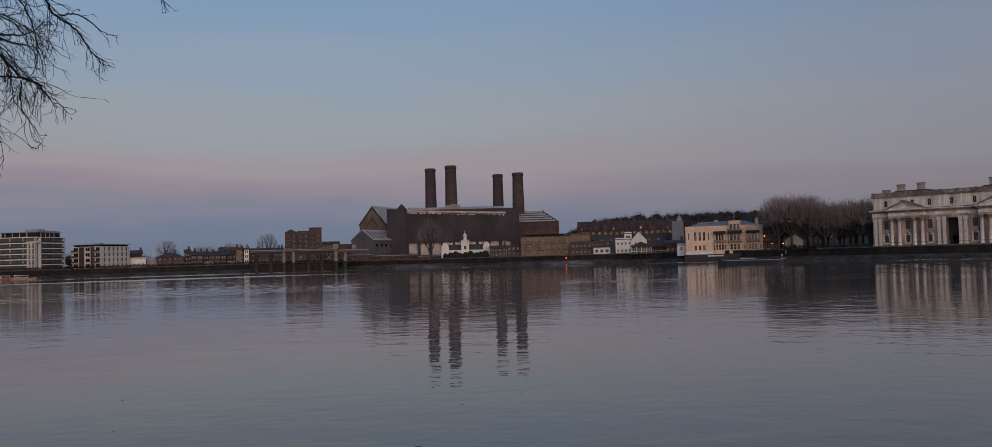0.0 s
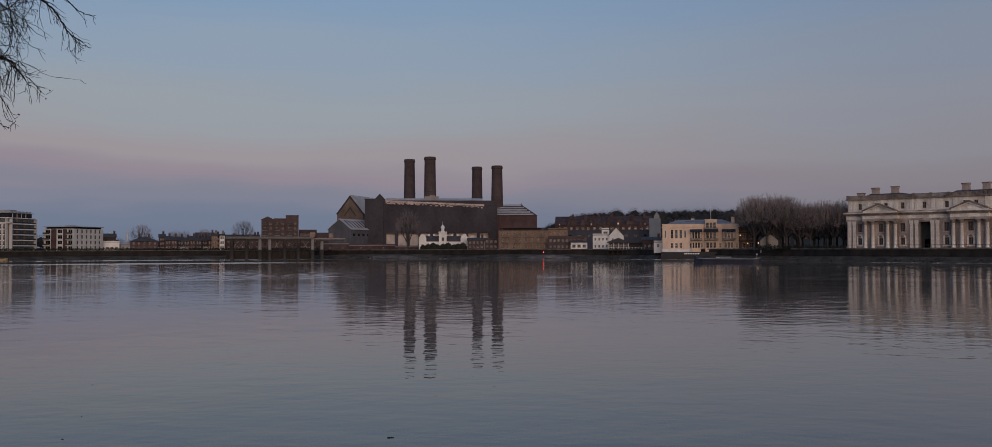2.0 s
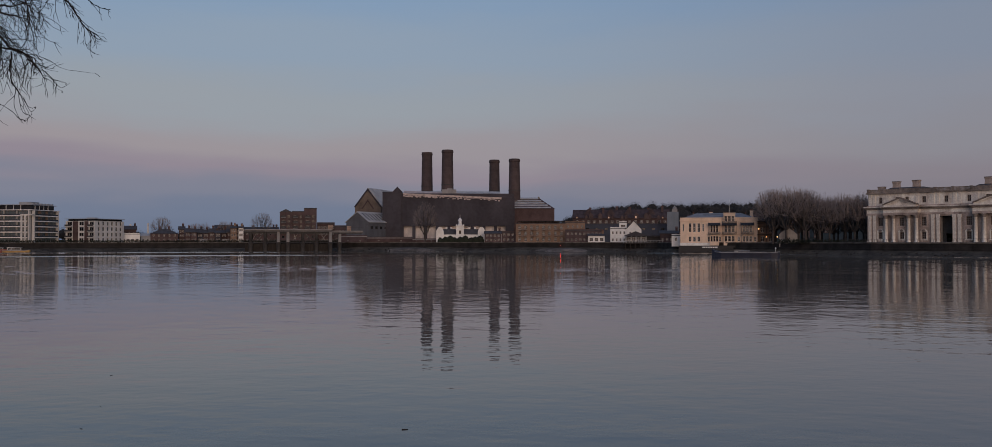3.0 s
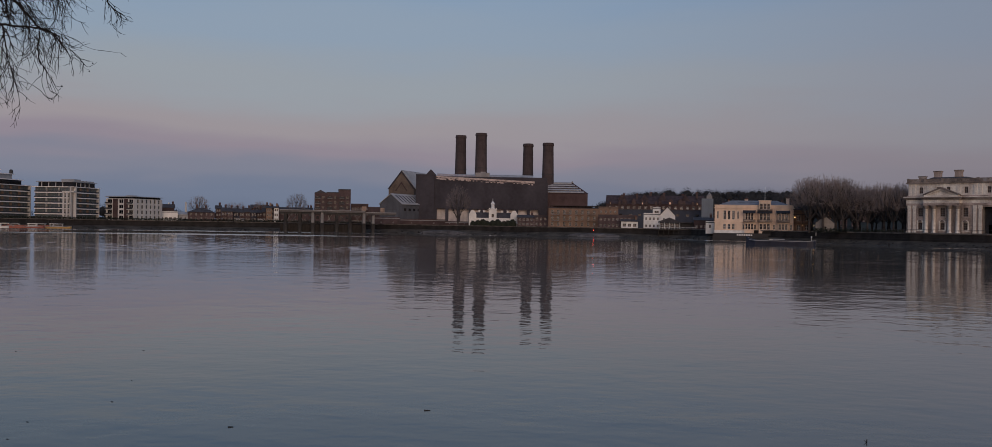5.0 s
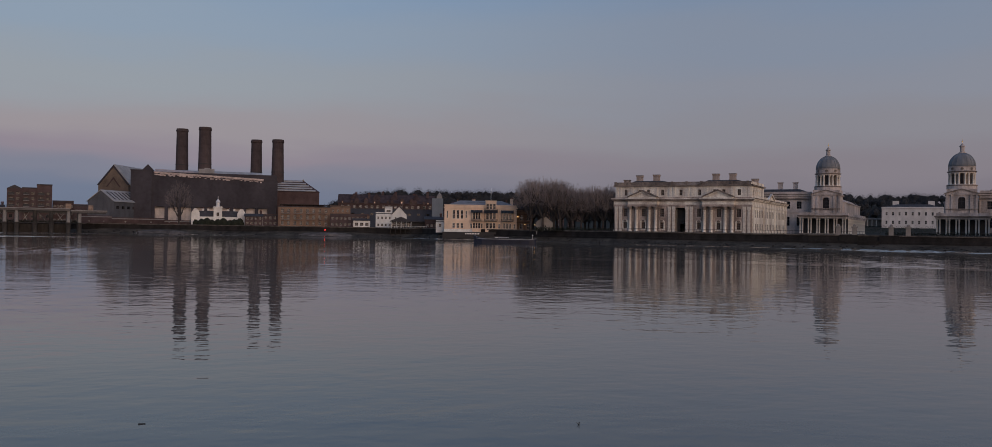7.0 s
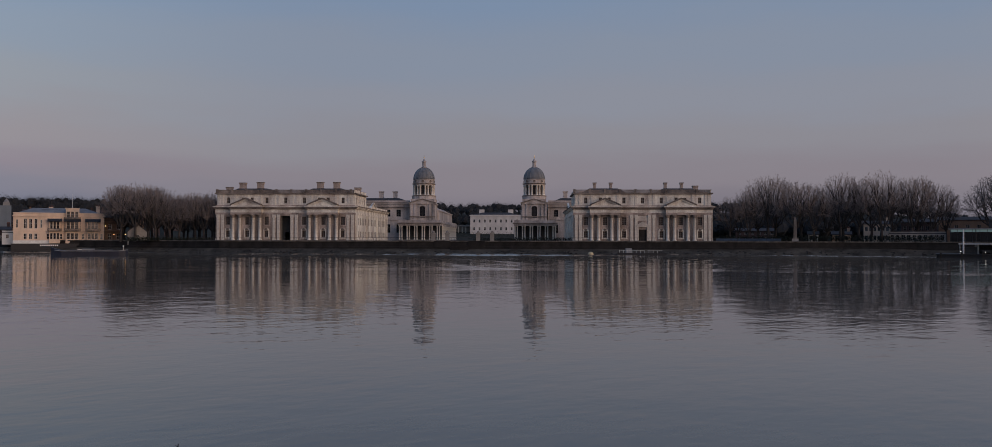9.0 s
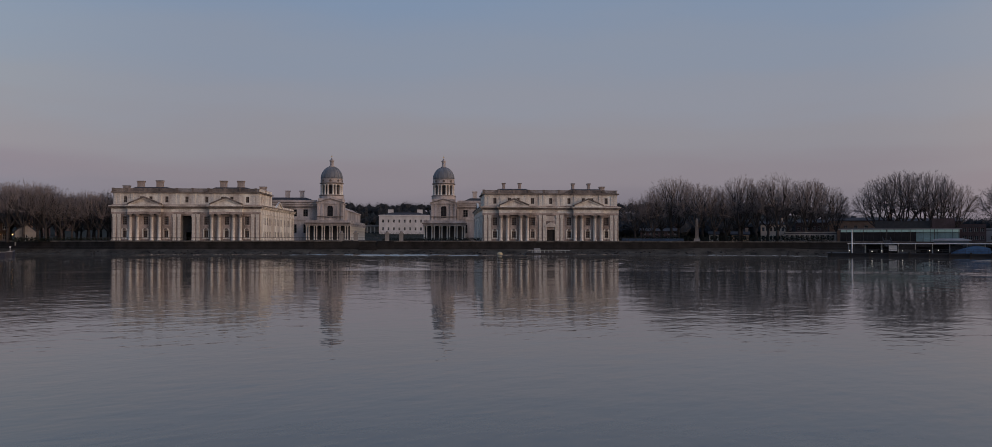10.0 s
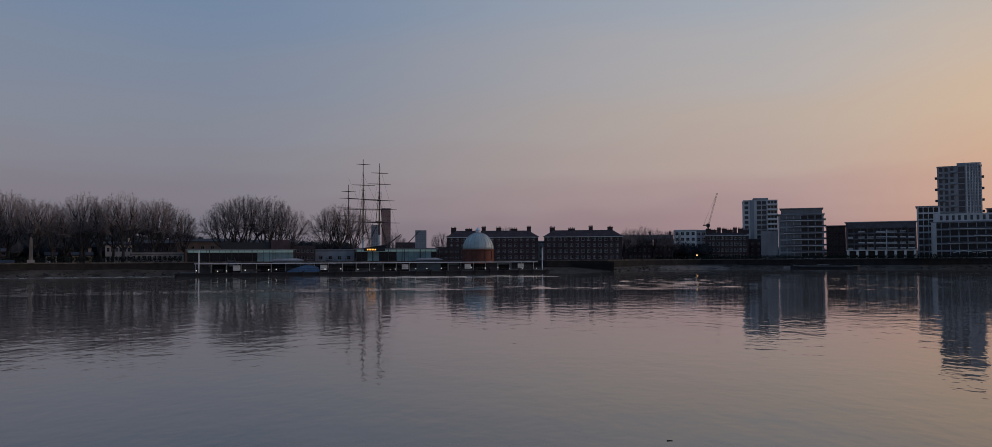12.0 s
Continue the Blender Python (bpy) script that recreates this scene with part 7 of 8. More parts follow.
def mansion_flats(az0, az1, d, h, floors, n, rise, label, stacks=5, turn=0.0, wings=True, deep=13):
    m, w = span(az0, az1, d, GROUND, turn)
    t = thing("mansion_flats", m, label, "apartment block", "brick mansion flats")
    fh = h / floors
    front = grid(0.8, w - 0.8, n, [i * fh + 0.8 for i in range(floors)], 1.25, fh - 1.1)
    side = grid(1, deep - 1, 3, [i * fh + 0.8 for i in range(floors)], 1.1, fh - 1.1)
    shell(t, w, deep, h, BRICK_DARK, front=front, right=side, left=side, frame_mat=PAINT_WHITE)
    part("roof", Geo().hip(-0.5, -0.5, w + 0.5, deep + 0.5, h, h + rise, 4.5), TILE_RED, t)
    part("eaves", Geo().box(-0.45, -0.45, h - 0.25, w + 0.45, -0.003, h - 0.01), PAINT_WHITE, t)
    for i in range(stacks):
        chimney(t, w * (i + 0.35) / stacks + 0.5, 4.5, h + rise * 0.55, (2.6, 2.1, 2.9)[i % 3], (2.3, 3.0, 1.8)[i % 3], 1.1, BRICK_DARK, 4)
    return t, w


mansion_flats(86.3, 92.4, 374, 10.4, 4, 15, 2.9, "four-storey dark red brick mansion flats with white sash windows", 6)
mansion_flats(92.8, 97.95, 374, 10.4, 4, 13, 2.9, "four-storey dark red brick mansion flats with white sash windows", 4)
simple_house(92.35, 92.85, 384, 8.0, 0, RENDER_WHITE, SLATE, "narrow pale link building between brick flats", 2, 1, 8, "flat", category="building", name="link_building")
mansion_flats(103.3, 106.0, 424, 11.6, 4, 9, 1.2, "four-storey brown brick flats with many chimney stacks", 8)
simple_house(106.0, 107.2, 430, 9.0, 0, BRICK_DARK, SLATE, "plain dark brick end block", 3, 3, 10, "flat", category="apartment block", name="end_block")
simple_house(101.3, 102.75, 452, 14.6, 0, RENDER_WHITE, SLATE, "pale white apartment building behind dark trees", 5, 4, 14, "flat", win=(1.6, 1.6), category="apartment block", name="pale_flats")
simple_house(102.7, 104.0, 470, 15.0, 0, CLADDING, SLATE, "grey apartment building behind brick flats", 5, 4, 14, "flat", win=(1.6, 1.6), category="apartment block", name="grey_flats")
simple_house(98.0, 99.9, 400, 9.0, 2.4, BRICK_DARK, TILE_RED, "dark brick row behind the trees", 3, 6, 10, category="house")
simple_house(100.0, 101.2, 405, 9.5, 2.0, BRICK_DARK, TILE_RED, "dark brick row behind the trees", 3, 4, 10, category="house")


def wharf():
    m, w = span(93.7, 97.4, 337, 0.0)
    t = thing("timber_wharf", m, "dark timber-piled wharf with a row of fender posts", "wharf")
    part("deck", Geo().box(0, 0, 3.6, w, 12, 4.3), TIMBER, t)
    part("wall", Geo().box(0, 0.6, -2, w, 1.4, 3.6), TIMBER, t)
    for i in range(28):
        part("fender_post", Geo().box(-0.22, -0.35, -2, 0.22, 0.1, 4.6), TIMBER, t, m=Matrix.Translation((0.3 + i * (w - 0.6) / 27, 0, 0)))
    part("railing", Geo().box(0, 0.2, 5.4, w, 0.26, 5.5), STEEL, t)


wharf()


def slab_tower():
    m, w = span(105.73, 107.8, 452, GROUND, -4)
    t = thing("tower_block", m, "slim pale concrete council tower block with dark window bands", "tower block")
    h, fl = 29.6, 12
    fh = h / fl
    front = [x for i in range(fl) for x in grid(0.2, w * 0.15, 1, [i * fh + 0.7], 1.8, 1.5) + grid(w * 0.38, w * 0.68, 2, [i * fh + 0.5], 2.2, 1.75) + grid(w * 0.71, w - 0.2, 3, [i * fh + 0.95], 1.25, 1.3)]
    shell(t, w, 14, h, CONCRETE_PALE, front=front, bars=(2, 1), frame_mat=STEEL, pane_mat=PANE_MID)
    part("stair_shaft", Geo().box(w * 0.19, -0.5, -1, w * 0.30, -0.003, h + 0.3), CLADDING, t)
    for i in range(fl):
        part("panel", Geo().box(w * 0.385, -0.12, i * fh + 0.02, w * 0.675, -0.003, i * fh + 0.45), CLADDING, t, "grey spandrel panel")
        b = part("balcony", Geo().box(w * 0.70, -1.1, i * fh + 0.02, w, -0.003, i * fh + 0.2), CONCRETE_PALE, t)
        part("balcony_front", Geo().box(w * 0.70, -1.1, i * fh + 0.2, w, -1.0, i * fh + 0.85), RENDER_WHITE, b)
    part("fin", Geo().box(w * 0.685, -1.15, -1, w * 0.70, -0.003, h), CONCRETE_PALE, t)
    roof_flat(t, w, 14, h, CONCRETE_PALE, 0.15)
    part("lift_room", Geo().box(w * 0.3, 4, h + 0.35, w * 0.75, 10, h + 1.6), CONCRETE, t)


slab_tower()
simple_house(106.75, 107.8, 422, 12.6, 0, CONCRETE, CONCRETE, "plain grey concrete box building by the river", 4, 1, 12, "flat", win=(0.6, 0.4), category="building", name="concrete_block")


def modern_block(az0, az1, d, h, floors, label, base_mat, balcony_right=False, turn=0.0, n=6, arcade=False, pane=None, white_band=True, deep=18, name="modern_flats", glassy=0.0):
    m, w = span(az0, az1, d, GROUND, turn)
    t = thing(name, m, label, "apartment block")
    z0 = 4.2 if arcade else 0.3
    fh = (h - z0) / floors
    front = [x for i in range(floors) for x in grid(0.6, w - 0.6, n, [z0 + i * fh + 0.35], (w - 1.2) / n - 0.35, fh - 0.75)]
    holes = list(front)
    if arcade:
        holes += grid(0.8, w - 0.8, 7, [0.0], (w - 1.6) / 7 - 1.3, 3.6)
    wl = part("wall", Geo().wall(0, -1, w, h, holes, thick=0.5), base_mat, t)
    cut = w * glassy
    glaze(wl, [q for q in front if q[0] < cut], depth=0.3, bars=(2, 2), frame_mat=CLADDING, pane_mat=pane or PANE_BLUE)
    glaze(wl, [q for q in front if q[0] >= cut], depth=0.3, bars=(2, 1), frame_mat=STEEL, pane_mat=PANE)
    part("body", Geo().box(0, 0.51, 3.7 if arcade else -1, 0.5, deep, h).box(w - 0.5, 0.51, -1, w, deep, h).box(0, deep, -1, w, deep + 0.4, h), base_mat, t)
    if arcade:
        part("shop_front", Geo().box(0.6, 2.5, -0.5, w - 0.6, 2.6, 3.8), PANE, t)
        pier_mesh = Geo().box(-0.5, -0.5, -0.5, 0.5, -0.004, 4.0).mesh("arcade_pier", RENDER_WHITE)
        for i in range(8):
            part("arcade_pier", pier_mesh, None, t, "white arcade pier", m=Matrix.Translation((0.8 + i * (w - 1.6) / 7, 0, 0)))
        part("band", Geo().box(0, -0.6, 3.7, w, -0.005, 4.1), RENDER_WHITE, t)
    for i in range(floors):
        if white_band:
            z = z0 + i * fh
            x0 = w * (0.30 if i % 2 else 0.12)
            b = part("balcony", Geo().box(x0, -1.2, z + 0.0, w + (1.0 if balcony_right else -0.5), -0.005, z + 0.22), BAND_WHITE, t)
            part("balcony_rail", Geo().box(x0, -1.18, z + 0.2, w + (1.0 if balcony_right else -0.5), -1.14, z + 0.9), PANE_MID, b)
    roof_flat(t, w, deep, h, CLADDING, 0.5)
    return t, w


tb2, wb2 = modern_block(107.82, 110.52, 420, 20.6, 7, "glass-fronted riverside apartment block with white balcony bands", CLADDING, True, 0, 6, glassy=0.36)
part("top_storey", Geo().box(1.2, 1.5, 20.95, wb2 - 0.6, 14, 23.3).box(0.6, 0.9, 23.3, wb2, 14.6, 23.7), PANE_BLUE, tb2, "glazed set-back top floor")
modern_block(110.65, 111.78, 432, 15.4, 5, "narrow dark brick apartment block", BRICK_BROWN, False, 0, 3, white_band=False)
BLOCK_DARK = mat("dark_grey_brick", (0.115, 0.108, 0.115), 0.85, 0.35, 0.5, 0.2)
tb3 = modern_block(111.79, 115.72, 425, 16.6, 5, "dark brick apartment block with white balconies and a white arcade", BLOCK_DARK, False, 0, 10, arcade=True, white_band=False)
tb3, wb3 = tb3
for i in range(4):
    for a, b in ((0.03, 0.10), (0.18, 0.27), (0.30, 0.40), (0.43, 0.57), (0.59, 0.73), (0.77, 0.85), (0.88, 0.97)):
        if (a, i) in ((0.03, 3), (0.03, 1), (0.30, 3), (0.88, 3)):
            continue
        z = 4.3 + i * 2.5
        bb = part("balcony", Geo().box(a * wb3, -1.2, z, b * wb3, -0.005, z + 0.16), RENDER_WHITE, tb3)
        part("balcony_rail", Geo().box(a * wb3, -1.2, z + 0.5, b * wb3, -1.15, z + 0.78), RENDER_WHITE, bb)
part("downpipe", Geo().box(wb3 * 0.575, -1.3, 0, wb3 * 0.583, -1.2, 13.2), RENDER_WHITE, tb3, "white vertical rod")
part("top_storey", Geo().box(0.3, -0.25, 14.0, wb3 - 0.3, -0.006, 16.5), BLOCK_DARK, tb3, "blank dark upper wall")


def glass_tower():
    m, w = span(116.89, 119.2, 482)
    t = thing("tower_block", m, "tall pale glass and concrete residential tower with corner balconies", "tower block")
    h, fl = 45.4, 16
    fh = h / fl
    dark = [x for i in range(fl) for x in grid(0.4, w * 0.40, 3, [i * fh + 0.6], 1.5, 1.9) + grid(w * 0.46, w * 0.64, 1, [i * fh + 0.3], 2.8, 2.4)]
    pale = [x for i in range(fl) for x in grid(w * 0.67, w - 0.3, 4, [i * fh + 0.3], 1.25, 2.4)]
    wl = part("wall", Geo().wall(0, -1.5, w, h, dark + pale, thick=0.4), CONCRETE, t)
    glaze(wl, dark, depth=0.2, bars=(1, 2), frame_mat=STEEL, pane_mat=PANE_MID)
    glaze(wl, pale, depth=0.1, bars=(1, 2), frame_mat=STEEL_PALE, pane_mat=PANE_BLUE)
    part("body", Geo().box(0, 0.41, -1.5, 0.4, 16, h).box(w - 0.4, 0.41, -1.5, w, 16, h).box(0, 16, -1.5, w, 16.4, h), CONCRETE, t)
    for i in range(6):
        x = w * 0.67 + i * (w * 0.33 - 0.3) / 5
        part("mullion", Geo().box(x - 0.09, -0.32, 4, x + 0.09, -0.003, h + 1.2), BAND_WHITE, t, "white vertical mullion")
    part("corner_frame", Geo().box(w * 0.645, -0.6, 4, w * 0.665, -0.003, h + 1.6).box(w - 0.3, -0.6, 4, w, -0.003, h + 1.6).box(w * 0.665, -0.6, h + 1.2, w - 0.3, -0.003, h + 1.6), CONCRETE_PALE, t)
    for i in range(5, fl):
        for x0, x1 in ((-1.1, 0.0), (w, w + 1.1)):
            if i % 2 == 0:
                part("balcony", Geo().box(x0 + (0.003 if x0 > 0 else 0), 1, i * fh, x1 - (0.003 if x0 < 0 else 0), 5, i * fh + 1.0), STEEL, t)
    for i in range(2, fl, 2):
        part("balcony", Geo().box(w * 0.05, -1.0, i * fh, w * 0.18, -0.004, i * fh + 0.95), CLADDING, t)
        part("balcony", Geo().box(w * 0.30, -1.0, i * fh + fh, w * 0.43, -0.004, i * fh + fh + 0.95), CLADDING, t)
    roof_flat(t, w, 16, h, CONCRETE, 0.2, 0.5)
    part("crown", Geo().box(w * 0.45, 1, h + 0.5, w - 0.6, 12, h + 1.9), CLADDING, t)
    part("aerial", Geo().tube((w * 0.6, 5, h), (w * 0.6, 5, h + 4), 0.06, 0.04, 5), STEEL, t)


glass_tower()
modern_block(115.75, 117.0, 455, 24.6, 8, "pale-panelled apartment block with dark glazing beside the tower", CONCRETE_PALE, False, 0, 4, white_band=False, pane=PANE_BLUE)
tp, wp = modern_block(116.5, 124.0, 440, 16.5, 5, "long glazed riverside block with pale upper floors", CLADDING, False, 0, 16)
up = grid(3, wp - 1, 22, [17.4], 1.1, 2.2)
us = part("upper_storey", Geo().wall(1, 16.86, wp, 20.4, up, y=0.4, thick=0.4).box(1, 0.8, 20.2, wp, 14, 20.4).box(1, 0.81, 16.86, 1.4, 14, 20.2), CONCRETE_PALE, tp, "pale panelled upper floor")
glaze(us, up, depth=0.6, bars=(1, 1), frame_mat=STEEL, pane_mat=PANE_MID)
part("end_panel", Geo().box(0.0, -0.4, -1, 2.2, -0.006, 16.4), CONCRETE_PALE, tp, "pale end wall panel")
modern_block(119.4, 126.0, 500, 25.0, 8, "grey apartment block behind the tower", CLADDING, False, 0, 12, white_band=False)
for i in range(2):
    k = thing("parasol", facing(117.6 + 1.35 * i, 408, GROUND), "white terrace awning beside the river", "awning")
    part("canvas", Geo().extrude([(0, 2.4), (4.2, 3.3), (8.4, 2.4), (8.4, 2.55), (4.2, 3.5), (0, 2.55)], 0, 4), PAINT_WHITE, k)
    for x in (0.3, 8.1):
        part("pole", Geo().tube((x, 2, 0), (x, 2, 2.5), 0.06, 0.06, 6), STEEL, k)
BRICK_PINK = mat("hazy_pink_brick", (0.33, 0.21, 0.18), 0.9, 0.25, 0.2)
for az0, az1, top, bm_, lab in ((81.98, 82.58, 58.6, BRICK_PINK, "distant brown brick tower block"), (81.3, 81.86, 41.0, CLADDING, "distant grey tower block"), (84.2, 84.95, 35.5, CLADDING, "distant blue-grey tower block")):
    simple_house(az0, az1, 900, top - GROUND, 0, bm_, CONCRETE, lab, 12, 4, 14, "flat", win=(0.9, 1.0), category="tower block", name="distant_tower_block")


def tower_crane():
    t = thing("tower_crane", facing(103.5, 800, 20), "slender luffing tower crane on the skyline", "crane")
    part("tower", Geo().box(-0.8, -0.8, 0, 0.8, 0.8, 17), STEEL, t)
    part("cab", Geo().box(-1.6, -1.2, 14, 1.6, 1.2, 16.5).box(-4.5, -1, 15, -1.6, 1, 16), STEEL, t)
    g = Geo()
    n = 12
    for i in range(n):
        a, b = i / n, (i + 1) / n
        pa, pb = Vector((0.5 + 7.8 * a, 0, 16 + 28.5 * a)), Vector((0.5 + 7.8 * b, 0, 16 + 28.5 * b))
        for o in (-0.5, 0.5):
            g.tube(pa + Vector((o, 0, 0)), pb + Vector((o, 0, 0)), 0.13, 0.13, 3)
        g.tube(pa + Vector((-0.5, 0, 0)), pb + Vector((0.5, 0, 0)), 0.1, 0.1, 3)
    part("jib", g, STEEL, t)
    part("tie", Geo().tube((-3.5, 0, 16), (-2.0, 0, 21), 0.1, 0.1, 3).tube((-2.0, 0, 21), (8.0, 0, 44), 0.06, 0.06, 3), STEEL, t)


tower_crane()
barge(108.5, 385, 27, 6, "low dark barge with pale rails moored by the shore", PAINT_BLACK, CONCRETE, 4)


def obelisk():
    t = thing("obelisk", facing(61.14, 318), "tall pale granite obelisk on a stepped base", "obelisk")
    part("base", Geo().box(-1.6, -1.6, -0.4, 1.6, 1.6, 0.3).box(-1.1, -1.1, 0.3, 1.1, 1.1, 1.3), STONE_DARK, t)
    part("shaft", Geo().hip(-0.62, -0.62, 0.62, 0.62, 1.3, 8.0, 0.2).hip(-0.42, -0.42, 0.42, 0.42, 8.0, 8.8, 0.4), STONE_DEEP, t)


obelisk()
for az0, az1, d, h, wm in ((65.1, 66.6, 378, 7.2, STUCCO), (67.2, 69.1, 368, 7.6, BRICK_BROWN), (69.2, 72.8, 380, 8.6, BRICK_STOCK), (73.0, 76.4, 384, 8.2, BRICK_BROWN), (57.5, 60.0, 385, 4.5, BRICK_BROWN), (61.9, 62.5, 352, 2.8, RENDER_WHITE), (63.3, 64.4, 360, 2.8, STUCCO)):
    simple_house(az0, az1, d, h, 1.2, wm, SLATE, "town building glimpsed behind bare trees", 2 if h > 4 else 1, 6 if h > 4 else 2, 10, win=(1.3, 1.6), category="building", name="town_building")
simple_house(66.5, 69.6, 335, 3.0, 0, STONE_DARK, SLATE, "low colonnaded riverside shelter under the trees", 1, 10, 5, "flat", win=(1.2, 1.9), category="shelter", name="shelter")


def hoarding(az0, az1, d, h, material, label):
    m, w = span(az0, az1, d)
    t = thing("hoarding", m, label, "fence")
    n = int(w / 2.4)
    for i in range(n):
        part("panel", Geo().box(i * w / n, 0, 0, (i + 1) * w / n - 0.06, 0.08, h), material, t)


hoarding(56.3, 60.3, 325, 1.3, mat("faded_blue_board", (0.035, 0.065, 0.11), 0.7, 0.4, 0.5), "dull blue painted hoarding panels along the terrace")


BUOY_CREAM = mat("faded_yellow_paint", (0.55, 0.46, 0.28), 0.6, 0.3, 0.8)


def small_boats():
    m = palace(30, 287, TIDE)
    t = thing("mooring_pontoon", m, "low mooring pontoon with pale rails off the terrace", "pontoon")
    part("float", Geo().box(0, 0, -0.3, 16, 3, 0.7), PAINT_BLACK, t)
    r = part("railing", Geo().box(0.5, 0.2, 1.5, 9, 0.26, 1.58).box(10, 0.2, 1.4, 15, 0.26, 1.48), PAINT_WHITE, t)
    for i in range(10):
        part("post", Geo().box(-0.04, 0.2, 0.7, 0.04, 0.28, 1.5), PAINT_WHITE, r, m=Matrix.Translation((0.7 + i * 1.4, 0, 0)))
    part("hut", Geo().box(3, 1.5, 0.7, 5, 2.8, 2.2), CLADDING, t)
    b = thing("mooring_buoy", palace(21, 285, TIDE), "pale yellow mooring buoy floating on the river", "buoy")
    part("float", Geo().lathe([(0.4, -0.4), (0.95, 0), (0.95, 0.4), (0.6, 0.9), (0.15, 1.05)], 14), BUOY_CREAM, b, smooth=True)


small_boats()

# ---- bare trees ----


def bare_tree(seed, height, spread, tips=300):
    """A short trunk that fans into rising limbs, each dividing twice, under a rounded dome of fine shoots. Returns the geometry of wood and shoots."""
    rng = random.Random(seed)
    wood, fine = Geo(), Geo()
    fork = Vector((rng.uniform(-0.3, 0.3), rng.uniform(-0.3, 0.3), height * rng.uniform(0.17, 0.23)))
    mid = Vector((0, 0, height * 0.60))
    rad = Vector((height * 0.37 * spread, height * 0.37 * spread, height * 0.40))

    def limb(p, q, r0, r1, n, sides, g, lift=0.3):
        """A limb from p to q that leaves sideways and bends upward, a little crooked."""
        c = Vector((p.x + (q.x - p.x) * (0.5 + 0.5 * lift), p.y + (q.y - p.y) * (0.5 + 0.5 * lift), p.z + (q.z - p.z) * (0.5 - 0.5 * lift)))
        a, out = p, [p]
        for i in range(1, n + 1):
            u = i / n
            b = p * (1 - u) ** 2 + c * (2 * u * (1 - u)) + q * u * u
            if i < n:
                b = b + Vector((rng.uniform(-1, 1), rng.uniform(-1, 1), rng.uniform(-1, 1))) * (q - p).length * 0.035
            g.tube(a, b, r0 + (r1 - r0) * (i - 1) / n, r0 + (r1 - r0) * u, sides)
            a = b
            out.append(b)
        return out

    limb(Vector((0, 0, -0.3)), fork, height * 0.024, height * 0.019, 3, 8, wood, 0.0)
    heads = []
    n = 8
    for k in range(n):
        a = 2.4 * k + rng.uniform(-0.3, 0.3)
        tilt = 0.12 + 1.35 * ((k + 0.5) / n) ** 0.75
        heads.append(Vector((math.sin(tilt) * math.cos(a), math.sin(tilt) * math.sin(a), math.cos(tilt))))
    sets = [[] for _ in heads]
    lumps = [rng.uniform(0.86, 1.08) for _ in heads]
    for _ in range(tips):
        z = rng.uniform(-0.42, 1.0)
        a, f = rng.uniform(0, 6.283), math.sqrt(1 - z * z)
        d = Vector((f * math.cos(a), f * math.sin(a), z))
        k = max(range(n), key=lambda i: heads[i].dot(d) + rng.uniform(-0.08, 0.08))
        r = rng.uniform(0.62, 1.0) ** 0.4 * lumps[k]
        sets[k].append(mid + Vector((d.x * rad.x, d.y * rad.y, d.z * rad.z)) * r)
    for group in sets:
        if not group:
            continue
        centre = sum(group, Vector()) / len(group)
        way = limb(fork, fork.lerp(centre, 0.62), height * 0.0105, height * 0.0062, 5, 5, wood, 0.35)
        seeds = rng.sample(group, min(6, len(group)))
        subs = [[] for _ in seeds]
        for p in group:
            subs[min(range(len(seeds)), key=lambda i: (seeds[i] - p).length)].append(p)
        for sub in subs:
            c2 = sum(sub, Vector()) / len(sub)
            start = way[rng.choice((3, 4, 5, 5))]
            way2 = limb(start, start.lerp(c2, 0.6), height * 0.0050, height * 0.0032, 4, 4, wood, 0.25)
            for p in sub:
                s0 = way2[rng.choice((2, 3, 4, 4))]
                way3 = limb(s0, p, height * 0.0024, height * 0.0011, 4, 3, fine, 0.2)
                out = (p - mid).normalized()
                for _ in range(7):
                    b = way3[rng.choice((2, 3, 3, 4, 4))]
                    d = (out * 0.7 + Vector((rng.uniform(-1, 1), rng.uniform(-1, 1), rng.uniform(-0.8, 0.9))) * 0.85).normalized()
                    length = height * rng.uniform(0.022, 0.048)
                    fine.tube(b, b + d * length, height * 0.0011, height * 0.0006, 3)
    return wood, fine


TREES = []
for k in range(6):
    wood, fine = bare_tree(100 + k, 20, (0.95, 1.05, 0.9, 1.0, 1.1, 1.0)[k], (250, 270, 240, 260, 280, 260)[k])
    top = max(v[2] for v in fine.v)
    TREES.append((wood.mesh("trunk", BARK, True), fine.mesh("crown", TWIG), top))


def plant(az, d, height, k, label="tall bare plane tree with a dense brown twig crown", z=GROUND, turn=None, wide=1.0, group="bare riverside trees"):
    wm, fm, top = TREES[k % len(TREES)]
    s = 1.07 * height / top
    t = thing("tree", facing(az, d, z, turn if turn is not None else (k * 77 + az * 31) % 360) @ Matrix.Diagonal((s * wide, s * wide, s, 1)), label, "tree", group)
    part("trunk", wm, None, t)
    part("crown", fm, None, t)
    return t


random.seed(21)
# grove between the tavern and the palace
for i in range(18):
    az = 18.4 + 5.3 * (i % 9) / 8 + random.uniform(-0.2, 0.2)
    row = i // 9
    plant(az, 352 + 16 * row + random.uniform(-3, 4), random.uniform(19.5, 21.5) - 2.8 * smooth_step(20.0, 21.2, az), i, wide=1.0)
for i in range(12):
    plant(18.5 + 5.1 * i / 11 + random.uniform(-0.15, 0.15), 386 + random.uniform(-5, 8), random.uniform(20, 22) - (3.0 if i > 4 else 0), i + 3, wide=1.0)
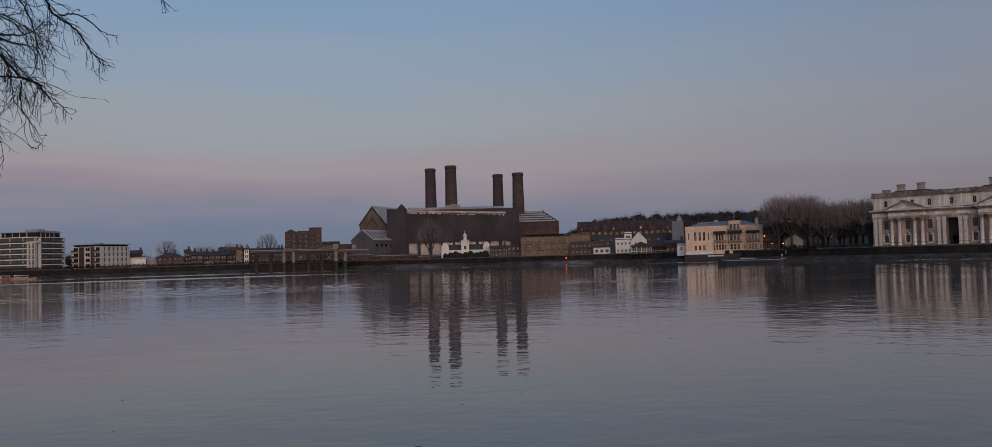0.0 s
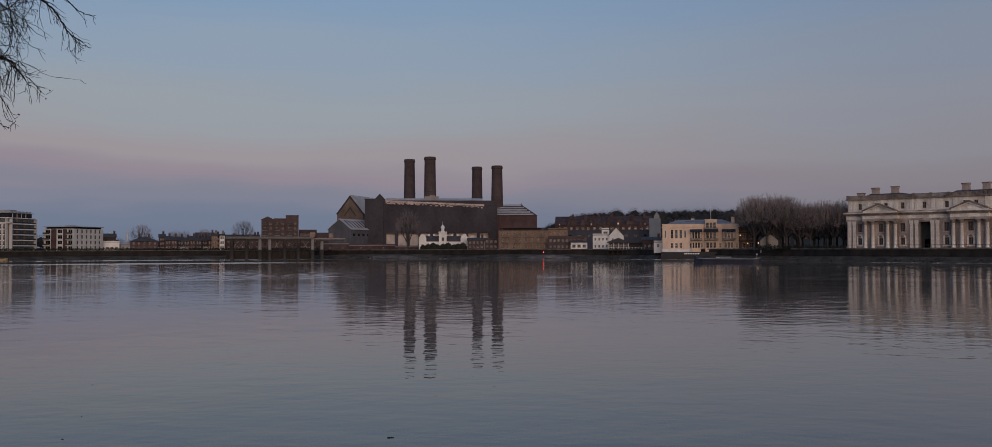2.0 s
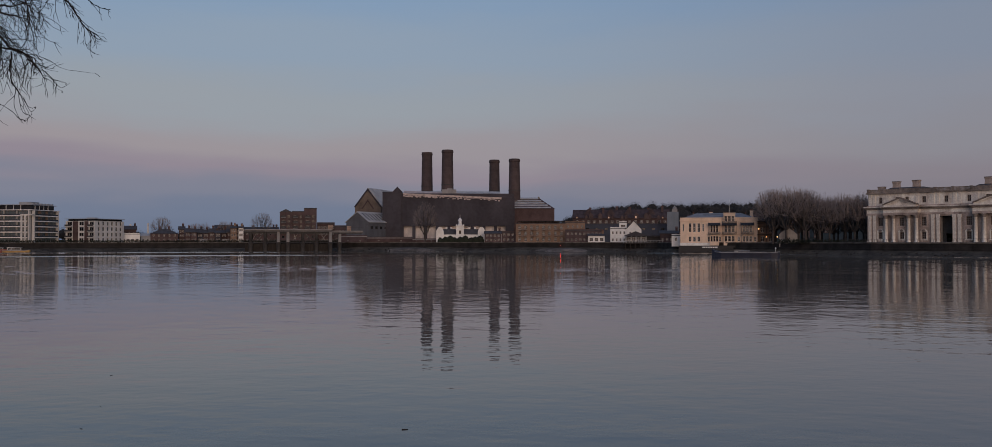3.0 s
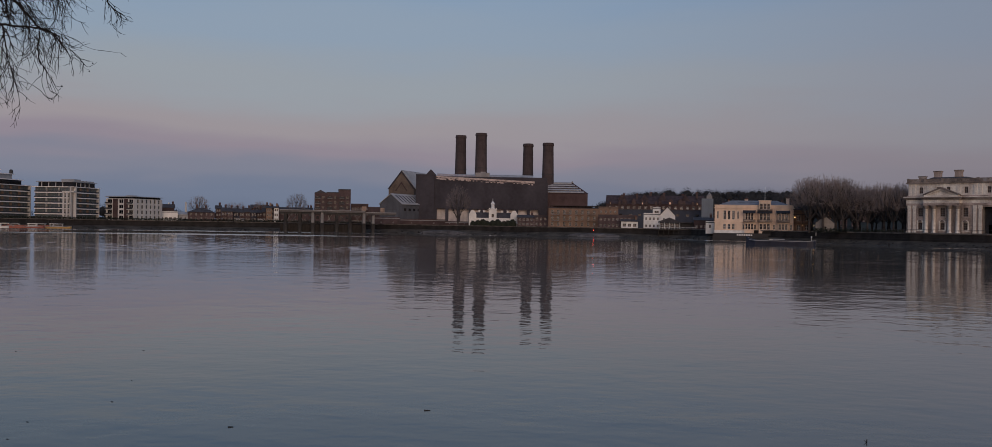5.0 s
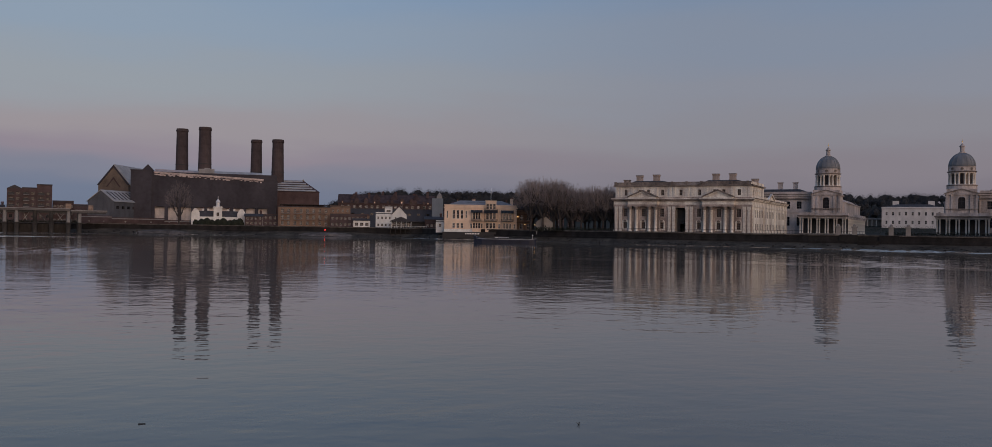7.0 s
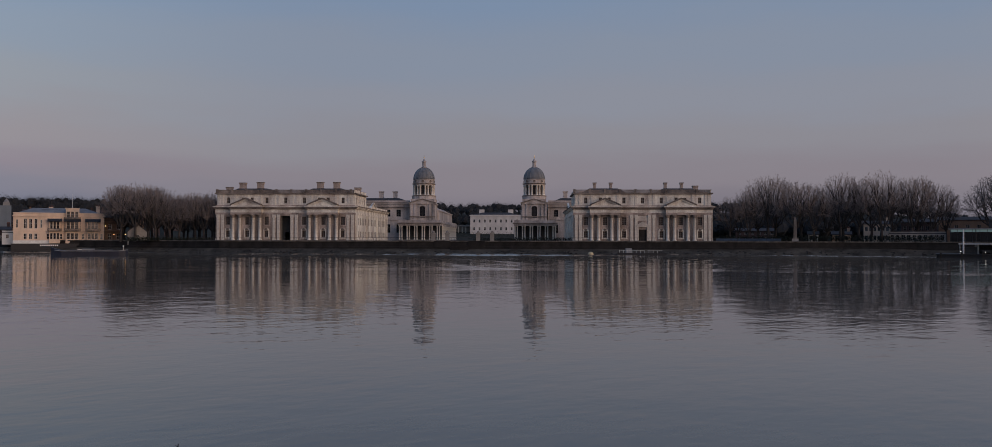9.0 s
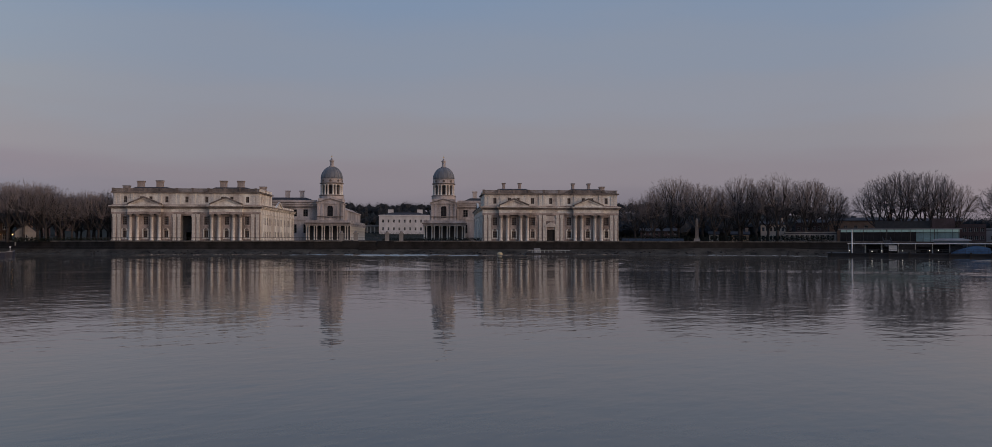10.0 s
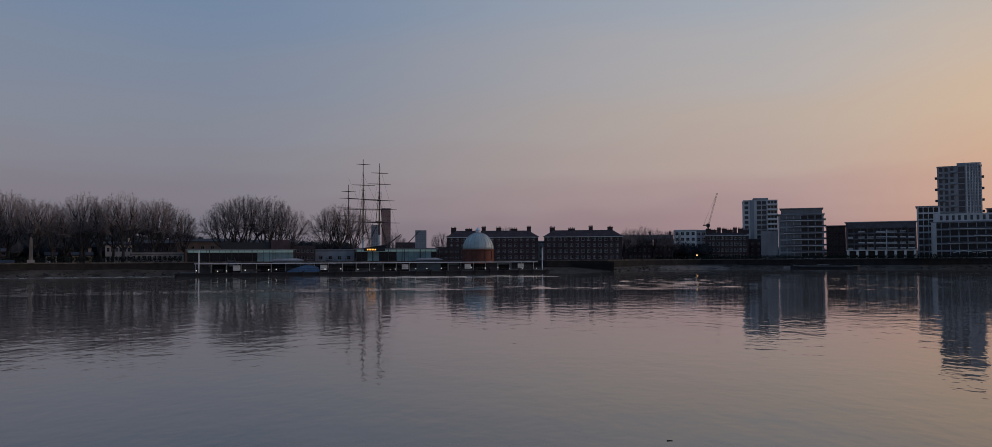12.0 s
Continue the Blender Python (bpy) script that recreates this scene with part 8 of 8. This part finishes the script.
# rows upstream of the palace
for i in range(18):
    az = 57.0 + 10.6 * (i % 9) / 8 + 0.5 * (i // 9) + random.uniform(-0.2, 0.2)
    row = i // 9
    h = 16.0 + 8.0 * smooth_step(57.4, 59.6, az)
    plant(az, 336 + 14 * row + random.uniform(-3, 4), h * random.uniform(0.84, 1.06), i + 1, wide=random.uniform(0.95, 1.1))
for az, d, h, wd in ((68.8, 342, 21, 1.1), (69.6, 352, 18, 0.9), (71.9, 346, 22, 1.1), (72.7, 350, 25, 1.1), (73.5, 345, 25, 1.15), (74.4, 350, 25, 1.1), (75.2, 346, 23.5, 1.1), (76.0, 350, 21, 1.0), (78.6, 366, 21.5, 1.1), (79.3, 362, 23.5, 1.1), (80.2, 368, 21, 1.1)):
    plant(az, d, h, int(az * 10), wide=wd)
# single trees
plant(-4.35, 440, 20, 2, "large bare tree in front of the power station wall")
plant(-14.9, 520, 17, 0, "bare tree behind the jetty")
plant(-21.0, 545, 15, 3, "bare tree behind the brick pub")
for az, d, h in ((-19.0, 560, 12), (-18.4, 566, 12), (-17.2, 560, 13), (98.6, 395, 14), (99.3, 392, 15), (100.0, 398, 14), (100.7, 396, 13), (90.5, 392, 15), (82.9, 372, 12), (85.9, 400, 13), (98.2, 385, 12), (101.2, 400, 13)):
    plant(az, d, h, int(abs(az) * 7), "bare tree among riverside houses")


def clump(seed, n, size, material):
    rng = random.Random(seed)
    g = Geo()
    for i in range(n):
        a, b = rng.uniform(0, 6.28), math.acos(rng.uniform(-0.2, 1))
        r = rng.uniform(0.75, 1.0)
        c = Vector((math.sin(b) * math.cos(a) * r, math.sin(b) * math.sin(a) * r, math.cos(b) * r * 0.9 + 0.15))
        u = Vector((rng.uniform(-1, 1), rng.uniform(-1, 1), rng.uniform(-1, 1))).normalized()
        v = u.orthogonal()
        g.poly([c + u * size, c - u * size * 0.5 + v * size, c - u * size * 0.5 - v * size])
    g.lathe([(0.55, 0), (0.85, 0.3), (0.8, 0.7), (0.4, 0.95)], 8)
    return g.mesh("foliage", material)


BUSH = clump(4, 700, 0.10, LEAF)
for i in range(9):
    az = -3.35 + i * 0.33
    t = thing("clipped_bush", facing(az, 439.5, GROUND) @ Matrix.Diagonal((1.5 + 0.3 * (i % 3), 1.4, 2.5 + 0.5 * ((i * 7) % 3), 1)), "rounded dark clipped evergreen bush before the almshouse", "bush", "clipped bushes")
    part("foliage", BUSH, None, t)


def hedge(az0, az1, d, h, label, z=GROUND):
    """A ragged dark hedge, as one mass of small leaves."""
    rng = random.Random(int(az0 * 10))
    g = Geo()
    steps = int((az1 - az0) * 6)
    for i in range(steps):
        az = az0 + (az1 - az0) * i / steps
        c = spot(az, d + rng.uniform(-0.6, 0.6), z - 0.2)
        for k in range(64):
            p = c + Vector((rng.uniform(-0.8, 0.8), rng.uniform(-0.8, 0.8), h * rng.random() ** 0.7 * rng.uniform(0.7, 1.15)))
            a = Vector((rng.uniform(-1, 1), rng.uniform(-1, 1), rng.uniform(-1, 1))).normalized() * 0.24
            b = a.orthogonal() * 0.9
            g.poly([p - a, p + b, p + a])
            g.poly([p - b, p + a * 0.6, p + b])
    structure("hedge", g, LEAF, label, "hedge", kind="stuff")


hedge(56.4, 69.5, 332, 2.6, "dark ragged undergrowth beneath the bare trees")
hedge(18.6, 23.7, 345, 1.6, "dark low hedge beneath the bare grove")
hedge(40.5, 47.6, 330, 1.7, "dark clipped shrubs along the central walk")
hedge(38.4, 47.4, 560, 5.0, "tall dark hedge before the white villa", 5.6)
hedge(-35, -9, 474, 1.6, "dark scrub along the far river wall")
hedge(98.5, 120, 402, 2.0, "dark scrub along the upstream bank")


def woods(name, label, spots):
    """Far hillside trees, as one mass of small twig and leaf shards on short stems."""
    rng = random.Random(8)
    g = Geo()
    for az, d, z, h in spots:
        c = spot(az, d, z)
        g.tube(c, c + Vector((0, 0, h * 0.6)), h * 0.03, h * 0.015, 4)
        k, turn = len(g.v), rng.uniform(0, 6.28)
        for f, zz in ((0.10, 0.22), (0.22, 0.34), (0.22, 0.48), (0.13, 0.60), (0.04, 0.66)):
            for q in range(7):
                rr = h * f * rng.uniform(0.75, 1.2)
                g.v.append((c.x + rr * math.cos(turn + 0.8976 * q), c.y + rr * math.sin(turn + 0.8976 * q), c.z + h * (zz + rng.uniform(-0.04, 0.04))))
        for b in range(4):
            for q in range(7):
                g.f.append((k + b * 7 + q, k + b * 7 + (q + 1) % 7, k + b * 7 + 7 + (q + 1) % 7, k + b * 7 + 7 + q))
        for i in range(210):
            a = rng.uniform(0, 6.28)
            rr = h * 0.38 * math.sqrt(rng.random())
            p = c + Vector((rr * math.cos(a), rr * math.sin(a), h * (0.28 + 0.66 * rng.random() ** 0.65 * (1 - (rr / (h * 0.42)) ** 2 * 0.75))))
            low = 1.0 - min(1.0, max(0.0, (p.z - c.z) / h))
            u = Vector((rng.uniform(-1, 1), rng.uniform(-1, 1), rng.uniform(-0.3, 1.6))).normalized() * h * rng.uniform(0.022, 0.042) * (0.8 + 1.3 * low)
            v = u.orthogonal().normalized() * h * (0.008 + 0.028 * low)
            g.poly([p - u, p + v, p + u])
            if low > 0.5:
                g.poly([p - u, p - v, p + u * 0.8])
    structure(name, g, WOODS, label, "woods", kind="stuff")


rng = random.Random(17)
spots = []
for i in range(1000):
    az = rng.uniform(5, 80)
    d = rng.uniform(700, 1050)
    spots.append((az, d, ground_height(az, d) - 0.5, rng.uniform(10, 16)))
for i in range(260):
    az = rng.uniform(30, 66)
    d = rng.uniform(520, 680)
    if not (38.5 < az < 47):
        spots.append((az, d, ground_height(az, d) - 0.5, rng.uniform(10, 15)))
for i in range(120):
    az = rng.uniform(3, 13)
    d = rng.uniform(600, 760)
    spots.append((az, d, ground_height(az, d) - 0.5, rng.uniform(10, 16)))
for i in range(420):
    az = rng.choice((rng.uniform(-42, -9), rng.uniform(76, 128), rng.uniform(76, 128)))
    d = rng.uniform(560, 760)
    spots.append((az, d, GROUND, rng.uniform(7, 12)))
for i in range(420):
    az = rng.uniform(3.2, 24)
    d = rng.uniform(680, 1000)
    spots.append((az, d, ground_height(az, d) - 0.5, rng.uniform(9, 14)))
for i in range(300):
    az = rng.uniform(37, 53)
    d = rng.uniform(690, 900)
    spots.append((az, d, ground_height(az, d) - 0.5, rng.uniform(10, 14)))
for i in range(330):
    az = rng.uniform(56, 80)
    d = rng.uniform(410, 560)
    spots.append((az, d, ground_height(az, d) - 0.5, rng.uniform(12.5, 16) * (1.12 if az < 65 else 1)))
for i in range(90):
    az = rng.uniform(97.7, 103.4)
    d = rng.uniform(408, 450)
    spots.append((az, d, GROUND - 0.3, rng.uniform(8, 11.5)))
for i in range(160):
    az = rng.uniform(80, 128)
    d = rng.uniform(440, 560)
    spots.append((az, d, GROUND - 0.3, rng.uniform(7, 10.5)))
woods("hillside_woods", "dark bare winter woods covering the hillside behind", spots)
random.seed(33)
for i in range(26):
    az = 8 + i * 0.55 + random.uniform(-0.1, 0.1)
    d = random.choice((610, 660, 720))
    simple_house(az, az + 0.45, d, 7.5, 2.6, random.choice((BRICK_BROWN, BRICK_DARK, BRICK_STOCK)), TILE_RED, "brick house on the hillside among bare trees", 2, 3, 9, z=ground_height(az, d) - 0.3, group="hillside houses")

# ---- the near bank: path, river wall and the overhanging tree ----
BANK = Matrix.Translation((-1.452, 2.608, 0)) @ Matrix.Rotation(radians(127.63), 4, "Z")   # x runs downstream along the wall's water edge, y towards the land
TOP, PATH_Z = 5.05, 3.95


def near_bank():
    structure("path", Geo().box(-260, 0.245, -3, 70, 240, PATH_Z), PATH_STONE, "paved riverside path on the near bank", "path", m=BANK)
    structure("river_wall", Geo().box(-260, 0.01, -3, 70, 0.24, TOP - 0.115), WALL_ALGAE, "dark stone river wall of the near bank", "river wall", m=BANK)
    t = thing("wall_coping", BANK, "weathered dark stone capping along the near river wall", "coping")
    random.seed(9)
    x = -12.0
    while x < 24:
        n = random.uniform(0.5, 0.8)
        dz = random.uniform(-0.003, 0.003)
        prof = [(0.0, TOP - 0.113), (0.0, TOP - 0.012), (0.012, TOP + dz), (0.112, TOP + dz + 0.002), (0.122, TOP - 0.012), (0.122, TOP - 0.113)]
        part("stone", Geo().extrude(prof, x + 0.002, x + n - 0.002, "x"), COPING, t)
        x += n
    k = thing("wall_edging", BANK, "pale weathered edging strip behind the dark wall capping", "edging")
    part("strip", Geo().extrude([(0.138, TOP - 0.114), (0.138, TOP - 0.03), (0.145, TOP - 0.022), (0.195, TOP - 0.022), (0.205, TOP - 0.03), (0.205, TOP - 0.114)], -12, 24, "x"), CONCRETE_PALE, k)


near_bank()


def aloft(az, el, d):
    return spot(az, d * math.cos(radians(el)), 5.6 + d * math.sin(radians(el)))


def near_tree():
    """A big plane tree beside the path; its drooping outer boughs hang over the water."""
    rng = random.Random(42)
    foot = BANK @ Vector((10.0, 3.2, PATH_Z))
    t = thing("tree", Matrix(), "large bare tree with dark drooping boughs over the river", "tree")
    wood, fine = Geo(), Geo()

    def bough(pts, r0, r1):
        """A smooth limb through pts; returns its points with radius and direction."""
        out = []
        n = len(pts)
        steps = 10
        for i in range(n - 1):
            p0, p1, p2, p3 = pts[max(0, i - 1)], pts[i], pts[i + 1], pts[min(n - 1, i + 2)]
            for s in range(steps):
                u = s / steps
                q = 0.5 * ((2 * p1) + (p2 - p0) * u + (2 * p0 - 5 * p1 + 4 * p2 - p3) * u * u + (3 * p1 - p0 - 3 * p2 + p3) * u ** 3)
                out.append(q)
        out.append(pts[-1].copy())
        m = len(out) - 1
        res = []
        for i, q in enumerate(out):
            q = q + Vector((rng.uniform(-1, 1), rng.uniform(-1, 1), rng.uniform(-1, 1))) * min(0.012, 0.12 * (out[min(i + 1, m)] - out[max(i - 1, 0)]).length)
            res.append((q, r0 + (r1 - r0) * (i / m) ** 0.8))
        for (a, ra), (b, rb) in zip(res, res[1:]):
            wood.tube(a, b, ra, rb, 6)
        return res

    def twig(p, d, length, r, level):
        """A thin crooked shoot that droops, with side shoots and a tip that turns up."""
        n = max(3, int(length / 0.06))
        for i in range(n):
            f = i / n
            pull = -0.13 if f < 0.65 else 0.17
            d = (d + Vector((rng.uniform(-1, 1), rng.uniform(-1, 1), rng.uniform(-1, 1))) * 0.26 + Vector((0, 0, pull))).normalized()
            q = p + d * (length / n)
            fine.tube(p, q, r * (1 - 0.6 * f), r * (1 - 0.6 * (f + 1 / n)), 3)
            p = q
            if level < 2 and i and rng.random() < (0.40 if level == 0 else 0.24):
                side = d.orthogonal().normalized()
                side.rotate(Matrix.Rotation(rng.uniform(0, 6.28), 3, d))
                twig(p, (d * 0.75 + side * 0.7).normalized(), length * rng.uniform(0.3, 0.55), max(0.0044, r * 0.75), level + 1)
        if level and rng.random() < 0.035:
            fine.lathe([(0.002, -0.012), (0.012, 0.0), (0.002, 0.012)], 5)
            for k in range(15):
                v = fine.v[-15 + k]
                fine.v[-15 + k] = (v[0] + p.x, v[1] + p.y, v[2] + p.z - 0.02)

    crown = foot + Vector((0, 0, 5.4))
    trunk = bough([foot, foot + Vector((0.1, 0.05, 2.0)), foot + Vector((0.25, 0.3, 4.0)), crown], 0.42, 0.26)
    lead = bough([crown, crown + Vector((0.3, 0.8, 2.5)), crown + Vector((0.2, 1.2, 5.5))], 0.22, 0.06)
    gate = aloft(-39, 11.0, 13.2)
    bough([crown, crown.lerp(gate, 0.5) + Vector((0, 0, 0.5)), gate], 0.2, 0.10)
    high = aloft(-38, 19.0, 12.6)
    bough([crown, crown.lerp(high, 0.5) + Vector((0, 0, 0.7)), high], 0.16, 0.07)
    limbs = [
        (0.060, 0.012, 13.4, [(-39, 11), (-35.3, 11.4), (-33.5, 12.5), (-31.6, 13.1), (-30.2, 13.3), (-28.4, 13.0)]),
        (0.026, 0.008, 13.4, [(-30.8, 13.1), (-29.8, 12.3), (-28.8, 11.2), (-27.9, 10.4), (-27.2, 9.9)]),
        (0.020, 0.007, 13.6, [(-31.0, 13.2), (-29.8, 13.5), (-28.4, 13.7), (-27.2, 14.4)]),
        (0.045, 0.009, 13.0, [(-39, 11), (-35.3, 11.3), (-33.5, 12.2), (-32.0, 11.9), (-30.7, 11.2), (-28.4, 10.6), (-26.9, 9.6)]),
        (0.035, 0.008, 13.8, [(-38, 19), (-33, 18.8), (-30.5, 17.9), (-27.8, 16.1), (-26.7, 15.0), (-25.4, 14.1), (-24.6, 12.9), (-24.0, 12.5)]),
        (0.014, 0.006, 13.8, [(-26.3, 14.9), (-25.2, 15.0), (-24.1, 14.2), (-23.5, 14.0)]),
        (0.022, 0.006, 12.8, [(-39, 11), (-34.4, 11.8), (-32.5, 10.2), (-31.9, 9.4), (-31.6, 8.9)]),
        (0.014, 0.005, 13.2, [(-30.7, 11.1), (-30.5, 9.6), (-30.3, 8.4), (-29.9, 7.2)]),
        (0.014, 0.005, 13.3, [(-28.8, 10.5), (-28.8, 9.0), (-28.5, 8.4), (-28.1, 7.8)]),
        (0.030, 0.006, 13.9, [(-38, 19), (-30, 21), (-24, 20.2), (-21.8, 18.5), (-21.2, 16.7), (-20.7, 16.1)]),
        (0.040, 0.010, 13.9, [(-39, 11), (-35.3, 11.4), (-33.5, 13.3), (-31.5, 15.0), (-30.5, 16.5), (-29.0, 18.5)]),
        (0.030, 0.008, 13.1, [(-38, 19), (-35.4, 16.1), (-33.5, 15.2), (-30.2, 14.8), (-28.1, 13.8)]),
        (0.020, 0.006, 12.7, [(-39, 11), (-35.3, 10.7), (-33.4, 9.4), (-33.2, 9.2), (-33.0, 8.8)]),
        (0.030, 0.008, 14.2, [(-38, 19), (-34.0, 17.5), (-31.0, 16.8), (-28.6, 15.2), (-27.4, 12.4)]),
        (0.026, 0.008, 13.5, [(-38, 19), (-34.5, 18.6), (-32.5, 17.0), (-31.2, 15.2), (-29.4, 14.4)]),
        (0.024, 0.007, 13.0, [(-38, 19), (-34.0, 19.5), (-31.0, 18.9), (-29.0, 17.2), (-28.2, 15.8)]),
        (0.025, 0.008, 12.9, [(-39, 11), (-36.0, 12.6), (-33.0, 13.9), (-31.0, 13.9), (-29.2, 12.2)]),
    ]
    for r0, r1, d, way in limbs:
        pts = [aloft(a, e, d + 0.12 * math.sin(3.1 * i + r0 * 90)) for i, (a, e) in enumerate((a - (0.4 if a > -27.5 and e < 16 else 0), e + (0.5 if e < 10.7 else 0)) for a, e in way)]
        if way[0] == (-39, 11):
            pts[0] = gate
        elif way[0] == (-38, 19):
            pts[0] = high
        res = bough(pts, 0.85 * r0, 0.75 * r1)
        sparse = way[-1] == (-20.7, 16.1)
        for (a, ra), (b, rb) in zip(res, res[1:]):
            d0 = (b - a).normalized()
            for _ in range(1 if (sparse and a.x > -6.2) or r0 < 0.015 else 2):
                if rng.random() < (0.5 if sparse else 0.33):
                    side = d0.orthogonal().normalized()
                    side.rotate(Matrix.Rotation(rng.uniform(0, 6.28), 3, d0))
                    twig(a, (d0 * 1.0 + side * 0.6).normalized(), rng.uniform(0.12, 0.28) if sparse else rng.uniform(0.2, 0.8) * (0.55 if a.x > -6.1 else 1.0), max(0.0056, min(0.0098, ra * 0.42)), 0 if not sparse else 1)
        twig(res[-1][0], (res[-1][0] - res[-2][0]).normalized(), 0.16, max(0.005, 0.8 * r1), 0)
    part("trunk", wood, TWIG_DARK, t, smooth=True)
    part("crown", fine, TWIG_DARK, t)


near_tree()


def driftwood():
    """Small dark pieces of wood and leaves that lie on the slack water."""
    rng = random.Random(6)
    for az, d, length in ((-5.4, 23.0, 0.16), (-18.0, 21.6, 0.12), (100.7, 24.6, 0.15)):
        t = thing("driftwood", facing(az, d, TIDE, rng.uniform(-25, 25)), "small dark piece of wet wood floating on the river", "driftwood", "floating wood")
        g = Geo()
        n = 5
        for i in range(n):
            a, b = (i / n - 0.5) * length, ((i + 1) / n - 0.5) * length
            g.tube((a, 0.012 * math.sin(5 * a / length), 0.008), (b, 0.012 * math.sin(5 * b / length), 0.008), 0.017 - 0.007 * i / n, 0.017 - 0.007 * (i + 1) / n, 6)
        part("stick", g, TIMBER, t)
    for k in range(6):
        t = thing("floating_leaf", facing(rng.uniform(-34, -21), rng.uniform(22, 40), TIDE, rng.uniform(0, 90)), "dark dead leaf floating on the slack water", "leaf", "floating leaves")
        w = rng.uniform(0.035, 0.06)
        part("blade", Geo().extrude([(-w, 0.0), (-0.4 * w, 0.4 * w), (0.5 * w, 0.35 * w), (w, 0.05 * w), (0.4 * w, -0.4 * w), (-0.5 * w, -0.3 * w)], 0.001, 0.007, "z"), TIMBER, t)
    t = thing("stake", facing(22.5, 22.2, TIDE - 0.3), "thin dark stake standing out of the shallow water", "stake")
    part("pole", Geo().tube((0, 0, 0), (0.02, 0, 0.38), 0.016, 0.012, 6).tube((0.012, 0, 0.3), (-0.05, 0, 0.36), 0.008, 0.005, 5), TIMBER, t)


driftwood()
